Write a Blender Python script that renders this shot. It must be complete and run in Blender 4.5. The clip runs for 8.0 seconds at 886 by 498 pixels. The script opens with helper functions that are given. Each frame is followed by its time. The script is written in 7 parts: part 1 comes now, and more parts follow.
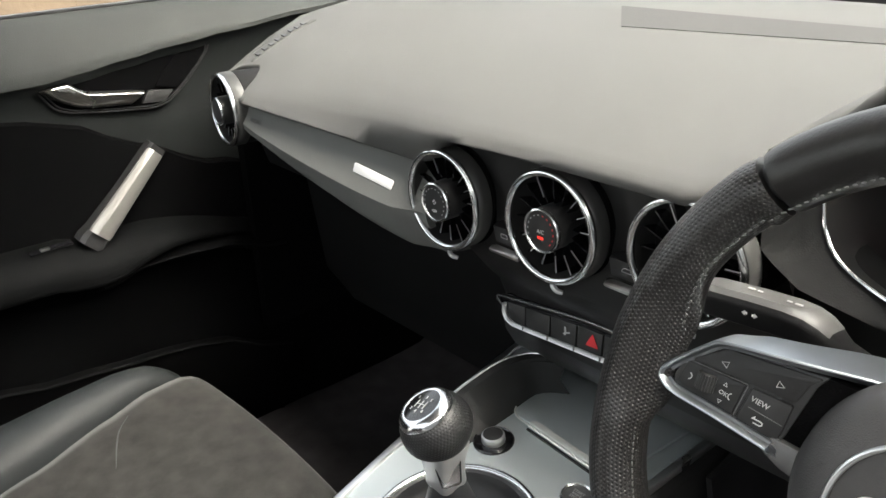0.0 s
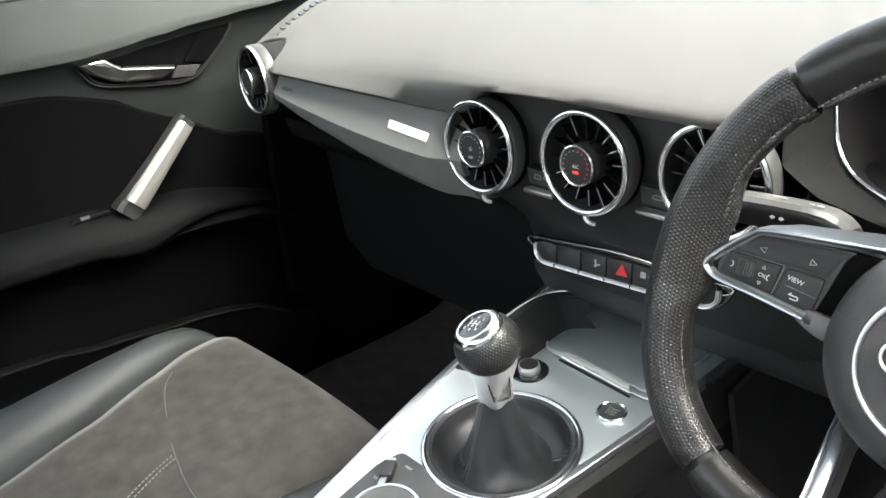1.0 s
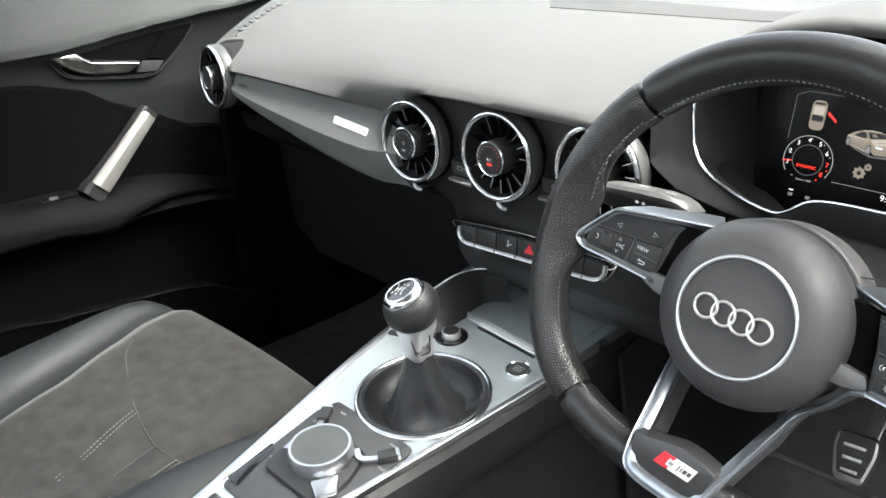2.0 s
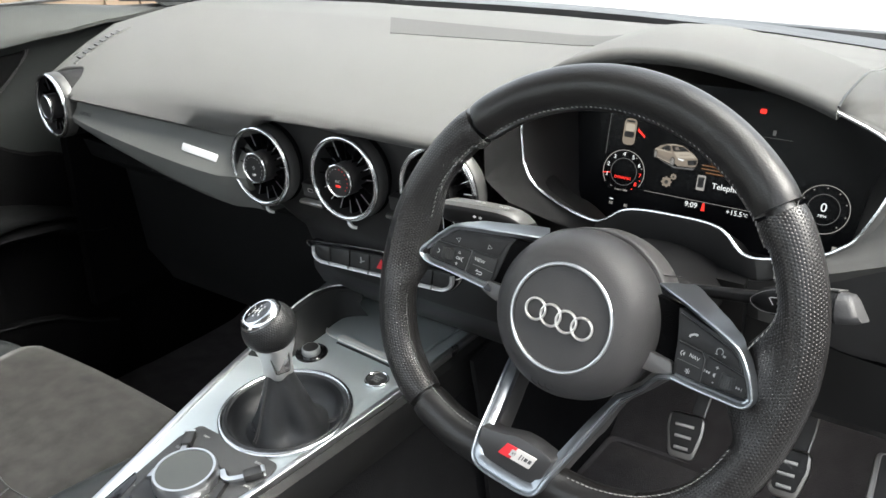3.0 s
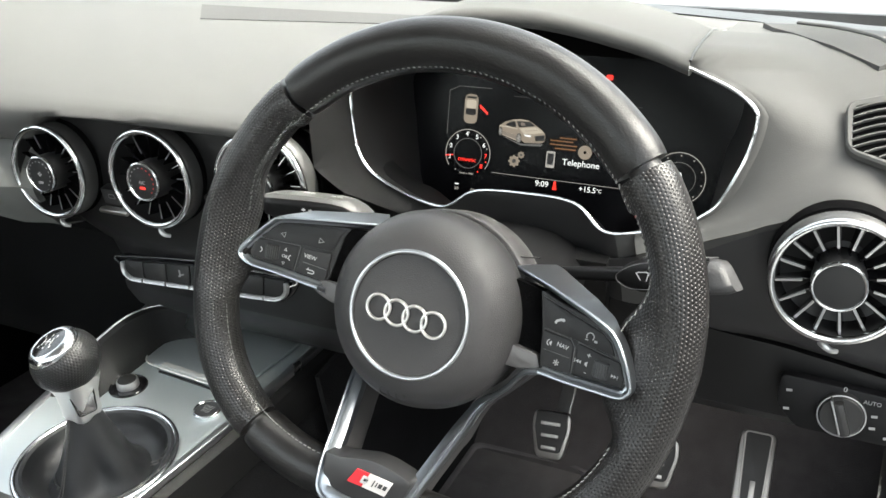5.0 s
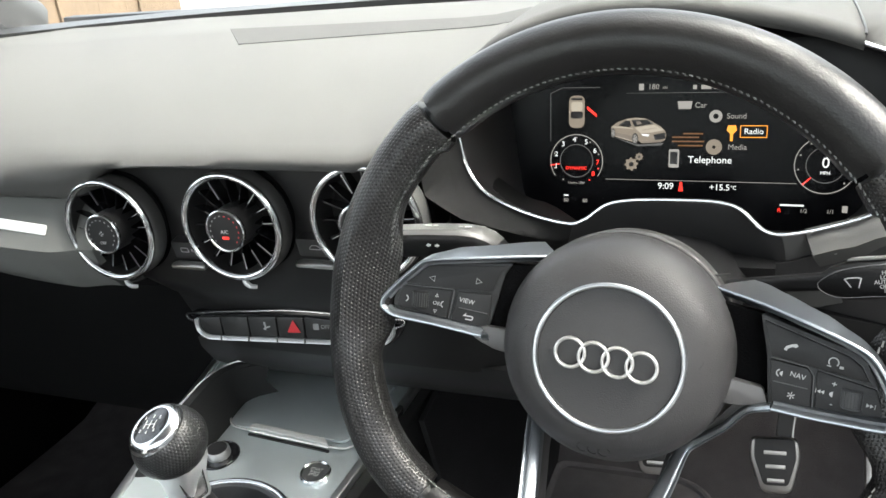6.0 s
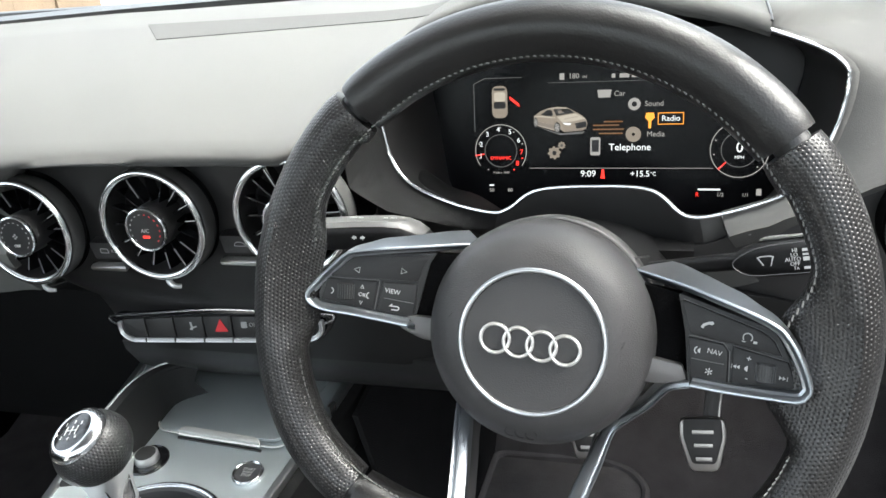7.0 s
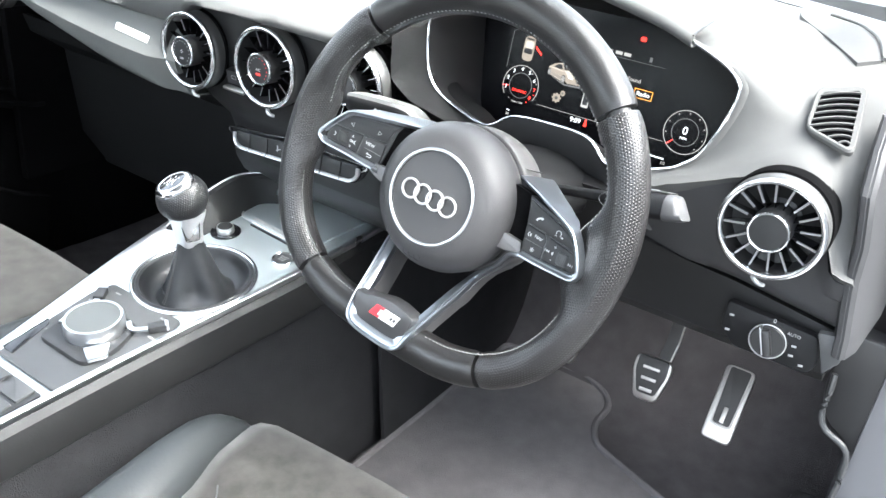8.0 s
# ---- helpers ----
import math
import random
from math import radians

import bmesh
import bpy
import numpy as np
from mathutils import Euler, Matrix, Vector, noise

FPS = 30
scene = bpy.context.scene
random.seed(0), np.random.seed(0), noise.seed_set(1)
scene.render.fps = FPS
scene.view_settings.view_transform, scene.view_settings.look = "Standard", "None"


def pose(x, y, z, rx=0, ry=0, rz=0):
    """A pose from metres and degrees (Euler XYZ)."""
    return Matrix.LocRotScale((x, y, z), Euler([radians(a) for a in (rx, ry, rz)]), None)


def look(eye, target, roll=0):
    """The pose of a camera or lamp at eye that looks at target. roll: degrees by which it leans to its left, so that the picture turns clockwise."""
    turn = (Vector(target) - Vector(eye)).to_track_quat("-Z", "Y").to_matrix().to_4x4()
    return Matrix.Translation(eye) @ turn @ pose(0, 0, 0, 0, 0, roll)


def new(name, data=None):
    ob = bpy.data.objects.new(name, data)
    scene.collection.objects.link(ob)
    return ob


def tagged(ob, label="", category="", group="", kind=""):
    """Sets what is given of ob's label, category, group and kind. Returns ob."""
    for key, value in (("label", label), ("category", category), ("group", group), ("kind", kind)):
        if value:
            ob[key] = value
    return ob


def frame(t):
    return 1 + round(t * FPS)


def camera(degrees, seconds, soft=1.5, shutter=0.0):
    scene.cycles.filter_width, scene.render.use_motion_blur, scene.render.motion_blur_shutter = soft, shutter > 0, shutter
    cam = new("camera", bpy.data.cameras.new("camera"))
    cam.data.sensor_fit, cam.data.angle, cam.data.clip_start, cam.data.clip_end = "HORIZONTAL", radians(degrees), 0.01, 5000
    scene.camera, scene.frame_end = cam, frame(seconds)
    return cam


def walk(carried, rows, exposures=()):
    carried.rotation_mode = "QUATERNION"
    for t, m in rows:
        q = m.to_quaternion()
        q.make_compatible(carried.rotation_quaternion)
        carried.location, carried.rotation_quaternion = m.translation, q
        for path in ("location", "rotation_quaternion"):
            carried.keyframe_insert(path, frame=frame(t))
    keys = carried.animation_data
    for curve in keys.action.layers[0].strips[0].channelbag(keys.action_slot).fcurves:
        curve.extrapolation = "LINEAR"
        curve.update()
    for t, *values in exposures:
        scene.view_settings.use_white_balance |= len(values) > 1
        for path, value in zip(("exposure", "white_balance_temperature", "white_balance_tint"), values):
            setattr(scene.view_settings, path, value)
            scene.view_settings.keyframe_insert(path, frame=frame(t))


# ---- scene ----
cam = camera(56.48, 8.0)
PATH = [
    (0, (0.4300, -0.4590, 0.8711), (-0.2741, 0.1260, 0.4685), -2.55),
    (0.5, (0.4243, -0.5005, 0.8557), (-0.2667, 0.0982, 0.4506), -4.54),
    (1, (0.4514, -0.5540, 0.8470), (-0.2380, 0.0472, 0.4430), -3.58),
    (1.2, (0.4749, -0.5680, 0.8507), (-0.2208, 0.0277, 0.4494), -3.29),
    (2.3, (0.5876, -0.6409, 0.8954), (-0.0191, 0.0438, 0.4916), 0.16),
    (2.5, (0.5969, -0.6462, 0.9041), (0.0266, 0.0717, 0.5051), 0.60),
    (3, (0.5998, -0.6472, 0.9025), (0.0723, 0.1051, 0.5078), 0.01),
    (3.5, (0.5951, -0.6475, 0.8893), (0.0684, 0.1085, 0.5006), -0.37),
    (4, (0.6094, -0.6233, 0.8624), (0.0907, 0.1375, 0.4723), -1.53),
    (4.2, (0.6156, -0.6159, 0.8664), (0.1281, 0.1652, 0.4761), -1.46),
    (5.3, (0.5245, -0.5542, 0.8435), (0.1702, 0.3027, 0.4690), -0.46),
    (5.5, (0.4875, -0.5492, 0.8553), (0.1321, 0.3078, 0.4822), -2.07),
    (6, (0.4227, -0.5432, 0.8447), (0.0733, 0.3143, 0.4669), -5.41),
    (6.5, (0.4228, -0.5477, 0.8420), (0.1427, 0.3307, 0.4550), -5.12),
    (7, (0.4305, -0.5424, 0.8396), (0.1537, 0.3369, 0.4523), -5.29),
    (7.3, (0.4603, -0.5441, 0.8491), (0.1731, 0.3250, 0.4465), -1.89),
    (7.5, (0.4962, -0.5583, 0.8384), (0.1992, 0.2975, 0.4149), 4.66),
    (7.7, (0.5709, -0.6023, 0.8518), (0.2303, 0.2276, 0.4098), 8.25),
    (7.8, (0.6134, -0.6282, 0.8604), (0.2343, 0.1808, 0.4111), 8.32),
    (7.9, (0.6627, -0.6582, 0.8794), (0.2405, 0.1238, 0.4210), 7.48),
    (8, (0.7079, -0.6926, 0.8979), (0.2483, 0.0661, 0.4363), 6.78),
]
walk(cam, [(t, look(eye, target, roll)) for t, eye, target, roll in PATH],
     [(0, 2.52, 7000, 8), (1, 3.10, 6700, 7), (2.5, 2.87, 6500, 7), (3.0, 2.67, 6600, 7), (3.5, 2.83, 6600, 6), (4, 3.48, 6450, 6), (5.5, 2.67, 6900, 5), (6, 2.91, 6700, 6), (6.5, 3.05, 6550, 6), (7, 2.99, 6500, 6), (7.5, 3.14, 6400, 6), (8, 4.00, 6200, 7)])

# ---- light ----
world = bpy.data.worlds.new("sky")
scene.world = world
world.use_nodes = True
wt = world.node_tree
sky = wt.nodes.new("ShaderNodeTexSky")
sky.sky_type = "NISHITA"
sky.sun_disc = False
sky.sun_elevation, sky.sun_rotation = radians(54), radians(78)
sky.dust_density, sky.ozone_density, sky.air_density = 4.0, 1.0, 1.0
wt.nodes["Background"].inputs["Strength"].default_value = 0.15
veil = wt.nodes.new("ShaderNodeHueSaturation")
veil.inputs["Saturation"].default_value = 0.35
wt.links.new(sky.outputs[0], veil.inputs["Color"])
wt.links.new(veil.outputs[0], wt.nodes["Background"].inputs["Color"])
sun = new("sun", bpy.data.lights.new("sun", "SUN"))
sun.data.energy, sun.data.angle, sun.data.color = 0.85, radians(55), (1.0, 0.97, 0.93)
sun.matrix_basis = look((2.15, 0.45, 3.2), (0, 0, 0))


# ---- materials ----
def material(name, color, rough=0.5, metal=0.0, grain=0.0, grain_size=900.0, vary=0.15, vary_size=9.0, spec=0.5,
             coat=0.0, sheen=0.0, detail=4.0):
    """A surface of one colour with two scales of variation and a fine relief (grain: height in metres)."""
    m = bpy.data.materials.new(name)
    m.use_nodes = True
    nt = m.node_tree
    b = nt.nodes["Principled BSDF"]
    b.inputs["Metallic"].default_value = metal
    b.inputs["Specular IOR Level"].default_value = spec
    b.inputs["Coat Weight"].default_value = coat
    b.inputs["Coat Roughness"].default_value = 0.08
    b.inputs["Sheen Weight"].default_value = sheen
    b.inputs["Sheen Roughness"].default_value = 0.5
    tc = nt.nodes.new("ShaderNodeTexCoord")
    big = nt.nodes.new("ShaderNodeTexNoise")
    big.inputs["Scale"].default_value, big.inputs["Detail"].default_value = vary_size, detail
    nt.links.new(tc.outputs["Object"], big.inputs["Vector"])
    ramp = nt.nodes.new("ShaderNodeMix")
    ramp.data_type = "RGBA"
    lo = [c * (1 - vary) for c in color] + [1]
    hi = [min(1.0, c * (1 + vary)) for c in color] + [1]
    ramp.inputs["A"].default_value, ramp.inputs["B"].default_value = lo, hi
    nt.links.new(big.outputs["Fac"], ramp.inputs["Factor"])
    nt.links.new(ramp.outputs["Result"], b.inputs["Base Color"])
    rr = nt.nodes.new("ShaderNodeMapRange")
    rr.inputs["To Min"].default_value, rr.inputs["To Max"].default_value = max(0.02, rough - 0.07), min(1.0, rough + 0.07)
    nt.links.new(big.outputs["Fac"], rr.inputs["Value"])
    nt.links.new(rr.outputs["Result"], b.inputs["Roughness"])
    if grain:
        fine = nt.nodes.new("ShaderNodeTexNoise")
        fine.inputs["Scale"].default_value, fine.inputs["Detail"].default_value = grain_size, 2.0
        nt.links.new(tc.outputs["Object"], fine.inputs["Vector"])
        bump = nt.nodes.new("ShaderNodeBump")
        bump.inputs["Distance"].default_value, bump.inputs["Strength"].default_value = grain, 0.6
        nt.links.new(fine.outputs["Fac"], bump.inputs["Height"])
        nt.links.new(bump.outputs["Normal"], b.inputs["Normal"])
    return m


def glow(name, color, strength):
    m = bpy.data.materials.new(name)
    m.use_nodes = True
    b = m.node_tree.nodes["Principled BSDF"]
    b.inputs["Base Color"].default_value = (0.02, 0.02, 0.02, 1)
    b.inputs["Emission Color"].default_value = (*color, 1)
    b.inputs["Emission Strength"].default_value = strength * 0.25
    return m


def brushed(name, color, rough, stretch=(1, 60, 1)):
    """Brushed aluminium: fine lines across the stretch axis."""
    m = material(name, color, rough, 0.85, vary=0.06, vary_size=14)
    nt = m.node_tree
    b = nt.nodes["Principled BSDF"]
    tc = nt.nodes.new("ShaderNodeTexCoord")
    mp = nt.nodes.new("ShaderNodeMapping")
    mp.inputs["Scale"].default_value = stretch
    nz = nt.nodes.new("ShaderNodeTexNoise")
    nz.inputs["Scale"].default_value, nz.inputs["Detail"].default_value = 25, 6
    bump = nt.nodes.new("ShaderNodeBump")
    bump.inputs["Distance"].default_value, bump.inputs["Strength"].default_value = 0.0004, 0.35
    nt.links.new(tc.outputs["Object"], mp.inputs["Vector"])
    nt.links.new(mp.outputs["Vector"], nz.inputs["Vector"])
    nt.links.new(nz.outputs["Fac"], bump.inputs["Height"])
    nt.links.new(bump.outputs["Normal"], b.inputs["Normal"])
    return m


def perforated(name, color, pitch, spec=0.5):
    """Leather with rows of small punched holes, laid out along the mesh's UV map (metres)."""
    m = material(name, color, 0.34, grain=0.0, vary=0.12, vary_size=20, spec=spec)
    nt = m.node_tree
    b = nt.nodes["Principled BSDF"]
    uv = nt.nodes.new("ShaderNodeUVMap")
    uv.uv_map = "UVMap"
    sep = nt.nodes.new("ShaderNodeSeparateXYZ")
    nt.links.new(uv.outputs["UV"], sep.inputs[0])

    def op(kind, a, c=None):
        n = nt.nodes.new("ShaderNodeMath")
        n.operation = kind
        for i, v in enumerate((a, c)):
            if v is None:
                continue
            if isinstance(v, (int, float)):
                n.inputs[i].default_value = v
            else:
                nt.links.new(v, n.inputs[i])
        return n.outputs[0]

    u, v = op("DIVIDE", sep.outputs[0], pitch), op("DIVIDE", sep.outputs[1], pitch * 0.87)
    row = op("FLOOR", v)
    u = op("ADD", u, op("MULTIPLY", op("MODULO", row, 2.0), 0.5))
    du, dv = op("SUBTRACT", op("FRACT", u), 0.5), op("SUBTRACT", op("FRACT", v), 0.5)
    d = op("SQRT", op("ADD", op("MULTIPLY", du, du), op("MULTIPLY", dv, dv)))
    hole = nt.nodes.new("ShaderNodeMapRange")
    hole.inputs["From Min"].default_value, hole.inputs["From Max"].default_value = 0.12, 0.36
    hole.inputs["To Min"].default_value = 0.3
    nt.links.new(d, hole.inputs["Value"])
    dark = nt.nodes.new("ShaderNodeMix")
    dark.data_type, dark.blend_type = "RGBA", "MULTIPLY"
    dark.inputs["Factor"].default_value = 1.0
    old = b.inputs["Base Color"].links[0].from_socket
    nt.links.new(old, dark.inputs["A"])
    nt.links.new(hole.outputs[0], dark.inputs["B"])
    nt.links.new(dark.outputs["Result"], b.inputs["Base Color"])
    bump = nt.nodes.new("ShaderNodeBump")
    bump.inputs["Distance"].default_value, bump.inputs["Strength"].default_value = 0.0007, 0.8
    nt.links.new(hole.outputs[0], bump.inputs["Height"])
    nt.links.new(bump.outputs["Normal"], b.inputs["Normal"])
    return m


PAD = material("soft_dash_skin", (0.075, 0.075, 0.0725), 0.7, spec=0.22, grain=0.00022, grain_size=1300, vary=0.1, vary_size=6)
# Paler copy of the pad skin; the lift makes up for weak front light.
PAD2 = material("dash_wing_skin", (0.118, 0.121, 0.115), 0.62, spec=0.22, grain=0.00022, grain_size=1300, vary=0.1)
STRIPSKIN = material("matt_grey_panel", (0.058, 0.058, 0.057), 0.75, spec=0.15, grain=0.0002, grain_size=1400, vary=0.08)
# Near-black matt tone: the hood flank's shade, and the passenger vent's sleeve.
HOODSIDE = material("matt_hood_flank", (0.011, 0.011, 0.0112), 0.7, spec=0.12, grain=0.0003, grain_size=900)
HUBSKIN = material("airbag_skin", (0.039, 0.038, 0.0385), 0.48, grain=0.0003, grain_size=1100, vary=0.1, spec=0.35)
COLLAR = material("knurled_collar_plastic", (0.05, 0.05, 0.049), 0.42)
FASCIA = material("black_fascia_plastic", (0.0095, 0.0095, 0.0098), 0.42, grain=0.0002, grain_size=1200, spec=0.3)
SATINDARK = material("dark_satin_metal", (0.50, 0.50, 0.50), 0.32, 0.6, vary=0.05)
KEY = material("black_key_plastic", (0.011, 0.011, 0.0115), 0.5, grain=0.0002, grain_size=1200, spec=0.35)
KEYBLOCK = material("black_key_surround", (0.016, 0.0165, 0.017), 0.45, spec=0.4)
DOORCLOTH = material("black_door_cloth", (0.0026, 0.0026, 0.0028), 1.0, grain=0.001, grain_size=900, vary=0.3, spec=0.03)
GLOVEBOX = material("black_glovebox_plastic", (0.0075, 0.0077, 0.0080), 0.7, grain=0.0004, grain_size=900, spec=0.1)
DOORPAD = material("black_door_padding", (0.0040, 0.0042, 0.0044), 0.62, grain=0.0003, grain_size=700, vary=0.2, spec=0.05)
# Two tones of door skin: light above the crest, shade below, in colour.
DOORSKIN = material("door_skin_shaded", (0.0150, 0.0165, 0.0163), 0.6, spec=0.08, grain=0.0005, grain_size=800)
DOORTOP = material("door_skin_lit", (0.0480, 0.0510, 0.0495), 0.6, spec=0.08, grain=0.0005, grain_size=800)
STALKBLACK = material("black_stalk_plastic", (0.007, 0.007, 0.0075), 0.5, grain=0.0002, grain_size=1200, spec=0.18)
STALK = material("stalk_grey_plastic", (0.038, 0.039, 0.040), 0.45, grain=0.0003, grain_size=900)
DARK = material("dark_grained_plastic", (0.042, 0.043, 0.044), 0.5, grain=0.0004, grain_size=900)
SURROUND = material("dark_vent_surround", (0.030, 0.030, 0.031), 0.5, grain=0.0003, grain_size=900)
PILLARSKIN = material("grey_pillar_skin", (0.11, 0.11, 0.115), 0.55, grain=0.0003, grain_size=700, vary=0.12)
BLACK = material("black_plastic", (0.017, 0.017, 0.0175), 0.42, grain=0.0002, grain_size=1200)
GLOSS = material("gloss_black", (0.006, 0.006, 0.007), 0.12, vary=0.1)
RUBBER = material("black_rubber", (0.012, 0.012, 0.012), 0.75, grain=0.0004, grain_size=600)
PEDALRUBBER = material("grey_pedal_rubber", (0.035, 0.032, 0.03), 0.6, grain=0.0003, grain_size=700, vary=0.25, vary_size=30)
LEATHER = material("black_leather", (0.0090, 0.0086, 0.0085), 0.36, spec=0.42, grain=0.0003, grain_size=700, vary=0.2, vary_size=25)
SEATLEATHER = material("seat_leather", (0.021, 0.0235, 0.0245), 0.5, spec=0.3, grain=0.0002, grain_size=260, vary=0.2, vary_size=14)
PERF = perforated("perforated_leather", (0.0095, 0.0085, 0.0083), 0.0027, 0.5)
DIALPAD = material("grey_touch_pad", (0.05, 0.053, 0.05), 0.4, vary=0.08)
KNOBLEATHER = perforated("perforated_knob_leather", (0.011, 0.011, 0.0115), 0.0030)
SUEDE = material("grey_suede", (0.030, 0.0285, 0.026), 0.95, grain=0.0003, grain_size=900, vary=0.9, vary_size=40, sheen=0.15, spec=0.1, detail=12)
CARPET = material("grey_carpet", (0.115, 0.109, 0.112), 1.0, grain=0.003, grain_size=700, vary=0.3, vary_size=30, spec=0.05)
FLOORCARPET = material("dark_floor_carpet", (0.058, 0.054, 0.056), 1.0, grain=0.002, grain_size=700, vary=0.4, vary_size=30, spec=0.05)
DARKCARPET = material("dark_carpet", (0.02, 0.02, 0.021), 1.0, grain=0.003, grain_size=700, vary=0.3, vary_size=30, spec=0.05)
ALU = brushed("brushed_aluminium", (0.53, 0.58, 0.59), 0.46, (60, 1, 60))
SATIN = material("satin_aluminium", (0.55, 0.56, 0.57), 0.30, 1.0, vary=0.05)
PULL = material("satin_pull_metal", (0.43, 0.42, 0.395), 0.36, 0.75, vary=0.06)
GRIPSTRIP = material("pale_strip_metal", (0.50, 0.51, 0.49), 0.4, 0.3, vary=0.05)
HANDLE = material("silver_handle_metal", (0.56, 0.55, 0.53), 0.27, 1.0, vary=0.05)
CHROME = material("polished_chrome", (0.72, 0.73, 0.74), 0.2, 1.0, vary=0.03)
NECK = material("satin_neck_metal", (0.60, 0.60, 0.60), 0.34, 0.9, vary=0.05)
EMBLEM = material("bright_emblem_metal", (0.72, 0.71, 0.69), 0.38, 0.8, vary=0.03)
STEEL = material("pedal_steel", (0.40, 0.375, 0.345), 0.38, 0.85, vary=0.12, vary_size=40)
# White non-metal tone; the bright reflection on aluminium is put into the colour.
PLATE = material("pale_reflection_plate", (0.85, 0.85, 0.84), 0.4, 0.0, vary=0.04)
FORK = material("grey_fork_body", (0.075, 0.073, 0.073), 0.4, vary=0.06)
SPOKE = material("silver_spoke_metal", (0.36, 0.385, 0.41), 0.34, 1.0, vary=0.05)
FLANK = material("console_flank_leather", (0.012, 0.012, 0.0122), 0.5, grain=0.0002, grain_size=420, vary=0.2, vary_size=25, spec=0.3)
BOOT = material("gaiter_leather", (0.0150, 0.0158, 0.0175), 0.46, grain=0.0002, grain_size=380, vary=0.2, vary_size=25)
THREAD = material("grey_thread", (0.14, 0.14, 0.135), 0.8)
DARKTHREAD = material("dark_thread", (0.095, 0.092, 0.09), 0.8)
KEYLINE = material("grey_key_edge", (0.075, 0.075, 0.078), 0.4)
BADGE = material("pale_badge_enamel", (0.55, 0.53, 0.51), 0.35, vary=0.04)
BADGEFIELD = material("satin_dark_field", (0.022, 0.022, 0.023), 0.4, vary=0.05)
STALKTOP = material("pale_stalk_face", (0.070, 0.070, 0.069), 0.42, grain=0.0002, grain_size=900)
WHITEPRINT = material("white_print", (0.42, 0.42, 0.42), 0.5)
GREYPRINT = material("grey_print", (0.3, 0.3, 0.3), 0.5)
REDPRINT = material("red_print", (0.6, 0.02, 0.03), 0.4)
LCD_WHITE = glow("lit_white", (0.9, 0.93, 0.95), 0.75)
LCD_GREY = glow("lit_grey", (0.42, 0.4, 0.38), 0.55)
LCD_DIM = glow("lit_dim_grey", (0.2, 0.2, 0.2), 0.35)
LCD_RED = glow("lit_red", (0.95, 0.03, 0.02), 1.0)
LCD_ORANGE = glow("lit_orange", (0.95, 0.35, 0.03), 0.9)
LCD_BROWN = glow("lit_brown", (0.35, 0.14, 0.03), 0.35)
LCD_CAR = glow("lit_car_paint", (0.34, 0.28, 0.22), 0.5)
LCD_SHADE = glow("lit_car_shade", (0.22, 0.18, 0.15), 0.6)
LCD_SHINE = glow("lit_car_shine", (0.52, 0.46, 0.38), 0.6)
LCD_BLACK = glow("lit_black", (0.006, 0.006, 0.007), 0.4)
SCREEN = material("screen_glass", (0.004, 0.004, 0.005), 0.25, vary=0.05, spec=0.12)
BODYPAINT = material("silver_car_paint", (0.5, 0.5, 0.5), 0.3, 0.4, coat=1.0, vary=0.03)
HEADLINER = material("headliner_cloth", (0.25, 0.25, 0.25), 0.95, grain=0.001, grain_size=900)
GROUND = material("pale_concrete", (0.40, 0.40, 0.385), 0.9, grain=0.01, grain_size=30, vary=0.2, vary_size=0.8)
BLOCKWALL = material("light_block_grey", (0.16, 0.16, 0.158), 0.9, grain=0.004, grain_size=60, vary=0.3, vary_size=2)
FENCEWOOD = material("weathered_fence_wood", (0.12, 0.085, 0.055), 0.85, grain=0.01, grain_size=20, vary=0.35, vary_size=3)

glass = bpy.data.materials.new("window_glass")
glass.use_nodes = True
gb = glass.node_tree.nodes["Principled BSDF"]
gb.inputs["Transmission Weight"].default_value, gb.inputs["Roughness"].default_value, gb.inputs["IOR"].default_value = 1.0, 0.0, 1.12
gb.inputs["Base Color"].default_value = (0.97, 0.99, 0.98, 1)


# ---- building helpers ----
WORLD = {}


def thing(name, label, category, at=(0, 0, 0), group="", kind="", m=None):
    """An empty at the thing's base, tagged; its parts come under it."""
    ob = new(name)
    ob.empty_display_size = 0.02
    ob.matrix_basis = m if m is not None else Matrix.Translation(at)
    WORLD[ob] = ob.matrix_basis.copy()
    return tagged(ob, label, category, group, kind)


def finish(bm, name, mat, sharp=35):
    me = bpy.data.meshes.new(name)
    bmesh.ops.recalc_face_normals(bm, faces=bm.faces)
    bm.to_mesh(me)
    bm.free()
    for p in me.polygons:
        p.use_smooth = True
    me.set_sharp_from_angle(angle=radians(sharp))
    for one in (mat if isinstance(mat, (list, tuple)) else [mat]):
        me.materials.append(one)
    return me


def part(name, bm, mat, parent, label="", local=False, sharp=35):
    """Link a bmesh as one mesh object under a thing or a part. Coordinates are the world's, or the thing's own where local."""
    if not local:
        bm.transform(WORLD[parent].inverted())
    ob = new(name, finish(bm, name, mat, sharp))
    ob.parent = parent
    WORLD[ob] = WORLD[parent].copy()
    if label:
        ob["label"] = label
    return ob


def alone(name, bm, mat, label, category, at=None, group="", kind="", sharp=35):
    """A thing of one mesh."""
    m = Matrix.Translation(at or (0, 0, 0))
    bm.transform(m.inverted())
    ob = new(name, finish(bm, name, mat, sharp))
    ob.matrix_basis = m
    WORLD[ob] = m.copy()
    return tagged(ob, label, category, group, kind)


def merged(*bms):
    out = bmesh.new()
    for b in bms:
        me = bpy.data.meshes.new("tmp")
        b.to_mesh(me)
        b.free()
        out.from_mesh(me)
        bpy.data.meshes.remove(me)
    return out


def moved(bm, m):
    bm.transform(m)
    return bm


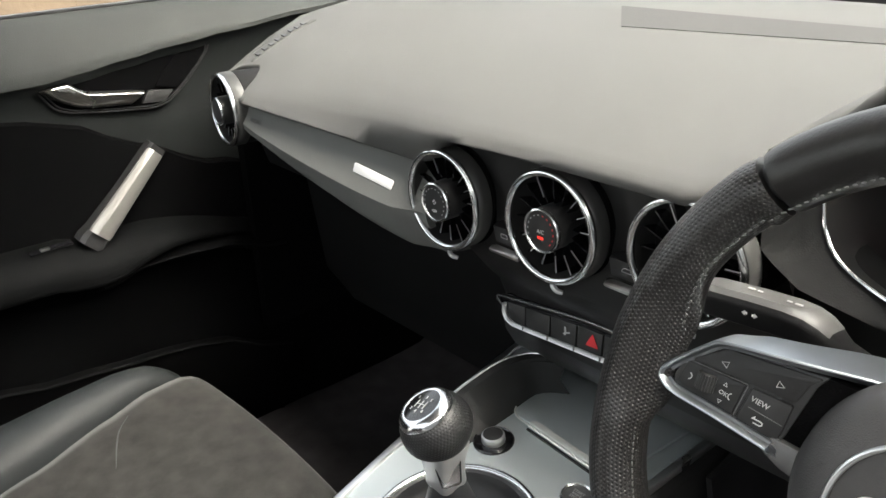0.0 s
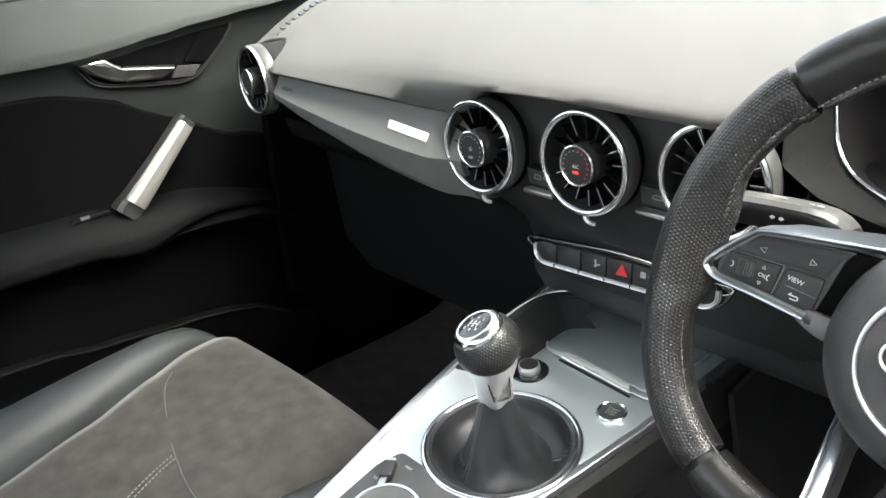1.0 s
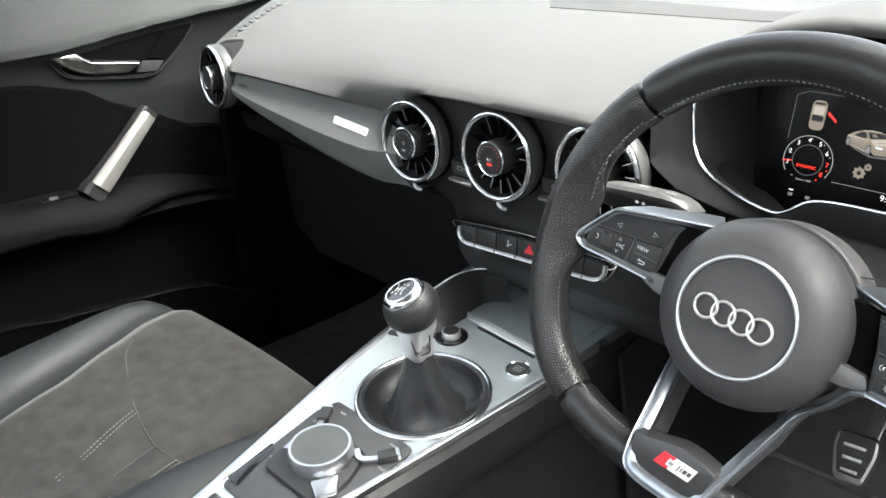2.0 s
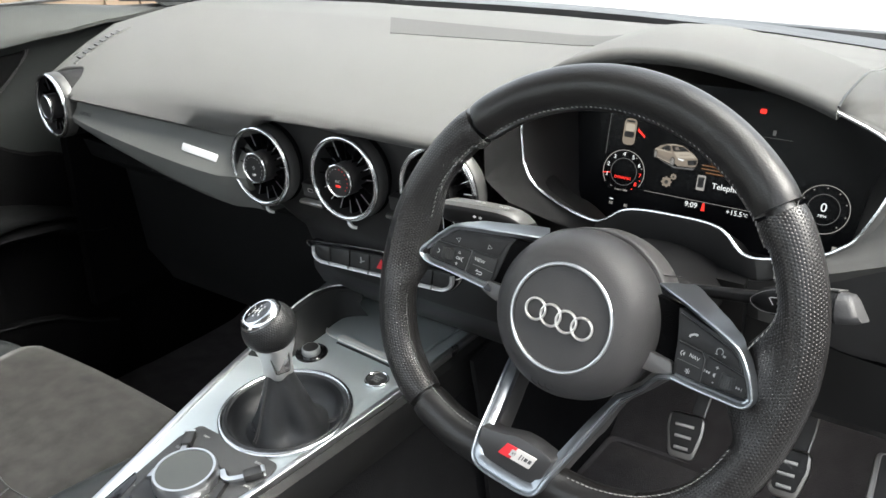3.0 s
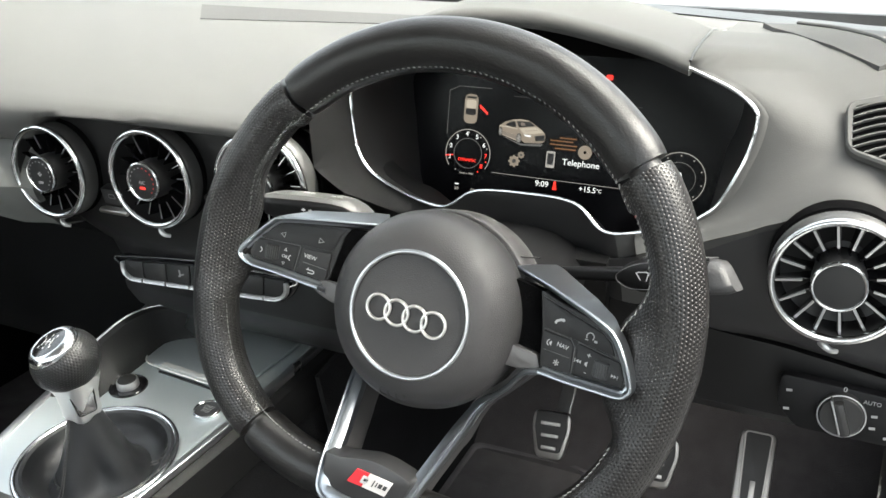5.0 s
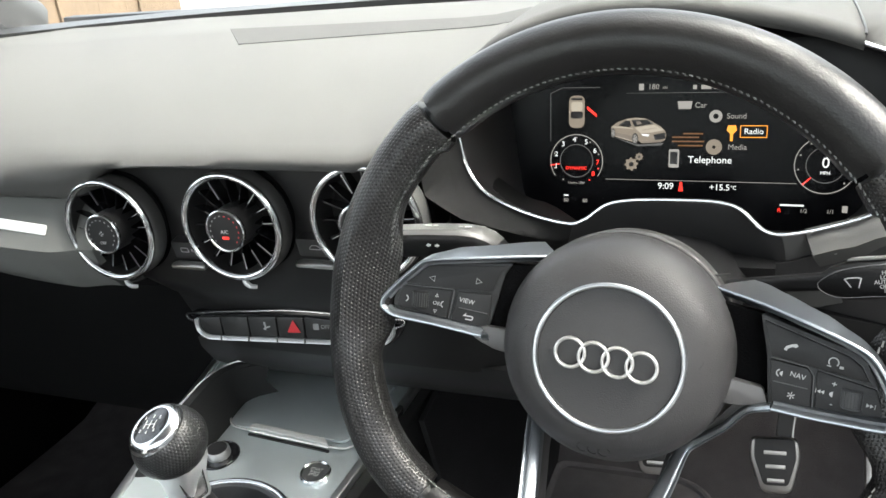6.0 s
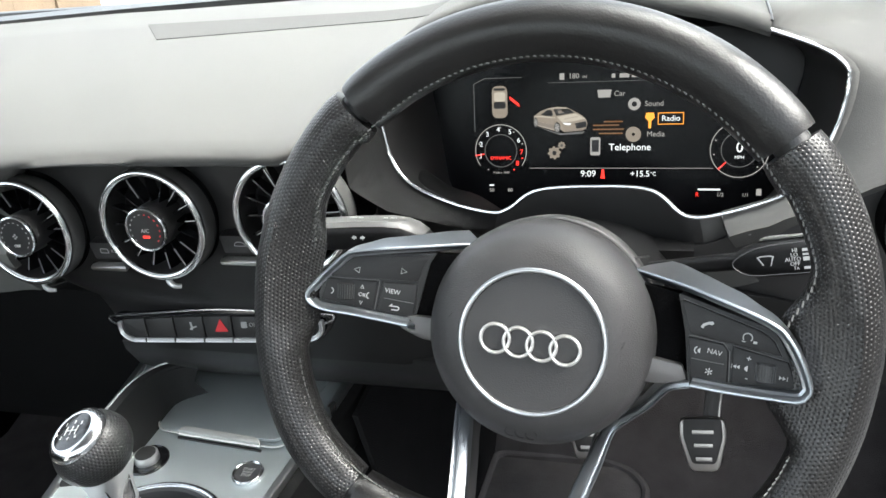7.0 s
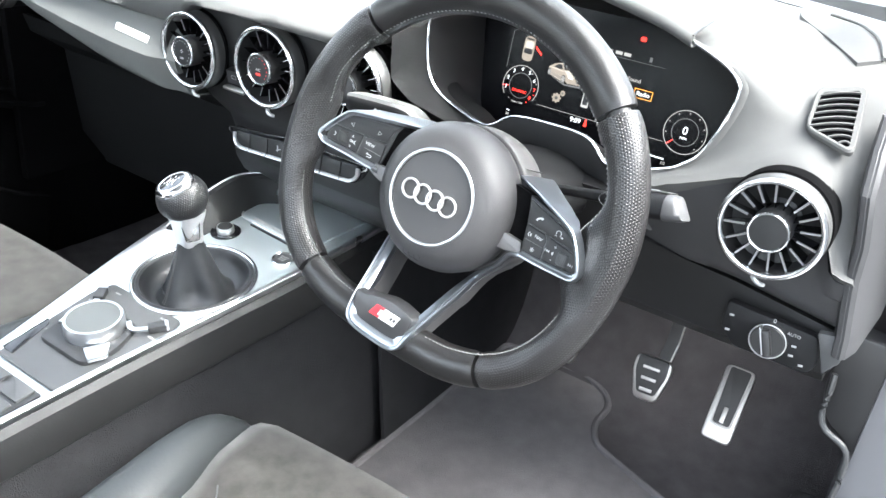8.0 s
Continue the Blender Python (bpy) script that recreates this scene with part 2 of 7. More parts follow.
def loft(rings, closed=True, caps=True, bm=None):
    """A skin over rings of points, each ring as long as the others. closed: each ring is a loop."""
    bm = bm or bmesh.new()
    vs = [[bm.verts.new(p) for p in r] for r in rings]
    n = len(rings[0])
    for a, b in zip(vs, vs[1:]):
        for i in range(n if closed else n - 1):
            j = (i + 1) % n
            bm.faces.new((a[i], a[j], b[j], b[i]))
    if closed and caps:
        bm.faces.new(vs[0][::-1])
        bm.faces.new(vs[-1])
    return bm


def sheet(rows, thick, axis=(0, 0, -1)):
    """An open grid of points given a thickness along an axis."""
    ax = Vector(axis) * thick
    top = [[Vector(p) for p in r] for r in rows]
    rings = [r + [p + ax for p in reversed(r)] for r in top]
    bm = loft(rings, caps=False)
    bm.verts.ensure_lookup_table()
    n = len(rows[0])
    for base in (0, 2 * n * (len(rows) - 1)):
        for i in range(n - 1):
            bm.faces.new([bm.verts[base + k] for k in (i, i + 1, 2 * n - 2 - i, 2 * n - 1 - i)])
    return bm


def box(size, m=None, bevel=0.0, seg=2):
    bm = bmesh.new()
    bmesh.ops.create_cube(bm, size=1)
    bm.transform(Matrix.Diagonal((*size, 1)))
    if bevel:
        bmesh.ops.bevel(bm, geom=bm.edges[:], offset=bevel, segments=seg, profile=0.6, affect="EDGES", clamp_overlap=True)
    if m is not None:
        bm.transform(m)
    return bm


def prism(outline, depth, m=None, bevel=0.0, seg=2):
    """A plate: a flat outline in x, y, from z = -depth to z = 0, its upper edge rounded."""
    bm = bmesh.new()
    lo = [bm.verts.new((x, y, -depth)) for x, y in outline]
    f = bm.faces.new(lo)
    ext = bmesh.ops.extrude_face_region(bm, geom=[f])
    up = [v for v in ext["geom"] if isinstance(v, bmesh.types.BMVert)]
    for v in up:
        v.co.z = 0
    bmesh.ops.recalc_face_normals(bm, faces=bm.faces)
    if bevel:
        es = [e for e in bm.edges if all(v.co.z > -1e-6 for v in e.verts)]
        bmesh.ops.bevel(bm, geom=es, offset=bevel, segments=seg, profile=0.5, affect="EDGES", clamp_overlap=True)
    if m is not None:
        bm.transform(m)
    return bm


def lathe(profile, seg=48, m=None, closed=False):
    """A turned form about z. profile: (radius, z) from one end to the other; closed: the profile is a loop."""
    rings = []
    for r, z in profile:
        rings.append([(r * math.cos(2 * math.pi * i / seg), r * math.sin(2 * math.pi * i / seg), z) for i in range(seg)])
    bm = loft(rings, caps=False)
    if closed:
        bm.verts.ensure_lookup_table()
        k = len(profile) - 1
        for i in range(seg):
            j = (i + 1) % seg
            bm.faces.new((bm.verts[k * seg + i], bm.verts[k * seg + j], bm.verts[j], bm.verts[i]))
    if m is not None:
        bm.transform(m)
    return bm


def smooth_line(points, n, closed=False):
    """n points evenly along a Catmull-Rom curve through the points."""
    p = [Vector(q) for q in points]
    k = len(p)
    dense = []
    spans = k if closed else k - 1
    for i in range(spans):
        a = p[(i - 1) % k] if closed or i else p[0] * 2 - p[1]
        b, c = p[i], p[(i + 1) % k]
        d = p[(i + 2) % k] if closed or i + 2 < k else c * 2 - b
        for s in range(16):
            t = s / 16
            dense.append(0.5 * (2 * b + (c - a) * t + (2 * a - 5 * b + 4 * c - d) * t * t + (3 * b - a - 3 * c + d) * t ** 3))
    dense.append(p[0] if closed else p[-1])
    acc = [0.0]
    for a, b in zip(dense, dense[1:]):
        acc.append(acc[-1] + (b - a).length)
    out, j = [], 0
    m = n if closed else n - 1
    for i in range(n):
        want = acc[-1] * i / m
        while j < len(acc) - 2 and acc[j + 1] < want:
            j += 1
        f = (want - acc[j]) / max(1e-9, acc[j + 1] - acc[j])
        out.append(dense[j].lerp(dense[j + 1], min(1, max(0, f))))
    return out


def sweep(path, section, closed=False, up=(0, 0, 1), caps=True, fixed=None):
    """A section of (side, up) offsets carried along a path; fixed: the normal that the section's up keeps."""
    p = [Vector(q) for q in path]
    n = len(p)
    rings = []
    for i in range(n):
        if closed:
            t = p[(i + 1) % n] - p[(i - 1) % n]
        else:
            t = p[min(n - 1, i + 1)] - p[max(0, i - 1)]
        t.normalize()
        u = Vector(fixed or up)
        u = (u - t * u.dot(t)).normalized()
        s = t.cross(u)
        sec = section(i / (n if closed else n - 1)) if callable(section) else section
        rings.append([p[i] + s * a + u * b for a, b in sec])
    if closed:
        rings.append(rings[0])
        bm = loft(rings, caps=False)
        bmesh.ops.remove_doubles(bm, verts=bm.verts, dist=1e-6)
        return bm
    return loft(rings, caps=caps)


def circle(r, n=10, ry=None):
    return [(r * math.cos(2 * math.pi * i / n), (ry or r) * math.sin(2 * math.pi * i / n)) for i in range(n)]


def rounded(points, r, n=4):
    """A polygon with its corners rounded to r (one radius, or one for each corner)."""
    out = []
    k = len(points)
    for i in range(k):
        a, b, c = (Vector((*points[(i + d) % k], 0)).to_2d() for d in (-1, 0, 1))
        ri = r[i] if isinstance(r, (list, tuple)) else r
        ri = min(ri, (a - b).length * 0.45, (c - b).length * 0.45)
        p, q = b + (a - b).normalized() * ri, b + (c - b).normalized() * ri
        for s in range(n + 1):
            t = s / n
            out.append(tuple(p * (1 - t) ** 2 + b * 2 * t * (1 - t) + q * t * t))
    return out


def text(words, size, m, mat, parent, name="lettering", align="CENTER", label="", local=True, depth=0.0002):
    """Letters of the built-in font as a mesh part."""
    cu = bpy.data.curves.new("letters", "FONT")
    cu.body, cu.size, cu.align_x, cu.align_y, cu.extrude = words, size, align, "CENTER", depth
    cu.resolution_u = 3
    tmp = bpy.data.objects.new("letters", cu)
    scene.collection.objects.link(tmp)
    me = bpy.data.meshes.new_from_object(tmp)
    bpy.data.objects.remove(tmp)
    bpy.data.curves.remove(cu)
    bm = bmesh.new()
    bm.from_mesh(me)
    bpy.data.meshes.remove(me)
    bm.transform(m)
    return part(name, bm, mat, parent, label, local=local)


def lerp_table(table, x):
    """Value by straight lines (smoothed) from a table of (x, value)."""
    if x <= table[0][0]:
        return table[0][1]
    for (a, va), (b, vb) in zip(table, table[1:]):
        if x <= b:
            t = (x - a) / (b - a)
            t = t * t * (3 - 2 * t)
            return va + (vb - va) * t
    return table[-1][1]


# ---- car shell and surroundings ----
alone("ground", sheet([[(x, y, -0.32) for x in (-400, 0, 400)] for y in (-400, 0, 400)], 0.2), GROUND, "pale worn concrete yard round the car", "ground", kind="structure")


def fence(y0, y1, x):
    f = thing("fence", "weathered brown vertical-board wooden fence", "fence", (x, y0, -0.32))
    rnd = random.Random(4)
    y = y0
    while y < y1:
        w = 0.14 + rnd.random() * 0.03
        part("board", box((0.022, w + 0.020, 1.75 + rnd.random() * 0.06), Matrix.Translation((x + (0.026 if rnd.random() < 0.5 else 0.0) + rnd.random() * 0.003, y, 0.56)), 0.004, 1), FENCEWOOD, f)
        y += w
    return f


fence(-1.5, 6.5, -5.0)

# Out-of-view wall, added only to hold back sky light from the right.
alone("wall_light_block", box((0.2, 12.0, 2.3), Matrix.Translation((2.7, 0.0, 0.82)), 0.01), BLOCKWALL, "unseen grey wall added to cut light from the side", "wall", kind="structure")
alone("floor", merged(
    sheet([[(x, p.y, p.z) for x in (-0.74, -0.3, 0, 0.3, 0.74)] for p in smooth_line([(0, y, z) for y, z in ((-1.72, 0.04), (-0.3, 0.04), (0.1, 0.04), (0.36, 0.042), (0.44, 0.056), (0.51, 0.105), (0.57, 0.22), (0.62, 0.45))], 60)], 0.03)),
    FLOORCARPET, "dark grey carpeted car floor rising to the toe board", "floor", kind="structure")
alone("wall_front", box((1.5, 0.03, 0.7), Matrix.Translation((0, 0.66, 0.38)), 0.004), BLACK, "dark bulkhead behind the dashboard", "wall", kind="structure")
alone("wall_rear", box((1.44, 0.04, 0.72), Matrix.Translation((0, -1.74, 0.38)), 0.01), DARKCARPET, "dark carpeted rear bulkhead", "wall", kind="structure")
roof_rows = [[(x, y, 1.16 - 0.10 * (x / 0.62) ** 2 - 0.06 * ((y + 0.5) / 0.8) ** 2) for x in (-0.62, -0.4, -0.2, 0, 0.2, 0.4, 0.62)] for y in (-0.95, -0.8, -0.5, -0.25, -0.12)]
alone("ceiling", sheet(roof_rows, 0.03, (0, 0, 1)), HEADLINER, "grey cloth headliner under the coupe roof", "ceiling", kind="structure")
for sx, nm in ((-1, "pillar_left"), (1, "pillar_right")):
    alone(nm, sweep(smooth_line([(sx * 0.60, -0.10, 1.04), (sx * 0.66, 0.15, 0.96), (sx * 0.71, 0.42, 0.82), (sx * 0.73, 0.56, 0.73)], 12), circle(0.028, 10, 0.04)),
          DARK, "dark windscreen pillar trim", "pillar", kind="structure")
ws = [[(x, 0.60 - 0.28 * (x / 0.68) ** 2 - t * 0.62, 0.735 + t * 0.36 - 0.02 * (x / 0.68) ** 2) for x in (-0.68, -0.5, -0.3, 0, 0.3, 0.5, 0.68)] for t in (0, 0.25, 0.5, 0.75, 1)]
rearglass = alone("window_rear", sheet([[(x * f, y, z) for x in (-0.6, 0, 0.6)] for y, z, f in ((-1.72, 0.75, 0.85), (-1.35, 0.96, 0.95), (-0.95, 1.09, 1.0))], 0.004, (0, 0, 1)), glass, "sloping clear rear hatch glass", "window", kind="structure")
rearglass.visible_shadow = False
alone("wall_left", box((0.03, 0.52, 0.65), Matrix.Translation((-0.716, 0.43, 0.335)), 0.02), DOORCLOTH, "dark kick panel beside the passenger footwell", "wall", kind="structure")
pane = alone("windscreen", sheet(ws, 0.005, (0, 0, 1)), glass, "clear raked windscreen glass", "windscreen", kind="structure")
pane.visible_shadow = False
cowl = [[(x, 0.60 - 0.28 * (x / 0.75) ** 2 + d, z) for x in np.linspace(-0.75, 0.75, 15)] for d, z in ((-0.05, 0.738), (0.0, 0.742), (0.03, 0.73), (0.3, 0.70), (1.2, 0.55), (1.25, 0.2))]
alone("bonnet", sheet(cowl[2:], 0.02), BODYPAINT, "pale silver bonnet beyond the windscreen", "bonnet", kind="structure")
alone("trim", sheet(cowl[:3], 0.01), BLACK, "black rubber seal at the windscreen foot", "trim", kind="structure")

# ---- dashboard ----
YWS = [(-0.66, 0.36), (-0.5, 0.42), (-0.3, 0.47), (0, 0.50), (0.3, 0.50), (0.5, 0.46), (0.66, 0.38)]
HOOD = [(0.19, 0.700), (0.205, 0.722), (0.23, 0.745), (0.269, 0.761), (0.313, 0.769), (0.375, 0.768), (0.447, 0.754), (0.484, 0.742), (0.53, 0.726)]
HOOD = [(p.x, p.y) for p in smooth_line([(x, z, 0) for x, z in HOOD], 90)]
P_LEFT = [(0.022, 0.630), (0.006, 0.6305), (0.001, 0.633), (0.0060, 0.6385), (0.018, 0.6460), (0.038, 0.6555), (0.0535, 0.6625), (0.086, 0.6770), (0.135, 0.6960), (0.21, 0.7160), (0.32, 0.727), (0.43, 0.735)]
P_MID = [(0.05, 0.663), (0.03, 0.664), (0.006, 0.6645), (0.0005, 0.668), (0.0030, 0.6735), (0.0085, 0.6775), (0.0200, 0.6815), (0.05, 0.6895), (0.12, 0.7055), (0.21, 0.7195), (0.32, 0.728), (0.43, 0.735)]


def step(a, b, x):
    t = min(1, max(0, (x - a) / (b - a)))
    return t * t * (3 - 2 * t)


def pad_profile(s):
    zt = lerp_table(HOOD, s)
    hood = [(0.085, zt - 0.0045), (0.072, zt - 0.0046), (0.0662, zt - 0.0040), (0.0640, zt - 0.0010), (0.0652, zt + 0.0040), (0.0680, zt + 0.0066), (0.0740, zt + 0.0080), (0.12, zt + 0.0120), (0.18, zt + 0.014),
            (0.25, 0.5 * zt + 0.5 * 0.745), (0.33, 0.738), (0.43, 0.736)]
    a0, b = step(-0.162, -0.112, s), step(0.135, 0.205, s)
    out = []
    soft = step(-0.58, 0.04, s)
    for k, (p, q, r) in enumerate(zip(P_LEFT, P_MID, hood)):
        a = a0 if k < 3 else soft
        y = (p[0] * (1 - a) + q[0] * a) * (1 - b) + r[0] * b
        z = (p[1] * (1 - a) + q[1] * a) * (1 - b) + r[1] * b
        if 3 <= k <= 5:
            y += (0.015, 0.011, 0.006)[k - 3] * 2.0 * soft * (1 - step(-0.36, -0.10, s))
        if y < 0.06 and s < 0.0:
            y += 0.006 * (1 - a)
        if y > 0.1:
            y = 0.1 + (y - 0.1) * (lerp_table(YWS, s) - 0.1) / 0.33
        out.append((y, z))
    return out


def pad_z(s, y):
    """Height of the pad's upper surface."""
    pr = pad_profile(max(-0.60, s))
    for (ya, za), (yb, zb) in zip(pr[3:], pr[4:]):
        if y <= yb:
            return za + (zb - za) * max(0, (y - ya)) / (yb - ya)
    return pr[-1][1]


def pad_row(s):
    """One section of the pad; past the passenger's vent its front edge runs back round the vent."""
    pr = pad_profile(max(-0.60, s))
    dx = s + 0.566
    if -0.07 < dx < 0.0495:
        zc = 0.615 + math.sqrt(0.0495 ** 2 - max(0, dx) ** 2)
        yf = next(y for y in np.linspace(0.006, 0.1, 200) if pad_z(s, y) >= zc) - 0.18 * max(0, -dx)
        ys = [max(y, yf + 0.0022 * k) for k, (y, z) in enumerate(pr[3:])]
        zf = pad_z(s, yf)
        pr = [(yf + 0.012, zf - 0.022), (yf + 0.004, zf - 0.014), (yf + 0.0005, zf - 0.003)] + [(y, pad_z(s, y)) for y in ys]
    fall = 0.011 * step(-0.575, -0.635, s) ** 2
    return [(s - 0.03 * step(0.06, 0.25, y) * step(-0.5, -0.63, s), y, z - fall) for y, z in pr]


dash = thing("dashboard", "grey soft-touch dashboard with a wing-shaped lower band", "dashboard", (0, 0.1, 0.63))
stations = list(np.linspace(-0.635, -0.5, 28)) + list(np.linspace(-0.495, -0.2, 14)) + list(np.linspace(-0.19, 0.15, 18)) + list(np.linspace(0.155, 0.485, 34))
end = pad_row(-0.635)
rows = [[(x - dx, y, z - dz) for x, y, z in end] for dx, dz in ((0.013, 0.06), (0.012, 0.014), (0.009, 0.007), (0.004, 0.002))]
rows += [pad_row(q) for q in stations]
part("upper_pad", sheet(rows, 0.002, (0, 1, -1)), PAD, dash, "grey grained soft upper pad", sharp=85)

# lower wing band with its rounded left end
WB = [(-0.545, 0.590), (-0.50, 0.570), (-0.396, 0.548), (-0.285, 0.532), (-0.196, 0.526), (-0.1, 0.525)]
WB = [(p.x, p.y) for p in smooth_line([(x, z, 0) for x, z in WB], 60)]
rows = []
for s in np.linspace(-0.545, -0.155, 40):
    zb = lerp_table(WB, s)
    e = step(-0.548, -0.530, s)
    zt = 0.600 + 0.0265 * e
    yo = 0.030 * (1 - e)
    zm = (zt + zb) / 2
    yo += 0.008 + 0.012 * step(-0.20, -0.165, s)
    ft = yo + 0.011
    fm = ft - 0.52 * (zt - zm - 0.004)
    rows.append([(s, 0.040 + yo, zt), (s, ft + 0.004, zt + 0.0005), (s, ft, zt - 0.0015), (s, (ft + fm) / 2, (zt + zm) / 2), (s, fm, zm + 0.004), (s, fm + 0.002, zm - 0.005), (s, fm + 0.014, zm - 0.6 * (zm - zb)), (s, fm + 0.026, zb + 0.006), (s, 0.034 + yo, zb + 0.001), (s, 0.055 + yo, zb - 0.002), (s, 0.13, zb - 0.02)])
# The band's paler tone stands in for light on its front.
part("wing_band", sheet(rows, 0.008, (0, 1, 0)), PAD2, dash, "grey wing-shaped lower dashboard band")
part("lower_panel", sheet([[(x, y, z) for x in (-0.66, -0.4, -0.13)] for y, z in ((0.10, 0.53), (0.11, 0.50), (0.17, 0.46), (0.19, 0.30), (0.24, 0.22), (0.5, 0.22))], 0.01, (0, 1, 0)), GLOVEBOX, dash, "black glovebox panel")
part("side_panel", box((0.02, 0.42, 0.38), Matrix.Translation((-0.665, 0.28, 0.42)), 0.005), DOORCLOTH, dash)

# black centre fascia, narrowing towards the console
rows = []
for y, z, xl, xr in ((0.05, 0.672, -0.16, 0.165), (0.034, 0.666, -0.17, 0.17), (0.032, 0.60, -0.17, 0.18), (0.034, 0.545, -0.165, 0.20), (0.044, 0.525, -0.15, 0.22), (0.052, 0.510, -0.125, 0.24), (0.054, 0.47, -0.105, 0.24), (0.056, 0.462, -0.10, 0.24)):
    rows.append([(xl + (xr - xl) * i / 8, y + (0.02 if i in (0, 8) else 0), z) for i in range(9)])
part("centre_fascia", sheet(rows, 0.02, (0, 1, 0)), FASCIA, dash, "black centre fascia")
rows = [[(-0.10 + 0.36 * i / 8, y, z) for i in range(9)] for y, z in ((0.058, 0.466), (0.060, 0.455), (0.075, 0.430), (0.105, 0.405), (0.145, 0.388))]
part("knee_roll", sheet(rows, 0.012, (0, 1, 0)), BLACK, dash, "dark grey panel above the console")

# badge plate on the wing
bp = pose(-0.237, 0.0046, 0.601, 71, 0, 0) @ pose(0, 0, 0, 0, 0, -4)
# Plate is painted pale where the metal would mirror the sky.
part("badge_plate", prism(rounded([(-0.034, -0.0050), (0.034, -0.0050), (0.034, 0.0050), (-0.034, 0.0050)], 0.002), 0.002, bp, 0.0006), PLATE, dash, "bright aluminium badge plate")
text("AIRBAG", 0.0075, pose(-0.485, 0.0088, 0.614, 71, 0, 0), DARK, dash, "airbag_lettering", local=False)

# wide pale strip along the windscreen foot and the corner demister grille
strip = []
for i in range(13):
    t = i / 12
    x0, x1 = -0.145 + 0.40 * t, -0.215 + 0.47 * t
    y0, y1 = 0.285 + 0.06 * t, 0.375 + 0.01 * t
    strip.append([(x0 + (x1 - x0) * k / 4, y0 + (y1 - y0) * k / 4, pad_z(x0, y0 + (y1 - y0) * k / 4) + 0.0009) for k in range(5)])
part("speaker_strip", sheet(strip, 0.004), STRIPSKIN, dash, "flat grey speaker panel let into the pad")

rows = []
for i in range(15):
    y = 0.066 + 0.104 * i / 14
    cut_in = 0.012 * max(0, 1 - i / 2.0)
    rows.append([(x + cut_in * f, y, pad_z(x, y) - 0.011 * step(-0.575, -0.635, x) ** 2 + dz) for x, dz, f in ((-0.622, -0.001, 1), (-0.6205, 0.0012, 1), (-0.606, 0.0011, 1), (-0.592, 0.0010, 0.5), (-0.581, 0.0010, 0), (-0.5795, -0.001, 0))])
grille = part("demister_grille", sheet(rows, 0.002), PAD, dash, "inset grey demister grille", sharp=60)
part("grille_edge", sweep(smooth_line([(-0.616 + 0.010 * max(0, 1 - i / 2.0), 0.068 + 0.098 * i / 10, pad_z(-0.616, 0.068 + 0.098 * i / 10) - 0.011 * step(-0.575, -0.635, -0.616) ** 2 + 0.0014) for i in range(11)], 30), circle(0.0008, 6)), STRIPSKIN, grille, "fine grille border")
for i in range(8):
    y = 0.078 + 0.0107 * i
    z = pad_z(-0.587, y) - 0.011 * step(-0.575, -0.635, -0.587) ** 2
    part("demister_slot", prism(rounded([(-0.0062, -0.0006), (0.0058, -0.0040), (0.0058, 0.0034)], 0.0006), 0.003, pose(-0.588, y, z + 0.0026, 14, 0, 8)), BLACK, grille, "dark demister slot")

# instrument binnacle
TRIM = [(0.195, 0.705), (0.196, 0.690), (0.199, 0.672), (0.206, 0.649), (0.221, 0.631), (0.253, 0.617), (0.286, 0.610), (0.300, 0.6135), (0.322, 0.6275), (0.366, 0.631), (0.408, 0.6285), (0.433, 0.610),
        (0.458, 0.6115), (0.494, 0.623), (0.508, 0.632), (0.520, 0.645), (0.533, 0.677), (0.5375, 0.704), (0.534, 0.715), (0.517, 0.727), (0.478, 0.742)]
TOPS = [(0.447, 0.752), (0.375, 0.764), (0.313, 0.765), (0.269, 0.757), (0.230, 0.741), (0.207, 0.722)]


def on_trim(x, z, d=0.0):
    return Vector((x, 0.065 + 0.17 * (z - 0.66) + d, z))


cluster = thing("instrument_cluster", "black digital instrument cluster with lit gauges and menu icons", "instrument cluster", (0.37, 0.12, 0.62))
loop = smooth_line([on_trim(x, z) for x, z in TRIM + TOPS], 120, True)
inner = [Vector((0.37 + (p.x - 0.37) * 0.90, 0.150 + 0.17 * (p.z - 0.63), 0.662 + (p.z - 0.662) * 0.86 if p.z > 0.662 else p.z - 0.045 * min(1, (0.662 - p.z) / 0.02))) for p in loop]
neck = [p.lerp(q, 0.35) + Vector((0, 0.0, 0)) for p, q in zip(loop, inner)]
part("bezel", loft([loop, neck, inner], caps=False), BLACK, cluster, "black funnel round the screen")
SM = Matrix(((1, 0, 0, 0.37), (0, 0.17, -0.9855, 0.155), (0, 0.9855, 0.17, 0.63), (0, 0, 0, 1)))
part("screen", prism(rounded([(-0.165, -0.055), (0.165, -0.055), (0.165, 0.10), (-0.165, 0.10)], 0.01), 0.004, SM), SCREEN, cluster, "black glass screen")
part("chrome_trim", sweep(smooth_line([on_trim(x, z, -0.0030) for x, z in TRIM], 160), circle(0.0016, 8)), CHROME, cluster, "thin chrome edging")

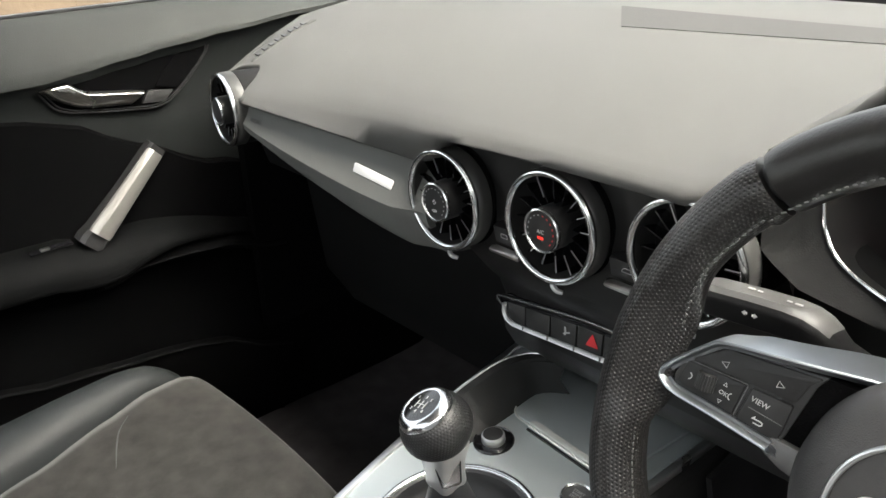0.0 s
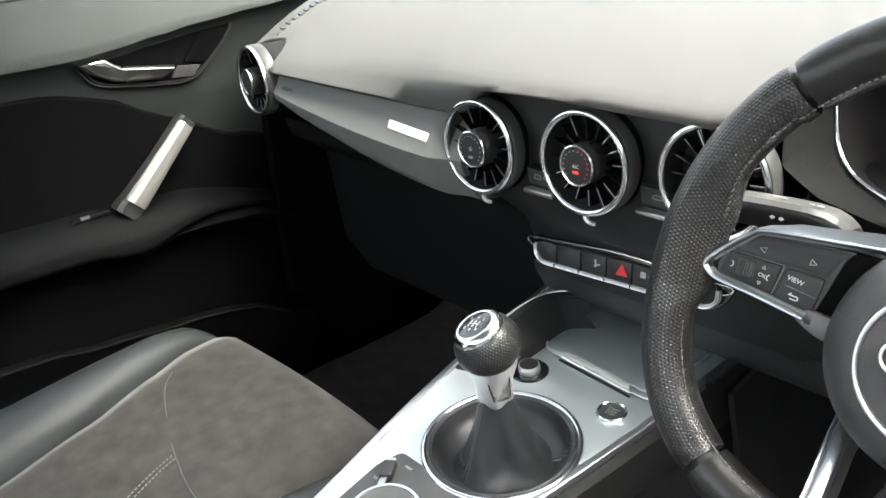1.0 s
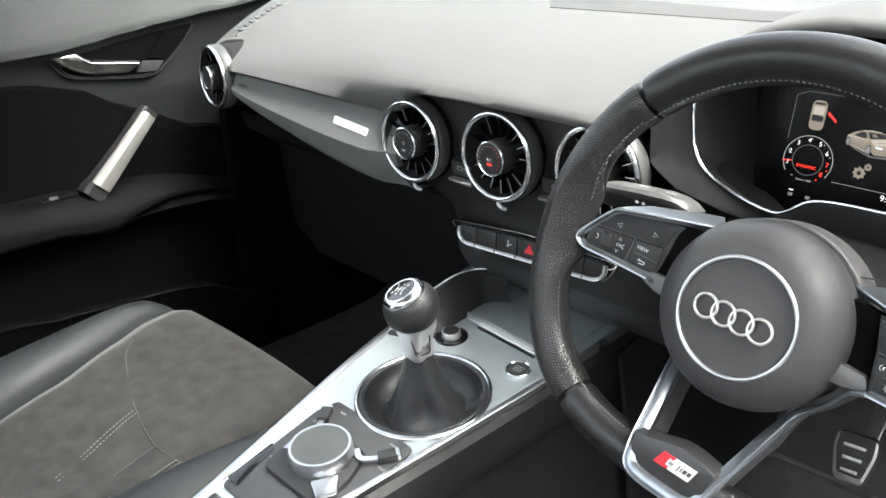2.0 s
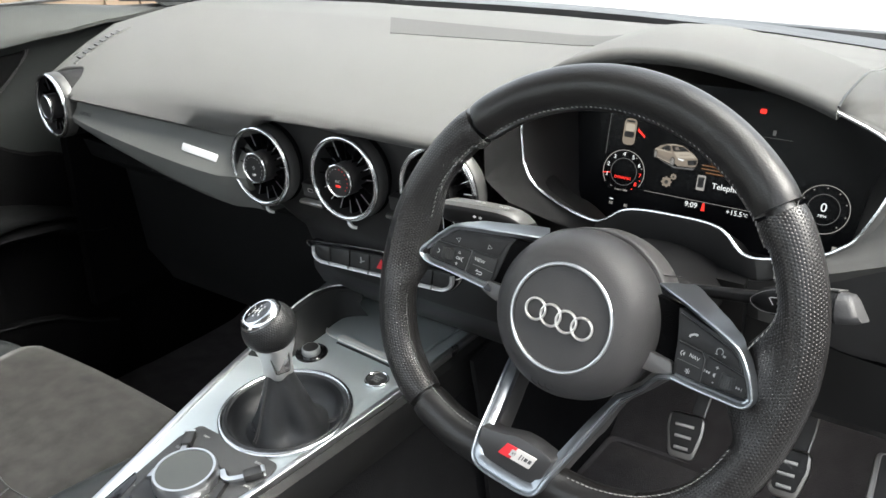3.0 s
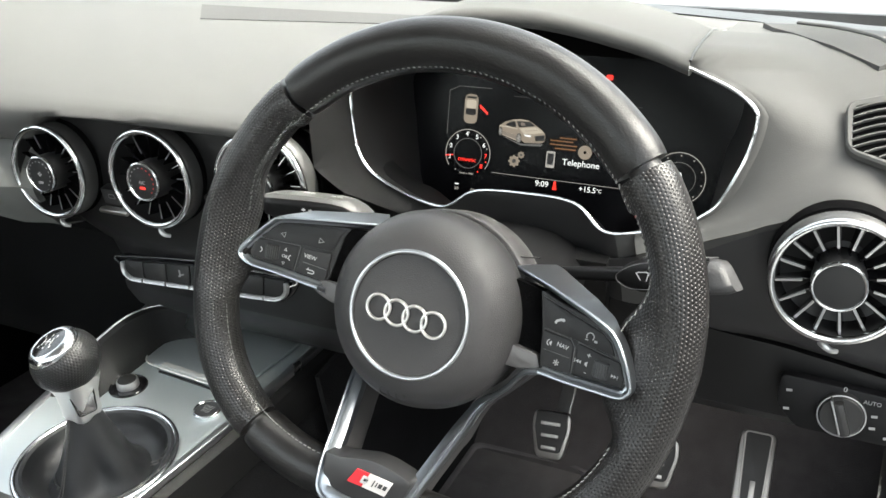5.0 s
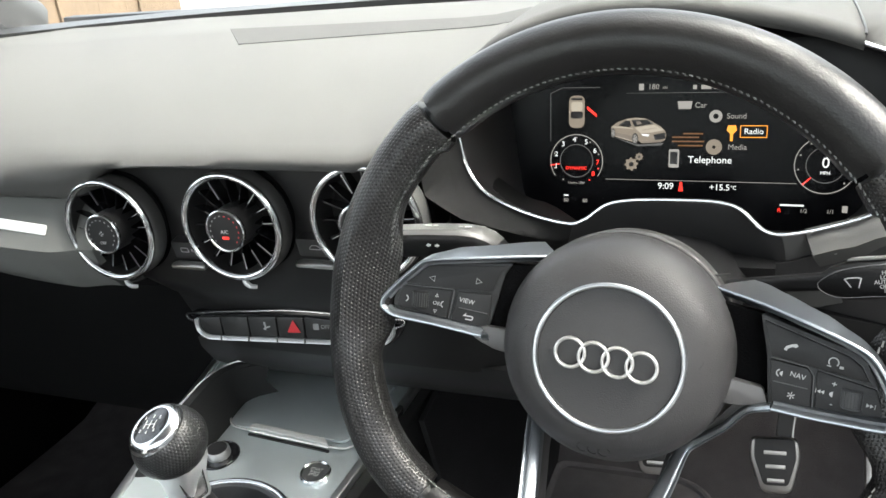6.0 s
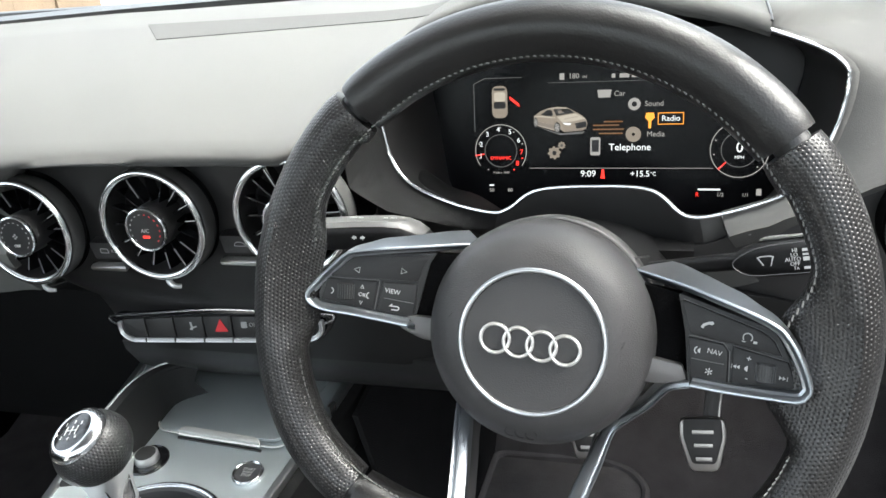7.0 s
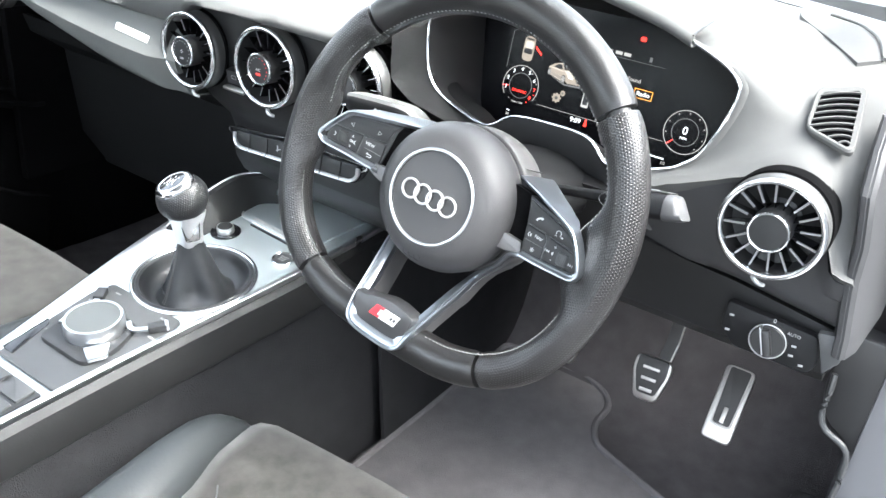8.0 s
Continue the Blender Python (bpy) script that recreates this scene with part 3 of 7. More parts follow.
# grey skin round the binnacle: it runs back at the sides and down below
c = Vector((0.37, 0, 0.675))
skins = []
for grow, back, drop in ((1.0, 0.0, 0.0), (1.02, -0.001, 0.003), (1.05, 0.003, 0.010), (1.09, 0.03, 0.03), (1.13, 0.075, 0.06)):
    ring = []
    for p in loop:
        low = min(1, max(0, (c.z - p.z) / 0.03))
        side = min(1, max(0, (0.30 - p.x) / 0.07)) * min(1, max(0, (0.735 - p.z) / 0.03))
        push = back * (1 - 0.8 * low) * (1 - side) - side * 0.30 * (grow - 1)
        ring.append(Vector((c.x + (p.x - c.x) * grow, p.y + push, c.z + (p.z - c.z) * (grow if p.z < c.z else 1 + (grow - 1) * 0.2) - drop * low)))
        edge = 0.644 - 0.53 * (ring[-1].x - 0.183)
        if grow > 1 and ring[-1].x < 0.30 and ring[-1].z < edge:
            ring[-1].z = edge - 0.05 * (grow - 1)
    skins.append(ring)
cut = [i for i, p in enumerate(loop) if 0.290 < p.x < 0.446 and p.z < 0.66]
ia, ib = cut[0], cut[-1]
order = list(range(ib, len(loop))) + list(range(0, ia + 1))
# Hood skin below the split gets a darker tone as painted shade.
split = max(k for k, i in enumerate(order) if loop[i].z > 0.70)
part("binnacle", loft([[r[i] for i in order[:split + 1]] for r in skins], closed=False), PAD, dash, "grey skin round the instruments", sharp=88)
part("binnacle_side", loft([[r[i] for i in order[split:]] for r in skins], closed=False), HOODSIDE, dash, "lower flank of the instrument hood, shade in its tone", sharp=88)
part("column_recess", loft([[r[i] for i in range(ia, ib + 1)] for r in skins], closed=False), BLACK, dash, "black recess over the column")

# driver's outer panel: one soft skin from the instrument edging to the door and the windscreen
CREASE = [(0.15, 0.666), (0.20, 0.639), (0.25, 0.613), (0.30, 0.589), (0.44, 0.590), (0.484, 0.6045), (0.510, 0.616), (0.535, 0.6265), (0.558, 0.6375), (0.581, 0.6485), (0.5965, 0.655), (0.613, 0.657), (0.6235, 0.6535), (0.635, 0.6465), (0.643, 0.636), (0.6485, 0.622), (0.6535, 0.594), (0.658, 0.582), (0.666, 0.577), (0.69, 0.576), (0.72, 0.576)]


def crease(x):
    return sum(lerp_table(CREASE, x + d) for d in (-0.006, -0.003, 0, 0.003, 0.006)) / 5


def slope(x, v):
    """The panel's profile at x: v from 0 at the crease over the vent to 1 at the windscreen."""
    zc = crease(x)
    pr = smooth_line([(x, 0.040, zc), (x, 0.050, zc + 0.012), (x, 0.071, zc + (0.704 - zc) * 0.56), (x, 0.098, 0.704), (x, 0.128, 0.727), (x, 0.168, 0.741), (x, 0.24, 0.746), (x, 0.36, 0.741), (x, 0.47, 0.737)], 90)
    f = min(0.9999, max(0, v)) * 89
    return pr[int(f)].lerp(pr[int(f) + 1], f - int(f))


def slope_v(x, axis, value):
    """The place along the profile at which y or z reaches a value."""
    last = slope(x, 0)
    for k in range(1, 90):
        p = slope(x, k / 89)
        if p[axis] >= value:
            return (k - 1 + (value - last[axis]) / max(1e-6, p[axis] - last[axis])) / 89
        last = p
    return 1.0


right = smooth_line([on_trim(x, z) for x, z in TRIM[12:]], 34)
top = max(range(34), key=lambda k: right[k].x)
inside, outside = [], []
for k, p in enumerate(right):
    inside.append((p, p.x, max(0, slope_v(p.x, 2, p.z))))
    if k <= top:
        outside.append((0.464 + 0.217 * (k / top) ** 0.9, 0.0))
    else:
        outside.append((0.681 - 0.014 * (k - top) / (33 - top), 0.42 * slope_v(0.695, 1, 0.15) * (k - top) / (33 - top)))
vb = slope_v(0.695, 1, 0.15)
for k in range(0, 13):
    y = 0.086 + (0.465 - 0.086) * k / 12
    p = Vector((0.4855, y, pad_z(0.485, y)))
    inside.append((p, p.x, slope_v(p.x, 1, 0.180 + (y - 0.086) * 0.75)))
    outside.append((0.667 + 0.028 * k / 12, 0.42 * vb + (0.92 - 0.42 * vb) * ((k + 0.6) / 12.6) ** 0.8))
rows = []
for t in (0.0, 0.03, 0.07, 0.13, 0.2, 0.28, 0.37, 0.47, 0.58, 0.7, 0.83, 0.93, 1.0):
    row = []
    for (p, xa, va), (xb, vb2) in zip(inside, outside):
        e = step(0.0, 0.5, t)
        row.append(slope(xa + (xb - xa) * t, va + (vb2 - va) * t) + (p - slope(xa, va)) * (1 - e) + Vector((0, 0.0025, 0)))
    rows.append(row)
rows.append([p + Vector((0.006, 0.012, -0.012)) for p in rows[-1]])
part("outer_panel", sheet(rows, 0.003, (0, 1, -1)), PAD, dash, "grey panel beside the driver's window", sharp=60)
plate_rows = []
for xa, ya, xb, yb in ((0.515, 0.362, 0.545, 0.368), (0.528, 0.300, 0.580, 0.330), (0.548, 0.250, 0.600, 0.280), (0.580, 0.195, 0.618, 0.225), (0.615, 0.150, 0.632, 0.165)):
    plate_rows.append([slope(x, slope_v(x, 1, y)) + Vector((0, 0, 0.0025)) for x, y in ((xa + (xb - xa) * k / 4, ya + (yb - ya) * k / 4) for k in range(5))])
part("corner_rim", sweep(smooth_line([r[-1] + Vector((0.003, 0.003, 0.001)) for r in plate_rows], 24), circle(0.003, 8, 0.002)), PAD, dash, "grey rim")
part("corner_panel", sheet(plate_rows, 0.006), STRIPSKIN, dash, "flat grey corner panel")
part("pad_joint", sweep(smooth_line([(0.4853, y, pad_z(0.485, y) + 0.0004) for y in (0.066, 0.08, 0.10, 0.13, 0.16, 0.20, 0.25, 0.30)], 24), circle(0.0011, 6)), BLACK, dash, "dark joint in the pad")
for s0, s1, mat_, nm, lab in ((0.172, 0.440, FASCIA, "driver_lower_panel", "dark panel below the instruments"), (0.440, 0.684, SURROUND, "vent_surround", "dark grey panel round the outer vent"), (0.440, 0.684, FASCIA, "switch_panel", "black panel round the light switch")):
    rows = []
    for s in np.linspace(s0, s1, 30):
        zc = crease(s) - 0.004
        rows.append([(s, 0.06, zc), (s, 0.047, zc - 0.002), (s, 0.052, zc - 0.02), (s, 0.062, zc - 0.05), (s, 0.075, 0.50), (s, 0.08, 0.46), (s, 0.12, 0.43), (s, 0.24, 0.42), (s, 0.5, 0.40)])
        if s < 0.36:
            rows[-1] = [(x, y + 0.035 * (1 - step(0.30, 0.36, s)), z) for x, y, z in rows[-1]]
        zl = 0.532 - 0.022 * (s - 0.545) / 0.155
        under = step(0.52, 0.59, s)
        if nm == "vent_surround":
            e = 0.010 * (1 - step(0.440, 0.560, s))
            rows[-1] = [(x, y + e, z) for x, y, z in rows[-1][:3] + [(s, 0.058, max(zl + 0.035, zc - 0.05)), (s, 0.0600, zl + 0.022), (s, 0.0660, zl + 0.010), (s, 0.068 + 0.010 * under, zl + 0.001), (s, 0.070 + 0.026 * under, zl - 0.004)]]
        if nm == "switch_panel":
            rows[-1] = [(s, 0.072 + 0.028 * under, zl - 0.002), (s, 0.0705 + 0.0075 * under, zl - 0.003)] + rows[-1][4:]
    part(nm, sheet(rows, 0.012, (0, 1, 0)), mat_, dash, lab)


# ---- air vents ----
def air_vent(x, y, z, kind, label, yaw=0.0, size=0.945):
    m = pose(x, y, z, 90, 0, yaw) @ Matrix.Scale(size, 4)
    v = thing("air_vent", label, "air vent", group="round dashboard vents", m=m)
    slim = 0.90 if kind == "plain_left" else 1.0
    part("housing", lathe([(r * slim, q) for r, q in ((0.030, -0.07), (0.0535, -0.07), (0.0545, -0.034), (0.0535, -0.026), (0.0510, -0.025), (0.046, -0.03), (0.03, -0.035))], 48), DOORCLOTH, v, "black vent tunnel", True)
    # knurled turning collar
    teeth = 110
    ring = []
    for zz, r in ((-0.021, 0.0505), (-0.020, 0.0525), (-0.006, 0.0525), (-0.004, 0.0505)):
        ring.append([((r + (0.00035 if i % 2 else -0.00035)) * math.cos(math.pi * i / teeth), (r + (0.00035 if i % 2 else -0.00035)) * math.sin(math.pi * i / teeth), zz) for i in range(2 * teeth)])
    if kind == "plain_left":
        part("sleeve", lathe([(0.0490, -0.02), (0.0515, -0.022), (0.0520, -0.03), (0.0520, -0.085)], 56), HOODSIDE, v, "dark sleeve behind the vent ring", True)
    part("collar", loft(ring, caps=False), COLLAR, v, "knurled dark collar", True, sharp=60)
    part("chrome_ring", lathe([(0.0535 - 0.0033 + 0.0033 * math.cos(a) - 0.0008, -0.001 + 0.0036 * math.sin(a)) for a in np.linspace(0, 2 * math.pi, 14)[:-1]], 64, None, True), CHROME, v, "bright chrome ring", True)
    part("bowl", lathe([(0.0475, -0.001), (0.0465, -0.012), (0.044, -0.026), (0.024, -0.032), (0.02, -0.03)], 48), BLACK, v, "black bowl", True)
    for k in range(16):
        a = 2 * math.pi * k / 16 + (0.175 if kind == "plain" else 0.08)
        blade = loft([[(r, -0.0006 - w, zz), (r, 0.0006 - w, zz), (r, 0.0009 + w, zz - 0.016), (r, -0.0009 + w, zz - 0.016)] for r, zz, w in ((0.018, -0.010, 0.0), (0.030, -0.008, 0.001), (0.0455, -0.008, 0.002))])
        part("blade", moved(blade, pose(0, 0, 0, 0, 0, math.degrees(a))), GLOSS, v, "", True)
    for k in range(16):
        a = 2 * math.pi * k / 16 + (0.175 if kind == "plain" else 0.08)
        d = math.degrees(a)
        # Plain vent: every bright edge; others: strips only at angles where glints fall.
        if kind == "plain" or 195 < d < 340 or d < 50 or 115 < d < 138:
            fine = 0.0019 if kind == "plain" else 0.0007
            part("blade_edge_glint", moved(box((0.0205 if kind == "plain" else 0.016 + 0.004 * math.sin(5 * d), fine, fine), pose(0.0365, 0, -0.0076)), pose(0, 0, 0, 0, 0, d)), SATIN, v, "bright strip for a blade's edge and glint", True)
    knob = part("knob", lathe([(0.0190, -0.03), (0.0203, -0.012), (0.0200, 0.005), (0.0195, 0.0085), (0.0178, 0.0088)], 40), BLACK, v, "black centre knob", True)
    part("knob_ring", lathe([(0.0190 + 0.0017 * math.cos(a), 0.0076 + 0.0024 * math.sin(a)) for a in np.linspace(0, 2 * math.pi, 10)[:-1]], 40, None, True), CHROME, knob, "chrome edge", True)
    face = part("knob_face", lathe([(0.0001, 0.0094), (0.012, 0.0094), (0.0177, 0.0088), (0.0177, 0.0075)], 40), KEYBLOCK, knob, "dark glossy face", True)
    fm = pose(0, 0, 0.0098)
    if kind == "fan":
        for k in range(4):
            part("fan_icon", moved(prism(rounded([(0.0004, -0.0004), (0.0022, -0.0012), (0.0026, 0.0008)], 0.0004), 0.0003), fm @ pose(0, 0.001, 0, 0, 0, 90 * k)), WHITEPRINT, knob, "", True)
        text("OFF", 0.0042, fm @ pose(0, -0.0085, 0), WHITEPRINT, knob)
    if kind == "temperature":
        text("A/C", 0.005, fm @ pose(0, -0.0005, 0), WHITEPRINT, knob)
        part("lamp", prism(rounded([(-0.0036, -0.0013), (0.0036, -0.0013), (0.0036, 0.0013), (-0.0036, 0.0013)], 0.0006), 0.0003, fm @ pose(0, -0.0062, 0)), LCD_RED, knob, "lit red indicator", True)
    if kind in ("temperature", "fan"):
        for k in range(14):
            a = math.radians(-40 + 260 * k / 13)
            col = REDPRINT if kind == "temperature" and k < 7 else GREYPRINT
            part("dial_mark", box((0.0018, 0.0009, 0.0003), fm @ pose(0.0148 * math.cos(a), 0.0148 * math.sin(a), 0, 0, 0, math.degrees(a) + 90)), col, knob, "", True)
    if kind == "plain_left":
        return v
    claw = smooth_line([(-0.004, -0.0575, -0.012), (-0.001, -0.0595, -0.009), (0.004, -0.0620, -0.008), (0.009, -0.0635, -0.011)], 10)
    part("tab", sweep(claw, lambda t: circle(0.0036 - 0.0014 * t, 8, 0.0028 - 0.001 * t), up=(0, 0, 1)), SATINDARK, v, "small curved closing tab", True)
    return v


air_vent(-0.131, 0.008, 0.600, "fan", "round turbine air vent with chrome ring and fan knob")
air_vent(0.004, 0.008, 0.610, "temperature", "round turbine air vent with chrome ring and red-lit air conditioning knob")
air_vent(0.133, 0.008, 0.620, "plain_knob", "round turbine air vent with chrome ring behind the steering wheel")
air_vent(-0.566, 0.006, 0.615, "plain_left", "round turbine air vent with chrome ring beside the passenger door", -7, 0.91)
air_vent(0.6075, 0.008, 0.6145, "plain", "round turbine air vent with bright blades beside the driver's door", 0.0, 0.88)

# ---- buttons under the vents ----
keys = thing("switch_strip", "black strip of flat push buttons with chrome edging", "switch panel", (0.02, 0.05, 0.48))
km = pose(0.022, 0.045, 0.494, 82, 0, 0) @ pose(0, 0, 0, 0, 0, 3.5)
part("recess", prism(rounded([(-0.119, 0.0105), (-0.110, -0.0040), (-0.098, -0.0135), (0.098, -0.0135), (0.110, -0.0040), (0.119, 0.0105), (0.112, 0.0150), (0.0, 0.0195), (-0.112, 0.0150)], 0.004), 0.006, km @ pose(0, 0, -0.003)), GLOSS, keys, "gloss black backing")
upper = [(-0.1060, 0.0040), (-0.1130, 0.0062), (-0.1182, 0.0096), (-0.1170, 0.0122), (-0.1120, 0.0134), (-0.065, 0.0160), (0.0, 0.0188), (0.065, 0.0160), (0.112, 0.0134), (0.117, 0.0122), (0.1182, 0.0096), (0.113, 0.0062), (0.106, 0.0040)]
part("chrome_edge", sweep([km @ Vector((x, y, 0.0005)) for x, y, z in smooth_line([(x, y, 0) for x, y in upper], 90)], circle(0.0010, 6), up=(0, -1, 0.1)), CHROME, keys, "thin chrome upper edging")
cuts = [-0.1050, -0.0785, -0.0470, -0.0150, 0.0150, 0.0470, 0.0785, 0.1050]
LOWER = [(-0.1052, 0.0080), (-0.1050, 0.0), (-0.1020, -0.0052), (-0.0955, -0.0090), (-0.0820, -0.0104), (0.0, -0.0104), (0.0820, -0.0104), (0.0955, -0.0090), (0.1020, -0.0052), (0.1050, 0.0), (0.1052, 0.0080)]
low_edge = smooth_line([(x, y, 0) for x, y in LOWER], 260)
for i in range(7):
    a, b = cuts[i] + 0.0005, cuts[i + 1] - 0.0005
    run = [p for p in low_edge if a <= p.x <= b]
    if i == 0:
        run = [p for p in low_edge if p.x <= b]
    if i == 6:
        run = [p for p in low_edge if p.x >= a]
    o = [(p.x * 0.985, p.y + 0.0014) for p in run] + [(min(b, 0.1035), 0.0098 + 0.0030 * (1 - abs(b) / 0.105)), (max(a, -0.1035), 0.0098 + 0.0030 * (1 - abs(a) / 0.105))]
    key = part("button", prism(o, 0.006, km @ pose(0, 0, 0.0012), 0.0006), KEYBLOCK, keys, "flat black button")
    part("button_edge", sweep([km @ Vector((p.x, p.y, 0.0030)) for p in run], [(-0.0021, -0.004), (0.0021, -0.004), (0.0022, 0.0002), (0.0016, 0.0012), (0.0003, 0.0008), (-0.0003, 0.0002), (-0.0010, 0.0010), (-0.0020, 0.0002)], up=tuple(km.to_3x3() @ Vector((0, 0, 1)))), SATINDARK, key, "satin metal lower edge")
hz = km @ pose(0.0, 0.0, 0.0022)
part("hazard_sign", prism(rounded([(-0.0072, -0.0046), (0.0072, -0.0046), (0, 0.0078)], 0.001), 0.0004, hz @ pose(0.0038, 0.0022, 0)), REDPRINT, keys, "red warning triangle")
part("seat_icon", prism([(-0.002, 0.004), (0, 0.004), (0.001, -0.002), (0.005, -0.001), (0.005, 0.0005), (0.0015, -0.0005), (0, -0.004), (-0.003, -0.003), (-0.001, -0.001)], 0.0004, hz @ pose(-0.027, 0.003, 0)), WHITEPRINT, keys)
text("OFF", 0.0055, hz @ pose(0.038, 0.004, 0), GREYPRINT, keys, local=False)
part("stability_icon", prism(rounded([(-0.003, -0.003), (0.003, -0.003), (0.003, 0.003), (-0.003, 0.003)], 0.001), 0.0004, hz @ pose(0.028, 0.004, 0)), GREYPRINT, keys)
for x, z in ((-0.055, 0.567), (0.077, 0.577)):
    tb = thing("toggle_key", "bright toggle key below a small symbol", "switch", (x, 0.03, z), group="toggle keys between vents")
    part("lever", box((0.037, 0.008, 0.0045), pose(x, 0.017, z, 25, 0, 0), 0.002), HANDLE, tb, "satin metal lever")
    part("cap", box((0.036, 0.012, 0.018), pose(x, 0.026, z + 0.014, 12, 0, 0), 0.002), BLACK, tb, "black cap")
    outline = [(-0.0042, -0.0022), (0.0042, -0.0022), (0.0036, 0.0022), (-0.0036, 0.0022)] if x < 0 else [(-0.0055, -0.0016), (0.0055, -0.0016), (0.0048, 0.0006), (0.0022, 0.0024), (-0.0022, 0.0024), (-0.0045, 0.0006)]
    at = pose(x - (0.004 if x < 0 else 0), 0.0190, z + 0.014, 102, 0, 0)
    part("symbol", sweep([at @ Vector((a, b, 0)) for a, b in rounded(outline, 0.0008)], circle(0.00035, 5), closed=True, up=(0, -1, 0)), GREYPRINT, tb)
    if x < 0:
        text("REAR", 0.004, pose(x + 0.008, 0.0188, z + 0.014, 102, 0, 0), GREYPRINT, tb, local=False)


# ---- screen contents ----
def lit(name, outline, x, z, mat, lift=0.0004, parent=None):
    return part(name, prism([(px + x - 0.37, (pz + z - 0.63)) for px, pz in outline], 0.0002, SM @ pose(0, 0, lift)), mat, parent or cluster)


def ringband(r0, r1, a0, a1, n=40):
    out = [(r1 * math.cos(math.radians(a0 + (a1 - a0) * i / n)), r1 * math.sin(math.radians(a0 + (a1 - a0) * i / n))) for i in range(n + 1)]
    return out + [(r0 * math.cos(math.radians(a1 - (a1 - a0) * i / n)), r0 * math.sin(math.radians(a1 - (a1 - a0) * i / n))) for i in range(n + 1)]


def rect(w, h):
    return [(-w / 2, -h / 2), (w / 2, -h / 2), (w / 2, h / 2), (-w / 2, h / 2)]


def words(t, size, x, z, mat, align="CENTER"):
    return text(t, size, SM @ pose(x - 0.37, z - 0.63, 0.0006), mat, cluster, "screen_lettering", align, local=False)


for gx, name in ((0.2735, "tachometer"), (0.475, "speedometer")):
    lit(name + "_rim", ringband(0.0228, 0.0235, -35, 215 if name == "tachometer" else 324), gx, 0.630, LCD_GREY)
    lit(name + "_ring", ringband(0.0142, 0.0148, 0, 359), gx, 0.630, LCD_DIM)
    for i in range(9):
        a = math.radians(235 - 290 * i / 8) if name == "tachometer" else math.radians(225 - 270 * i / 8)
        lit("gauge_mark", [(0.0205 * math.cos(a) + dx, 0.0205 * math.sin(a) + dz) for dx, dz in rect(0.0012, 0.0012)], gx, 0.630, LCD_RED if name == "tachometer" and i > 6 else LCD_GREY)
for i, d in enumerate("12345678"):
    a = math.radians(195 - 232 * i / 7)
    words(d, 0.0062, 0.2735 + 0.0188 * math.cos(a), 0.630 + 0.0188 * math.sin(a), LCD_RED if i > 5 else LCD_WHITE)
words("DYNAMIC", 0.0042, 0.2735, 0.6235, LCD_RED)
words("1/min x 1000", 0.0028, 0.2735, 0.6105, LCD_GREY)
lit("tachometer_needle", [(-0.0235, -0.0048), (-0.0150, -0.0034), (-0.0150, -0.0024), (-0.0235, -0.0036)], 0.2735, 0.630, LCD_RED)
lit("speedometer_needle", [(-0.0170, -0.0160), (-0.0105, -0.0098), (-0.0098, -0.0105), (-0.0160, -0.0170)], 0.475, 0.630, LCD_RED)
words("0", 0.012, 0.475, 0.6315, LCD_WHITE)
words("MPH", 0.0038, 0.475, 0.6235, LCD_WHITE)
# boxed car seen from above with an open red door
lit("door_panel_edge", [(-0.021, -0.030), (-0.0205, -0.030), (-0.0205, 0.0118), (-0.0105, 0.0165), (0.0225, 0.0165), (0.0225, 0.0170), (-0.0107, 0.0170), (-0.021, 0.0122)], 0.271, 0.677, LCD_DIM)
lit("car_from_above", rounded(rect(0.0138, 0.0280), 0.0055), 0.2735, 0.673, LCD_CAR)
lit("car_roof", rounded(rect(0.0100, 0.0080), 0.002), 0.2735, 0.6775, LCD_SHINE, 0.0007)
lit("car_front_window", rounded(rect(0.0106, 0.0060), 0.002), 0.2735, 0.6702, LCD_BLACK, 0.0007)
lit("car_rear_window", rounded(rect(0.0100, 0.0020), 0.001), 0.2735, 0.6840, LCD_BLACK, 0.0007)
lit("open_door", [(0.0, 0.004), (0.0085, -0.003), (0.0085, -0.0055), (0.0, 0.001)], 0.2825, 0.674, LCD_RED)
# the car in three-quarter view
U = 0.00052


def car(name, outline, mat, lift):
    lit(name, [(x * U, z * U) for x, z in outline], 0.3265, 0.657, mat, lift)


car("car_body", [(-44, -1), (-43.6, 6), (-33, 14), (-19, 19), (-5, 21), (11, 20), (23, 14), (37, 6), (44, -1), (45.6, -8), (43.6, -15.6), (37, -19), (7, -21), (0, -16), (-9, -19), (-35, -11), (-43, -6)], LCD_CAR, 0.0004)
car("car_flank", [(-42, -2), (-9, -9), (-8, -17), (-12, -18), (-36, -10)], LCD_SHADE, 0.0006)
car("car_shoulder", [(-43, 5), (-30, 4.2), (-8, 2.2), (-8, 3.6), (-30, 6), (-42, 6.8)], LCD_SHINE, 0.0007)
car("car_side_window", [(-32, 8.4), (-21, 16.2), (-14, 16), (-11, 8.4), (-14, 5.4), (-25, 6.8)], LCD_BLACK, 0.0007)
car("car_windscreen", [(-11, 17), (-5.5, 6.2), (25, 11), (14, 17.6)], LCD_BLACK, 0.0007)
car("car_windscreen_gleam", [(-4, 14.6), (-1.5, 9.4), (7, 10.8), (2, 15.6)], LCD_SHADE, 0.0009)
car("car_roof_line", [(-19, 18.2), (-5, 20.2), (11, 19.2), (11, 18.4), (-5, 19.2), (-18, 17.2)], LCD_SHINE, 0.0009)
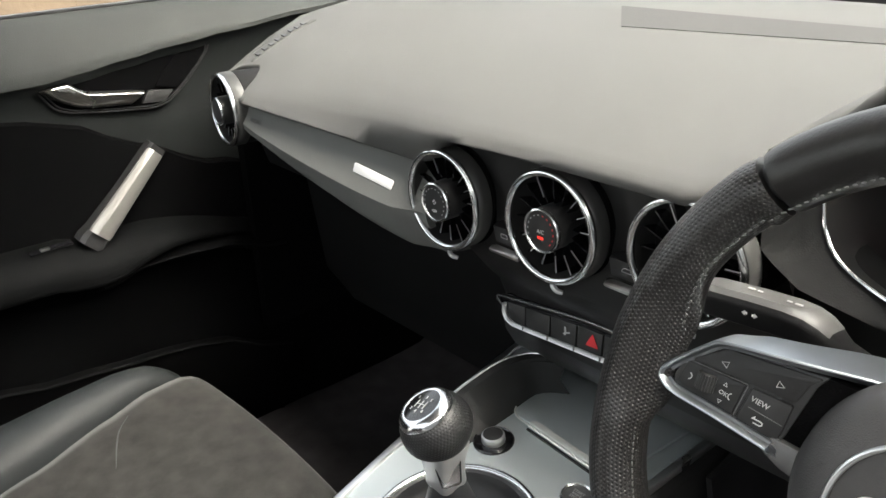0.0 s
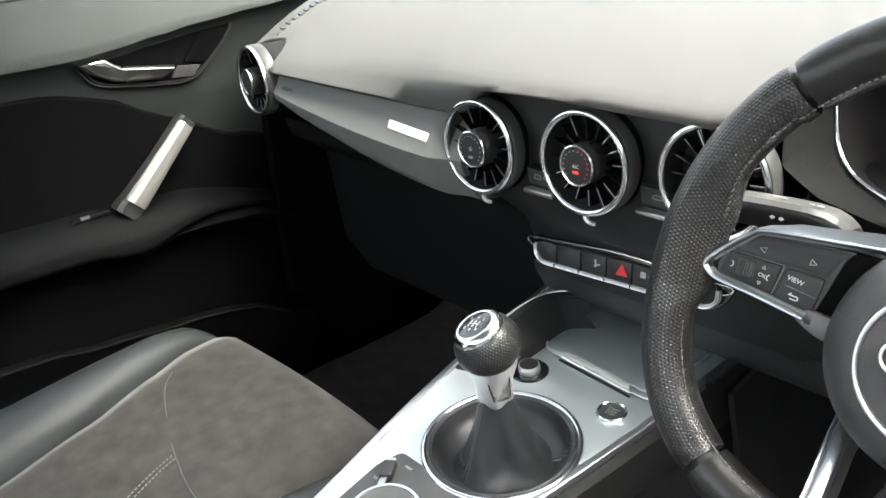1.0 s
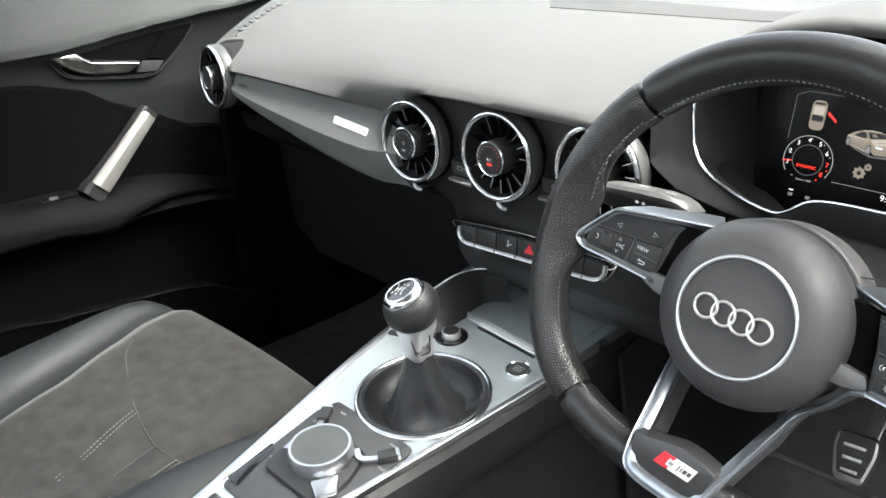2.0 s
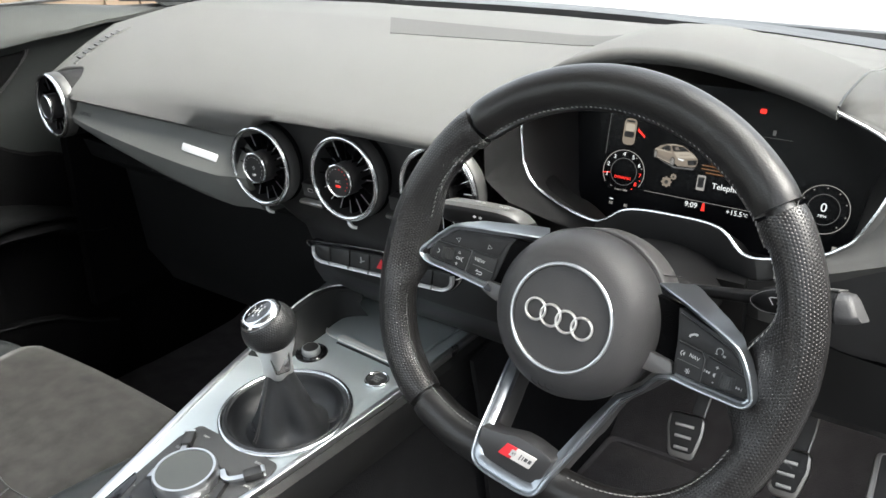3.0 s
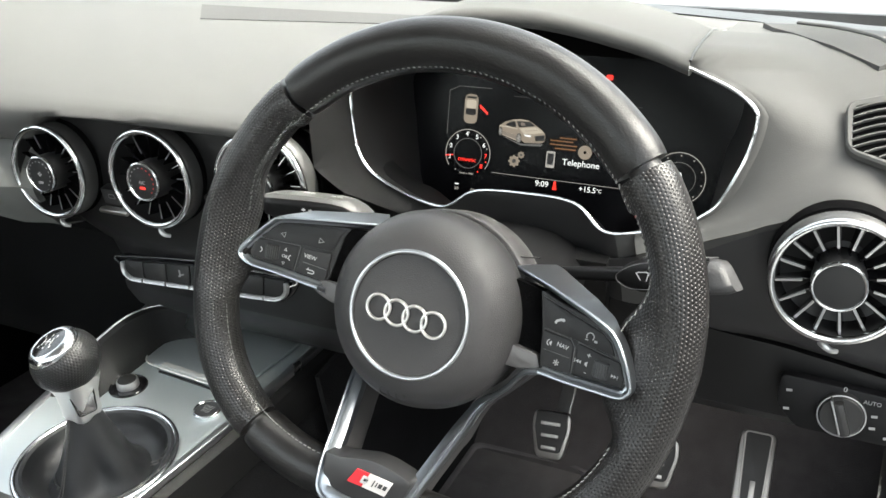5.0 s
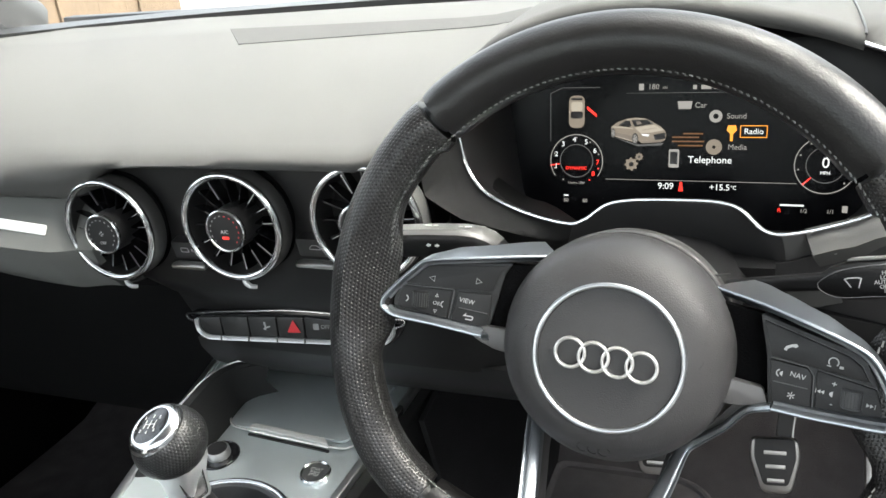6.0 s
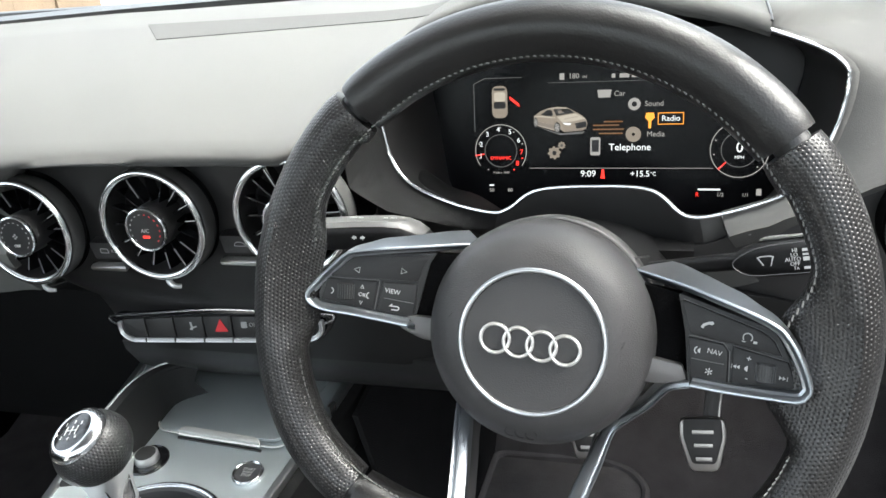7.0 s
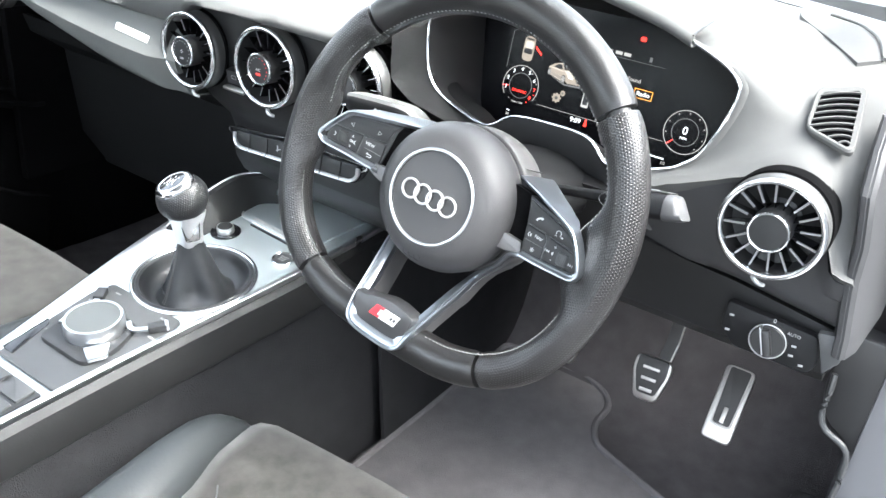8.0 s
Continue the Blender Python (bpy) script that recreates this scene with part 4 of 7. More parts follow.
car("car_sill", [(-38, -9.2), (-9, -16.4), (-9, -17.6), (-36, -10.6)], LCD_SHINE, 0.0008)
car("car_bonnet", [(-5, 4.5), (26, 9.6), (42, 1), (23, -3.2), (4, -4.6)], LCD_SHINE, 0.0006)
car("car_bonnet_crease", [(6, 1.2), (30, 5.0), (31, 4.2), (8, 0.2)], LCD_CAR, 0.0008)
car("car_grille", [(25, -7), (43.6, -3), (44.4, -13), (28, -15.6)], LCD_BLACK, 0.0007)
car("car_skirt", [(8, -18), (28, -17), (43, -15), (37, -19), (8, -20.4)], LCD_SHADE, 0.0006)
car("car_headlamp", [(5, -5.5), (19, -6.5), (17, -9.5), (8, -8.5)], LCD_WHITE, 0.0008)
car("car_shadow", [(-40, -11), (-8, -21), (4, -23), (42, -20), (38, -24), (0, -26), (-22, -18)], LCD_DIM, 0.0003)
for wx, wz, rx, rz in ((-40.5, -4.5, 3.6, 8), (-4.4, -13.6, 5.2, 9.4)):
    car("car_tyre", [(wx + rx * math.cos(a), wz + rz * math.sin(a)) for a in np.linspace(0, 2 * math.pi, 21)[:-1]], LCD_BLACK, 0.0008)
    car("car_rim", [(wx + rx * 0.72 * math.cos(a), wz + rz * 0.72 * math.sin(a)) for a in np.linspace(0, 2 * math.pi, 21)[:-1]], LCD_GREY, 0.0009)
    for k in range(5):
        a = 2 * math.pi * k / 5
        car("car_rim_gap", [(wx + rx * r * math.cos(a + q), wz + rz * r * math.sin(a + q)) for r, q in ((0.2, 0.0), (0.62, 0.35), (0.62, -0.35))], LCD_BLACK, 0.0010)
for i, (w, dz) in enumerate(((0.022, 0.0), (0.026, -0.0035), (0.020, -0.007), (0.016, 0.003))):
    lit("speed_streak", rect(w, 0.0012), 0.366 + 0.002 * i, 0.6515 + dz, LCD_BROWN, 0.0003)
for cx, cz, r in ((0.3215, 0.628, 0.0058), (0.328, 0.6345, 0.0034)):
    lit("gear_icon", [(rr * math.cos(a), rr * math.sin(a)) for k in range(32) for a, rr in ((2 * math.pi * k / 32, r if k % 4 < 2 else r * 0.8),)], cx, cz, LCD_CAR)
    lit("gear_hole", ringband(0.0001, r * 0.35, 0, 359, 14), cx, cz, LCD_BLACK, 0.0007)
lit("phone_icon", rounded(rect(0.0085, 0.0155), 0.0012), 0.357, 0.6335, LCD_GREY)
lit("phone_glass", rect(0.006, 0.0105), 0.357, 0.634, LCD_BLACK, 0.0007)
words("Telephone", 0.0082, 0.3685, 0.6325, LCD_WHITE, "LEFT")
lit("car_icon", [(-0.006, 0.0035), (0.006, 0.0035), (0.005, -0.003), (-0.005, -0.003)], 0.3645, 0.678, LCD_GREY)
words("Car", 0.0062, 0.3725, 0.678, LCD_GREY, "LEFT")
lit("sound_icon", ringband(0.0022, 0.0052, 0, 359, 20), 0.3895, 0.669, LCD_GREY)
words("Sound", 0.0062, 0.398, 0.669, LCD_GREY, "LEFT")
lit("radio_icon", [(-0.003, 0.006), (0.003, 0.006), (0.004, 0.002), (0.0012, -0.001), (0.001, -0.007), (-0.001, -0.007), (-0.0012, -0.001), (-0.004, 0.002)], 0.4025, 0.6555, LCD_ORANGE)
words("Radio", 0.0066, 0.412, 0.6565, LCD_WHITE, "LEFT")
for w, h, dx, dz in ((0.0205, 0.0006, 0, 0.0047), (0.0205, 0.0006, 0, -0.0047), (0.0006, 0.010, -0.0102, 0), (0.0006, 0.010, 0.0102, 0)):
    lit("selection_frame", rect(w, h), 0.4195 + dx, 0.6565 + dz, LCD_ORANGE)
lit("media_icon", ringband(0.0014, 0.0065, 0, 359, 20), 0.389, 0.6435, LCD_CAR)
words("Media", 0.0062, 0.400, 0.6435, LCD_GREY, "LEFT")
lit("top_line", rect(0.12, 0.0004), 0.376, 0.6885, LCD_DIM)
lit("bottom_line", rect(0.155, 0.0004), 0.377, 0.6145, LCD_GREY)
words("180", 0.0062, 0.334, 0.6935, LCD_GREY, "LEFT")
lit("fuel_icon", rect(0.004, 0.0055), 0.3285, 0.6935, LCD_GREY)
words("mi", 0.004, 0.346, 0.693, LCD_GREY, "LEFT")
for w, x in ((0.008, 0.381), (0.008, 0.391), (0.003, 0.372)):
    lit("station_bar", rect(w, 0.0035), x, 0.693, LCD_GREY)
words("9:09", 0.0078, 0.351, 0.6095, LCD_WHITE)
lit("belt_icon", [(-0.0010, 0.004), (0.0010, 0.004), (0.0012, 0.001), (0.0020, -0.004), (-0.0020, -0.004), (-0.0012, 0.001)], 0.3635, 0.6095, LCD_RED)
words("+15.5", 0.0072, 0.395, 0.6095, LCD_WHITE)
words("°C", 0.0045, 0.406, 0.6095, LCD_WHITE)
words("50", 0.0045, 0.2645, 0.5945, LCD_GREY)
words("80", 0.0045, 0.2815, 0.5945, LCD_GREY)
lit("coolant_bar", rect(0.004, 0.0012), 0.2645, 0.599, LCD_WHITE)
lit("fuel_bar", rect(0.018, 0.0014), 0.452, 0.5965, LCD_WHITE)
words("R", 0.005, 0.4425, 0.592, LCD_RED)
words("1/2", 0.0045, 0.461, 0.592, LCD_GREY)
words("1/1", 0.0045, 0.481, 0.592, LCD_GREY)
lit("pump_icon", rect(0.004, 0.0055), 0.4915, 0.5945, LCD_GREY)
lit("brake_warning", rounded(rect(0.0062, 0.0046), 0.0014), 0.404, 0.7125, LCD_RED)
lit("small_warning", rect(0.003, 0.005), 0.418, 0.6935, LCD_DIM)

# ---- steering wheel ----
WM = Matrix(((0.9925, 0.1219, 0.0, 0.3493), (-0.0363, 0.2959, -0.9545, -0.1231), (-0.1163, 0.9474, 0.2982, 0.5984), (0, 0, 0, 1)))
wheel = thing("steering_wheel", "flat-bottomed black leather steering wheel turned slightly clockwise", "steering wheel", m=WM)


def rim_centre(a):
    """Centre line of the rim at an angle (degrees) from the wheel's right: round above, flat below."""
    if a > 180:
        x, y = rim_centre(540 - a if a <= 360 else a - 360)[:2]
        return -x, y
    return None


LOW = [(0.1690, 0.012), (0.1660, -0.024), (0.1560, -0.062), (0.1370, -0.094), (0.1080, -0.1175), (0.0720, -0.1310), (0.036, -0.1350), (0.0, -0.1360)]
ARC = [(0.169 * math.cos(math.radians(a)), 0.012 + 0.169 * math.sin(math.radians(a))) for a in range(0, 181, 6)]
OUTLINE = ARC + [(-x, y) for x, y in LOW[1:]] + [(x, y) for x, y in reversed(LOW[1:-1])]
RIM = smooth_line([(x, y, -0.007) for x, y in OUTLINE], 240, True)


def rim_angle(p):
    return math.degrees(math.atan2(p.y, p.x)) % 360


def thumb_rest(a):
    """How far the leather reaches inwards towards the spokes at an angle, from 0 to 1."""
    b = a if a < 90 or a > 270 else 180 - a
    b = b - 360 if b > 270 else b
    if -5 <= b <= 11:
        return 1.0
    return step(27, 11, b) ** 1.5 if b > 11 else step(-14, -5, b)


def around(ring, j):
    """Length of leather from the outer edge of the rim round to a vertex of the ring."""
    half = j if j <= 9 else j - 18
    idx = range(half) if half > 0 else range(half, 0)
    total = sum((ring[(i + 1) % 18].co - ring[i % 18].co).length for i in idx)
    return 0.2 + (total if half > 0 else -total)


def rim_segment(name, a0, a1, mat, label, grow=0.0):
    """A stretch of the rim between two angles, with its UV map in metres."""
    n = len(RIM)
    idx = sorted((i for i in range(n) if 0 <= (rim_angle(RIM[i]) - a0) % 360 <= (a1 - a0) % 360), key=lambda i: (rim_angle(RIM[i]) - a0) % 360)
    bm = bmesh.new()
    uvl = bm.loops.layers.uv.new("UVMap")
    k = 18
    rings, along = [], 0.0
    last = None
    for q, i in enumerate(idx):
        p = RIM[i]
        t = (RIM[(i + 1) % n] - RIM[(i - 1) % n]).normalized()
        side = Vector((t.y, -t.x, 0))
        if side.dot(p) < 0:
            side = -side
        a = rim_angle(p)
        thumb = thumb_rest(a)
        low = max(0, 1 - abs(a - 270) / 40)
        end = min(q, len(idx) - 1 - q)
        tuck = 0.0010 * max(0, 1 - end / 1.5)
        hw, ht = 0.0168 + 0.0012 * low + grow - tuck, 0.0172 + grow - tuck
        ring = []
        for j in range(k):
            b = 2 * math.pi * j / k
            ca, sa = math.cos(b), math.sin(b)
            r = hw * ca - (thumb * (0.020 if p.x > 0 else 0.009) * max(0, -ca) ** 1.5) - (0.003 * max(0, -ca) ** 2 if 40 < a < 140 else 0)
            ring.append(p + side * r + Vector((0, 0, ht * sa * (1 - 0.45 * thumb * max(0, -ca)) - 0.006 * thumb * max(0, -ca))))
        if last is not None:
            along += (p - last).length
        last = p
        rings.append(([bm.verts.new(v) for v in ring], along))
    for (ra, ua), (rb, ub) in zip(rings, rings[1:]):
        for j in range(k):
            j2 = (j + 1) % k
            f = bm.faces.new((ra[j], ra[j2], rb[j2], rb[j]))
            for lp, uv in zip(f.loops, ((ua, around(ra, j)), (ua, around(ra, j + 1)), (ub, around(rb, j + 1)), (ub, around(rb, j)))):
                lp[uvl].uv = uv
    bm.faces.new(rings[0][0])
    bm.faces.new(rings[-1][0][::-1])
    return part(name, bm, mat, wheel, label, True)


rim_segment("rim_top", 46, 136, LEATHER, "smooth black leather upper rim")
rim_segment("rim_grip", 136, 229, PERF, "perforated black leather grip")
rim_segment("rim_bottom", 229, 311, LEATHER, "smooth black leather lower rim")
rim_segment("rim_grip", -49, 46, PERF, "perforated black leather grip")
part("rim_core", sweep(RIM, circle(0.0105, 14), closed=True), BLACK, wheel, "black core seen in the seams", True)
# cross-stitched seam along the inside of the rim
inner_line = []
for i, p in enumerate(RIM):
    t = (RIM[(i + 1) % 240] - RIM[i - 1]).normalized()
    side = Vector((t.y, -t.x, 0))
    if side.dot(p) > 0:
        side = -side
    a = rim_angle(p)
    inner_line.append((p + side * (0.0152 + (0.018 if p.x > 0 else 0.008) * thumb_rest(a) + (0.002 if 40 < a < 140 else 0)) + Vector((0, 0, 0.0075)), t))
stitches = []
for i, (p, t) in enumerate(inner_line):
    a = rim_angle(p)
    if a < 13 or a > 346 or 167 < a < 194 or 250 < a < 290:
        continue
    b = box((0.0040, 0.0010, 0.0010), Matrix.Translation(p) @ pose(0, 0, 0, 0, 0, math.degrees(math.atan2(t.y, t.x)) - 20) @ pose(0, 0, 0, 0, 25, 0), 0.0004, 1)
    stitches.append(b)
part("stitching", merged(*stitches), THREAD, wheel, "dark cross-stitching inside the rim", True)["kind"] = "stuff"

part("hub", lathe([(0.050, -0.040), (0.0655, -0.0395), (0.0678, -0.0375), (0.0692, -0.030), (0.0694, -0.021), (0.0664, -0.009), (0.0600, 0.0015), (0.0520, 0.0068), (0.0455, 0.0094), (0.0415, 0.0098), (0.0404, 0.0078), (0.02, 0.0088), (0.0002, 0.0092)], 72), HUBSKIN, wheel, "domed dark grey airbag cover", True, sharp=50)
part("hub_collar", lathe([(0.048, -0.098), (0.062, -0.093), (0.0672, -0.086), (0.0690, -0.076), (0.0700, -0.0440), (0.0685, -0.0425), (0.0600, -0.0425)], 72), HUBSKIN, wheel, "dark grey collar behind the cover", True, sharp=50)
part("hub_ring", lathe([(0.0424 + 0.0016 * math.cos(a), 0.0094 + 0.0015 * math.sin(a)) for a in np.linspace(0, 2 * math.pi, 12)[:-1]], 72, None, True), SATIN, wheel, "silver ring", True)
for i in range(4):
    part("emblem_ring", lathe([(0.0085 + 0.0011 * math.cos(a), 0.0112 + 0.0015 * math.sin(a)) for a in np.linspace(0, 2 * math.pi, 9)[:-1]], 36, pose(-0.0212 + 0.0137 * i, -0.0004, 0), True), EMBLEM, wheel, "silver ring", True)
for a in (8, 172):
    part("cover_mark", box((0.0045, 0.0006, 0.0005), pose(0, 0, 0, 0, 0, a) @ pose(0.0515, 0, 0.0069, 0, 25, 0) @ pose(0, 0, 0, 0, 0, 60)), BLACK, wheel, "fine moulded mark", True)
for k in range(3):
    part("cover_mark", prism(ringband(0.0032, 0.0037, 0, 300, 16), 0.0003, pose(-0.0062 + 0.0062 * k, -0.0565, 0.0040, 24)), KEYBLOCK, wheel, "fine moulded letter", True)
part("hub_cut", box((0.022, 0.0010, 0.0012), pose(0.052, 0.0505, -0.060, 0, 0, 0) @ pose(0, 0, 0, 0, 68, 0)), BLACK, wheel, "fine cut in the collar", True)
part("column", lathe([(0.045, -0.16), (0.05, -0.095), (0.05, -0.06)], 32), BLACK, wheel, "", True)

# the two side spokes: a deep metal frame round a sunken block of keys
R_FRONT = [(0.0500, 0.0445, -0.041), (0.0659, 0.0440, -0.026), (0.0820, 0.0427, -0.014), (0.0974, 0.0404, -0.004), (0.1122, 0.0375, 0.003), (0.1269, 0.0332, 0.008), (0.1347, 0.0280, 0.009), (0.1428, 0.0174, 0.010), (0.1500, 0.0032, 0.010), (0.1495, -0.0022, 0.010), (0.1448, -0.0064, 0.009), (0.1285, -0.0087, 0.004), (0.1085, -0.0107, -0.001), (0.0904, -0.0118, -0.006)]
L_FRONT = [(-0.0460, 0.0471, -0.030), (-0.0653, 0.0444, -0.020), (-0.0849, 0.0411, -0.012), (-0.1049, 0.0375, -0.006), (-0.1208, 0.0338, -0.004), (-0.1263, 0.0308, -0.004), (-0.1366, 0.0196, -0.004), (-0.1470, 0.0070, -0.004), (-0.1496, 0.0008, -0.004), (-0.1468, -0.0032, -0.004), (-0.1377, -0.0061, -0.004), (-0.1151, -0.0065, -0.006), (-0.0819, -0.0083, -0.010)]
for front, g in ((L_FRONT, 1), (R_FRONT, -1)):
    def rim_of_spoke(t):
        deep = lerp_table([(0, 0.030), (0.40, 0.022), (0.50, 0.012), (1, 0.011)], t)
        wide = lerp_table([(0, 0.0056), (0.30, 0.0042), (0.42, 0.0018), (0.52, 0.0016), (1, 0.0014)], t)
        out = [(-0.0040, -0.018), (-0.0036, -0.0048), (-0.0022, -0.0040), (-0.0016, -0.0014), (-0.0006, 0.0001), (0.0002, 0.0002), (0.0009, -0.0004), (0.0010 + wide * 0.45, -deep * 0.35), (0.0010 + wide, -deep), (-0.0002, -deep)]
        return [(g * a, b) for a, b in out]
    part("spoke_frame", sweep(smooth_line(front, 84), rim_of_spoke, up=(0, 0, 1)), SPOKE, wheel, "satin aluminium frame round the keys", True, sharp=28)
for sx in (-1, 1):
    f = lambda pts: [(sx * x, y) for x, y in pts]
    part("spoke", prism(rounded(f([(0.030, 0.042), (0.090, 0.0365), (0.132, 0.028), (0.143, 0.008), (0.142, -0.004), (0.120, -0.0065), (0.080, -0.0085), (0.030, -0.012)]), 0.004), 0.010, pose(0, 0, -0.0215)), DOORCLOTH, wheel, "black spoke", True)
    part("spoke_link", prism(rounded(f([(0.056, -0.0010), (0.0850, -0.0030), (0.0890, -0.0115), (0.0840, -0.0135), (0.0740, -0.0165), (0.056, -0.0175)]), 0.002), 0.007, pose(0, 0, -0.0150 if sx > 0 else -0.0165), 0.0012), FORK, wheel, "grey metal joint beside the cover", True)
BR = pose(0.11, 0, -0.0090, 0, -9.5, 0)
BL = pose(-0.105, 0, -0.0135, 0, 10, 0)


def on_block(side, pts):
    o = 0.11 if side is BR else -0.105
    return [((x - o) / 0.985, y) for x, y in pts]


part("button_block", prism(rounded(on_block(BR, [(0.0765, 0.0385), (0.0835, 0.0160), (0.0890, -0.0130), (0.1120, -0.0112), (0.1450, -0.0078), (0.1475, -0.0030), (0.1385, 0.0155), (0.1325, 0.0245), (0.1250, 0.0290)]), 0.002), 0.012, BR @ pose(0, 0, -0.0012), 0.001), KEYBLOCK, wheel, "dark button block", True)
part("button_block", prism(rounded(on_block(BL, [(-0.1385, 0.0165), (-0.1425, 0.0030), (-0.1405, -0.0025), (-0.1050, -0.0062), (-0.0815, -0.0098), (-0.0785, 0.0005), (-0.0740, 0.0320), (-0.0700, 0.0390), (-0.1215, 0.0315)]), 0.002), 0.014, BL @ pose(0, 0, -0.0012), 0.001), KEYBLOCK, wheel, "dark button block", True)


def key(side, o, z=0.0004, label=""):
    return part("button", prism(rounded(on_block(side, o), 0.0018), 0.004, side @ pose(0, 0, z), 0.0010), KEY, wheel, label, True)


def edge_line(side, o, closed=True):
    """A fine pale line printed or moulded on a key."""
    return part("key_line", sweep([side @ Vector((x, y, 0.0006)) for x, y in on_block(side, o)], circle(0.00028, 5), closed=closed, up=(0, 0, 1)), KEYLINE, wheel, "", True)


def symbol(side, x, y, outline, hollow=False, turn=0.0):
    """A white sign: an outline in its own coordinates, filled or drawn as a line."""
    (cx, cy), = on_block(side, [(x, y)])
    outline = [(a * 0.86, b * 0.86) for a, b in outline]
    m = side @ pose(cx, cy, 0.0008, 0, 0, turn)
    if hollow:
        bm = sweep([m @ Vector((a, b, 0)) for a, b in outline], circle(0.00032, 5), closed=True, up=(0, 0, 1))
    else:
        bm = prism(outline, 0.0003, m)
    return part("symbol", bm, WHITEPRINT, wheel, "", True)


key(BL, [(-0.1360, 0.0160), (-0.1208, 0.0299), (-0.0726, 0.0371), (-0.0768, 0.0317), (-0.0802, 0.0192)], label="black arrow key")
key(BL, [(-0.1378, 0.0142), (-0.1401, -0.0001), (-0.1065, -0.0037), (-0.1053, 0.0161)], -0.0002, "sunken black key with a roller")
key(BL, [(-0.1022, 0.0162), (-0.1041, -0.0043), (-0.0825, -0.0077), (-0.0804, 0.0008), (-0.0801, 0.0176)], label="black key lettered in white")
edge_line(BL, [(-0.1360, 0.0150), (-0.1046, 0.0170), (-0.1040, 0.0160), (-0.1055, -0.0036)], False)
edge_line(BL, [(-0.1000, 0.0060), (-0.0815, 0.0050)], False)
key(BR, [(0.0788, 0.0355), (0.0861, 0.0169), (0.1352, 0.0141), (0.1301, 0.0218), (0.1236, 0.0257)])
key(BR, [(0.0852, 0.0148), (0.0905, -0.0113), (0.1104, -0.0094), (0.1080, 0.0107), (0.1050, 0.0144)])
key(BR, [(0.1094, 0.0144), (0.1122, -0.0091), (0.1433, -0.0057), (0.1456, -0.0026), (0.1391, 0.0116)], -0.0002, "sunken black key with a roller")
edge_line(BR, [(0.0862, 0.0160), (0.1050, 0.0154), (0.1088, 0.0110), (0.1112, -0.0092)], False)
edge_line(BR, [(0.0892, 0.0030), (0.1070, 0.0032)], False)
edge_line(BR, [(0.1100, 0.0152), (0.1390, 0.0122)], False)
edge_line(BR, [(0.0800, 0.0360), (0.1236, 0.0264), (0.1308, 0.0222), (0.1360, 0.0141)], False)
for side, x, y in ((BL, -0.1250, 0.0070), (BR, 0.1286, 0.0032)):
    (cx, cy), = on_block(side, [(x, y)])
    roll = part("roller", lathe([(0.0050, -0.0056), (0.0060, -0.0046), (0.0060, 0.0046), (0.0050, 0.0056)], 24, side @ pose(cx, cy, -0.0030, 90, 0, 4)), RUBBER if x < 0 else DARK, wheel, "ribbed roller", True)
    for k in range(9):
        a = math.radians(-60 + 15 * k)
        part("rib", box((0.0005, 0.0090, 0.0005), side @ pose(cx, cy, -0.0030, 0, 0, 4) @ pose(0.0061 * math.sin(a), 0, 0.0061 * math.cos(a))), BLACK, roll, "", True)
for side, t, s, x, y in ((BL, "VIEW", 0.0042, -0.0953, 0.0108), (BL, "OK", 0.0034, -0.1142, 0.0062), (BR, "NAV", 0.0040, 0.1010, 0.0090), (BR, "*", 0.0095, 0.0994, -0.0046), (BR, "+", 0.0052, 0.1192, 0.0092), (BR, "-", 0.0052, 0.1196, -0.0016)):
    (cx, cy), = on_block(side, [(x, y)])
    text(t, s, side @ pose(cx, cy, 0.0008, 0, 0, -4), WHITEPRINT, wheel)
TRI = [(-0.0021, -0.0016), (0.0021, -0.0016), (0, 0.0026)]
symbol(BL, -0.1187, 0.0219, TRI, True, 86)
symbol(BL, -0.0898, 0.0246, TRI, True, -94)
symbol(BL, -0.1146, 0.0112, [(a * 0.55, b * 0.55) for a, b in TRI], True)
symbol(BL, -0.1146, 0.0012, [(a * 0.55, b * 0.55) for a, b in TRI], True, 180)
symbol(BL, -0.1346, 0.0063, ringband(0.0019, 0.0026, -75, 75, 10))
symbol(BL, -0.1095, 0.0062, ringband(0.0019, 0.0026, 105, 255, 10))
symbol(BL, -0.0931, 0.0008, [(-0.0042, 0.0004), (-0.0020, 0.0028), (-0.0020, 0.0012), (0.0024, 0.0012), (0.0036, 0.0004), (0.0036, -0.0012), (0.0024, -0.0022), (-0.0022, -0.0022), (-0.0022, -0.0014), (0.0022, -0.0014), (0.0028, -0.0009), (0.0028, -0.0001), (0.0022, 0.0004)])
symbol(BR, 0.0949, 0.0236, [(-0.0040, -0.0020), (-0.0022, -0.0028), (-0.0016, -0.0010), (0.0012, 0.0008), (0.0028, 0.0004), (0.0042, 0.0016), (0.0030, 0.0030), (0.0002, 0.0022), (-0.0030, 0.0002)])
symbol(BR, 0.1168, 0.0210, ringband(0.0025, 0.0032, -40, 220, 16))
symbol(BR, 0.1168, 0.0210, [(-0.0010, -0.0026), (-0.0034, -0.0026), (-0.0034, -0.0032), (-0.0010, -0.0032)])
symbol(BR, 0.1210, 0.0190, [(-0.0012, -0.0008), (0.0012, -0.0008), (0.0012, 0.0008), (-0.0012, 0.0008)])
symbol(BR, 0.0922, 0.0082, ringband(0.0020, 0.0027, 110, 250, 10))
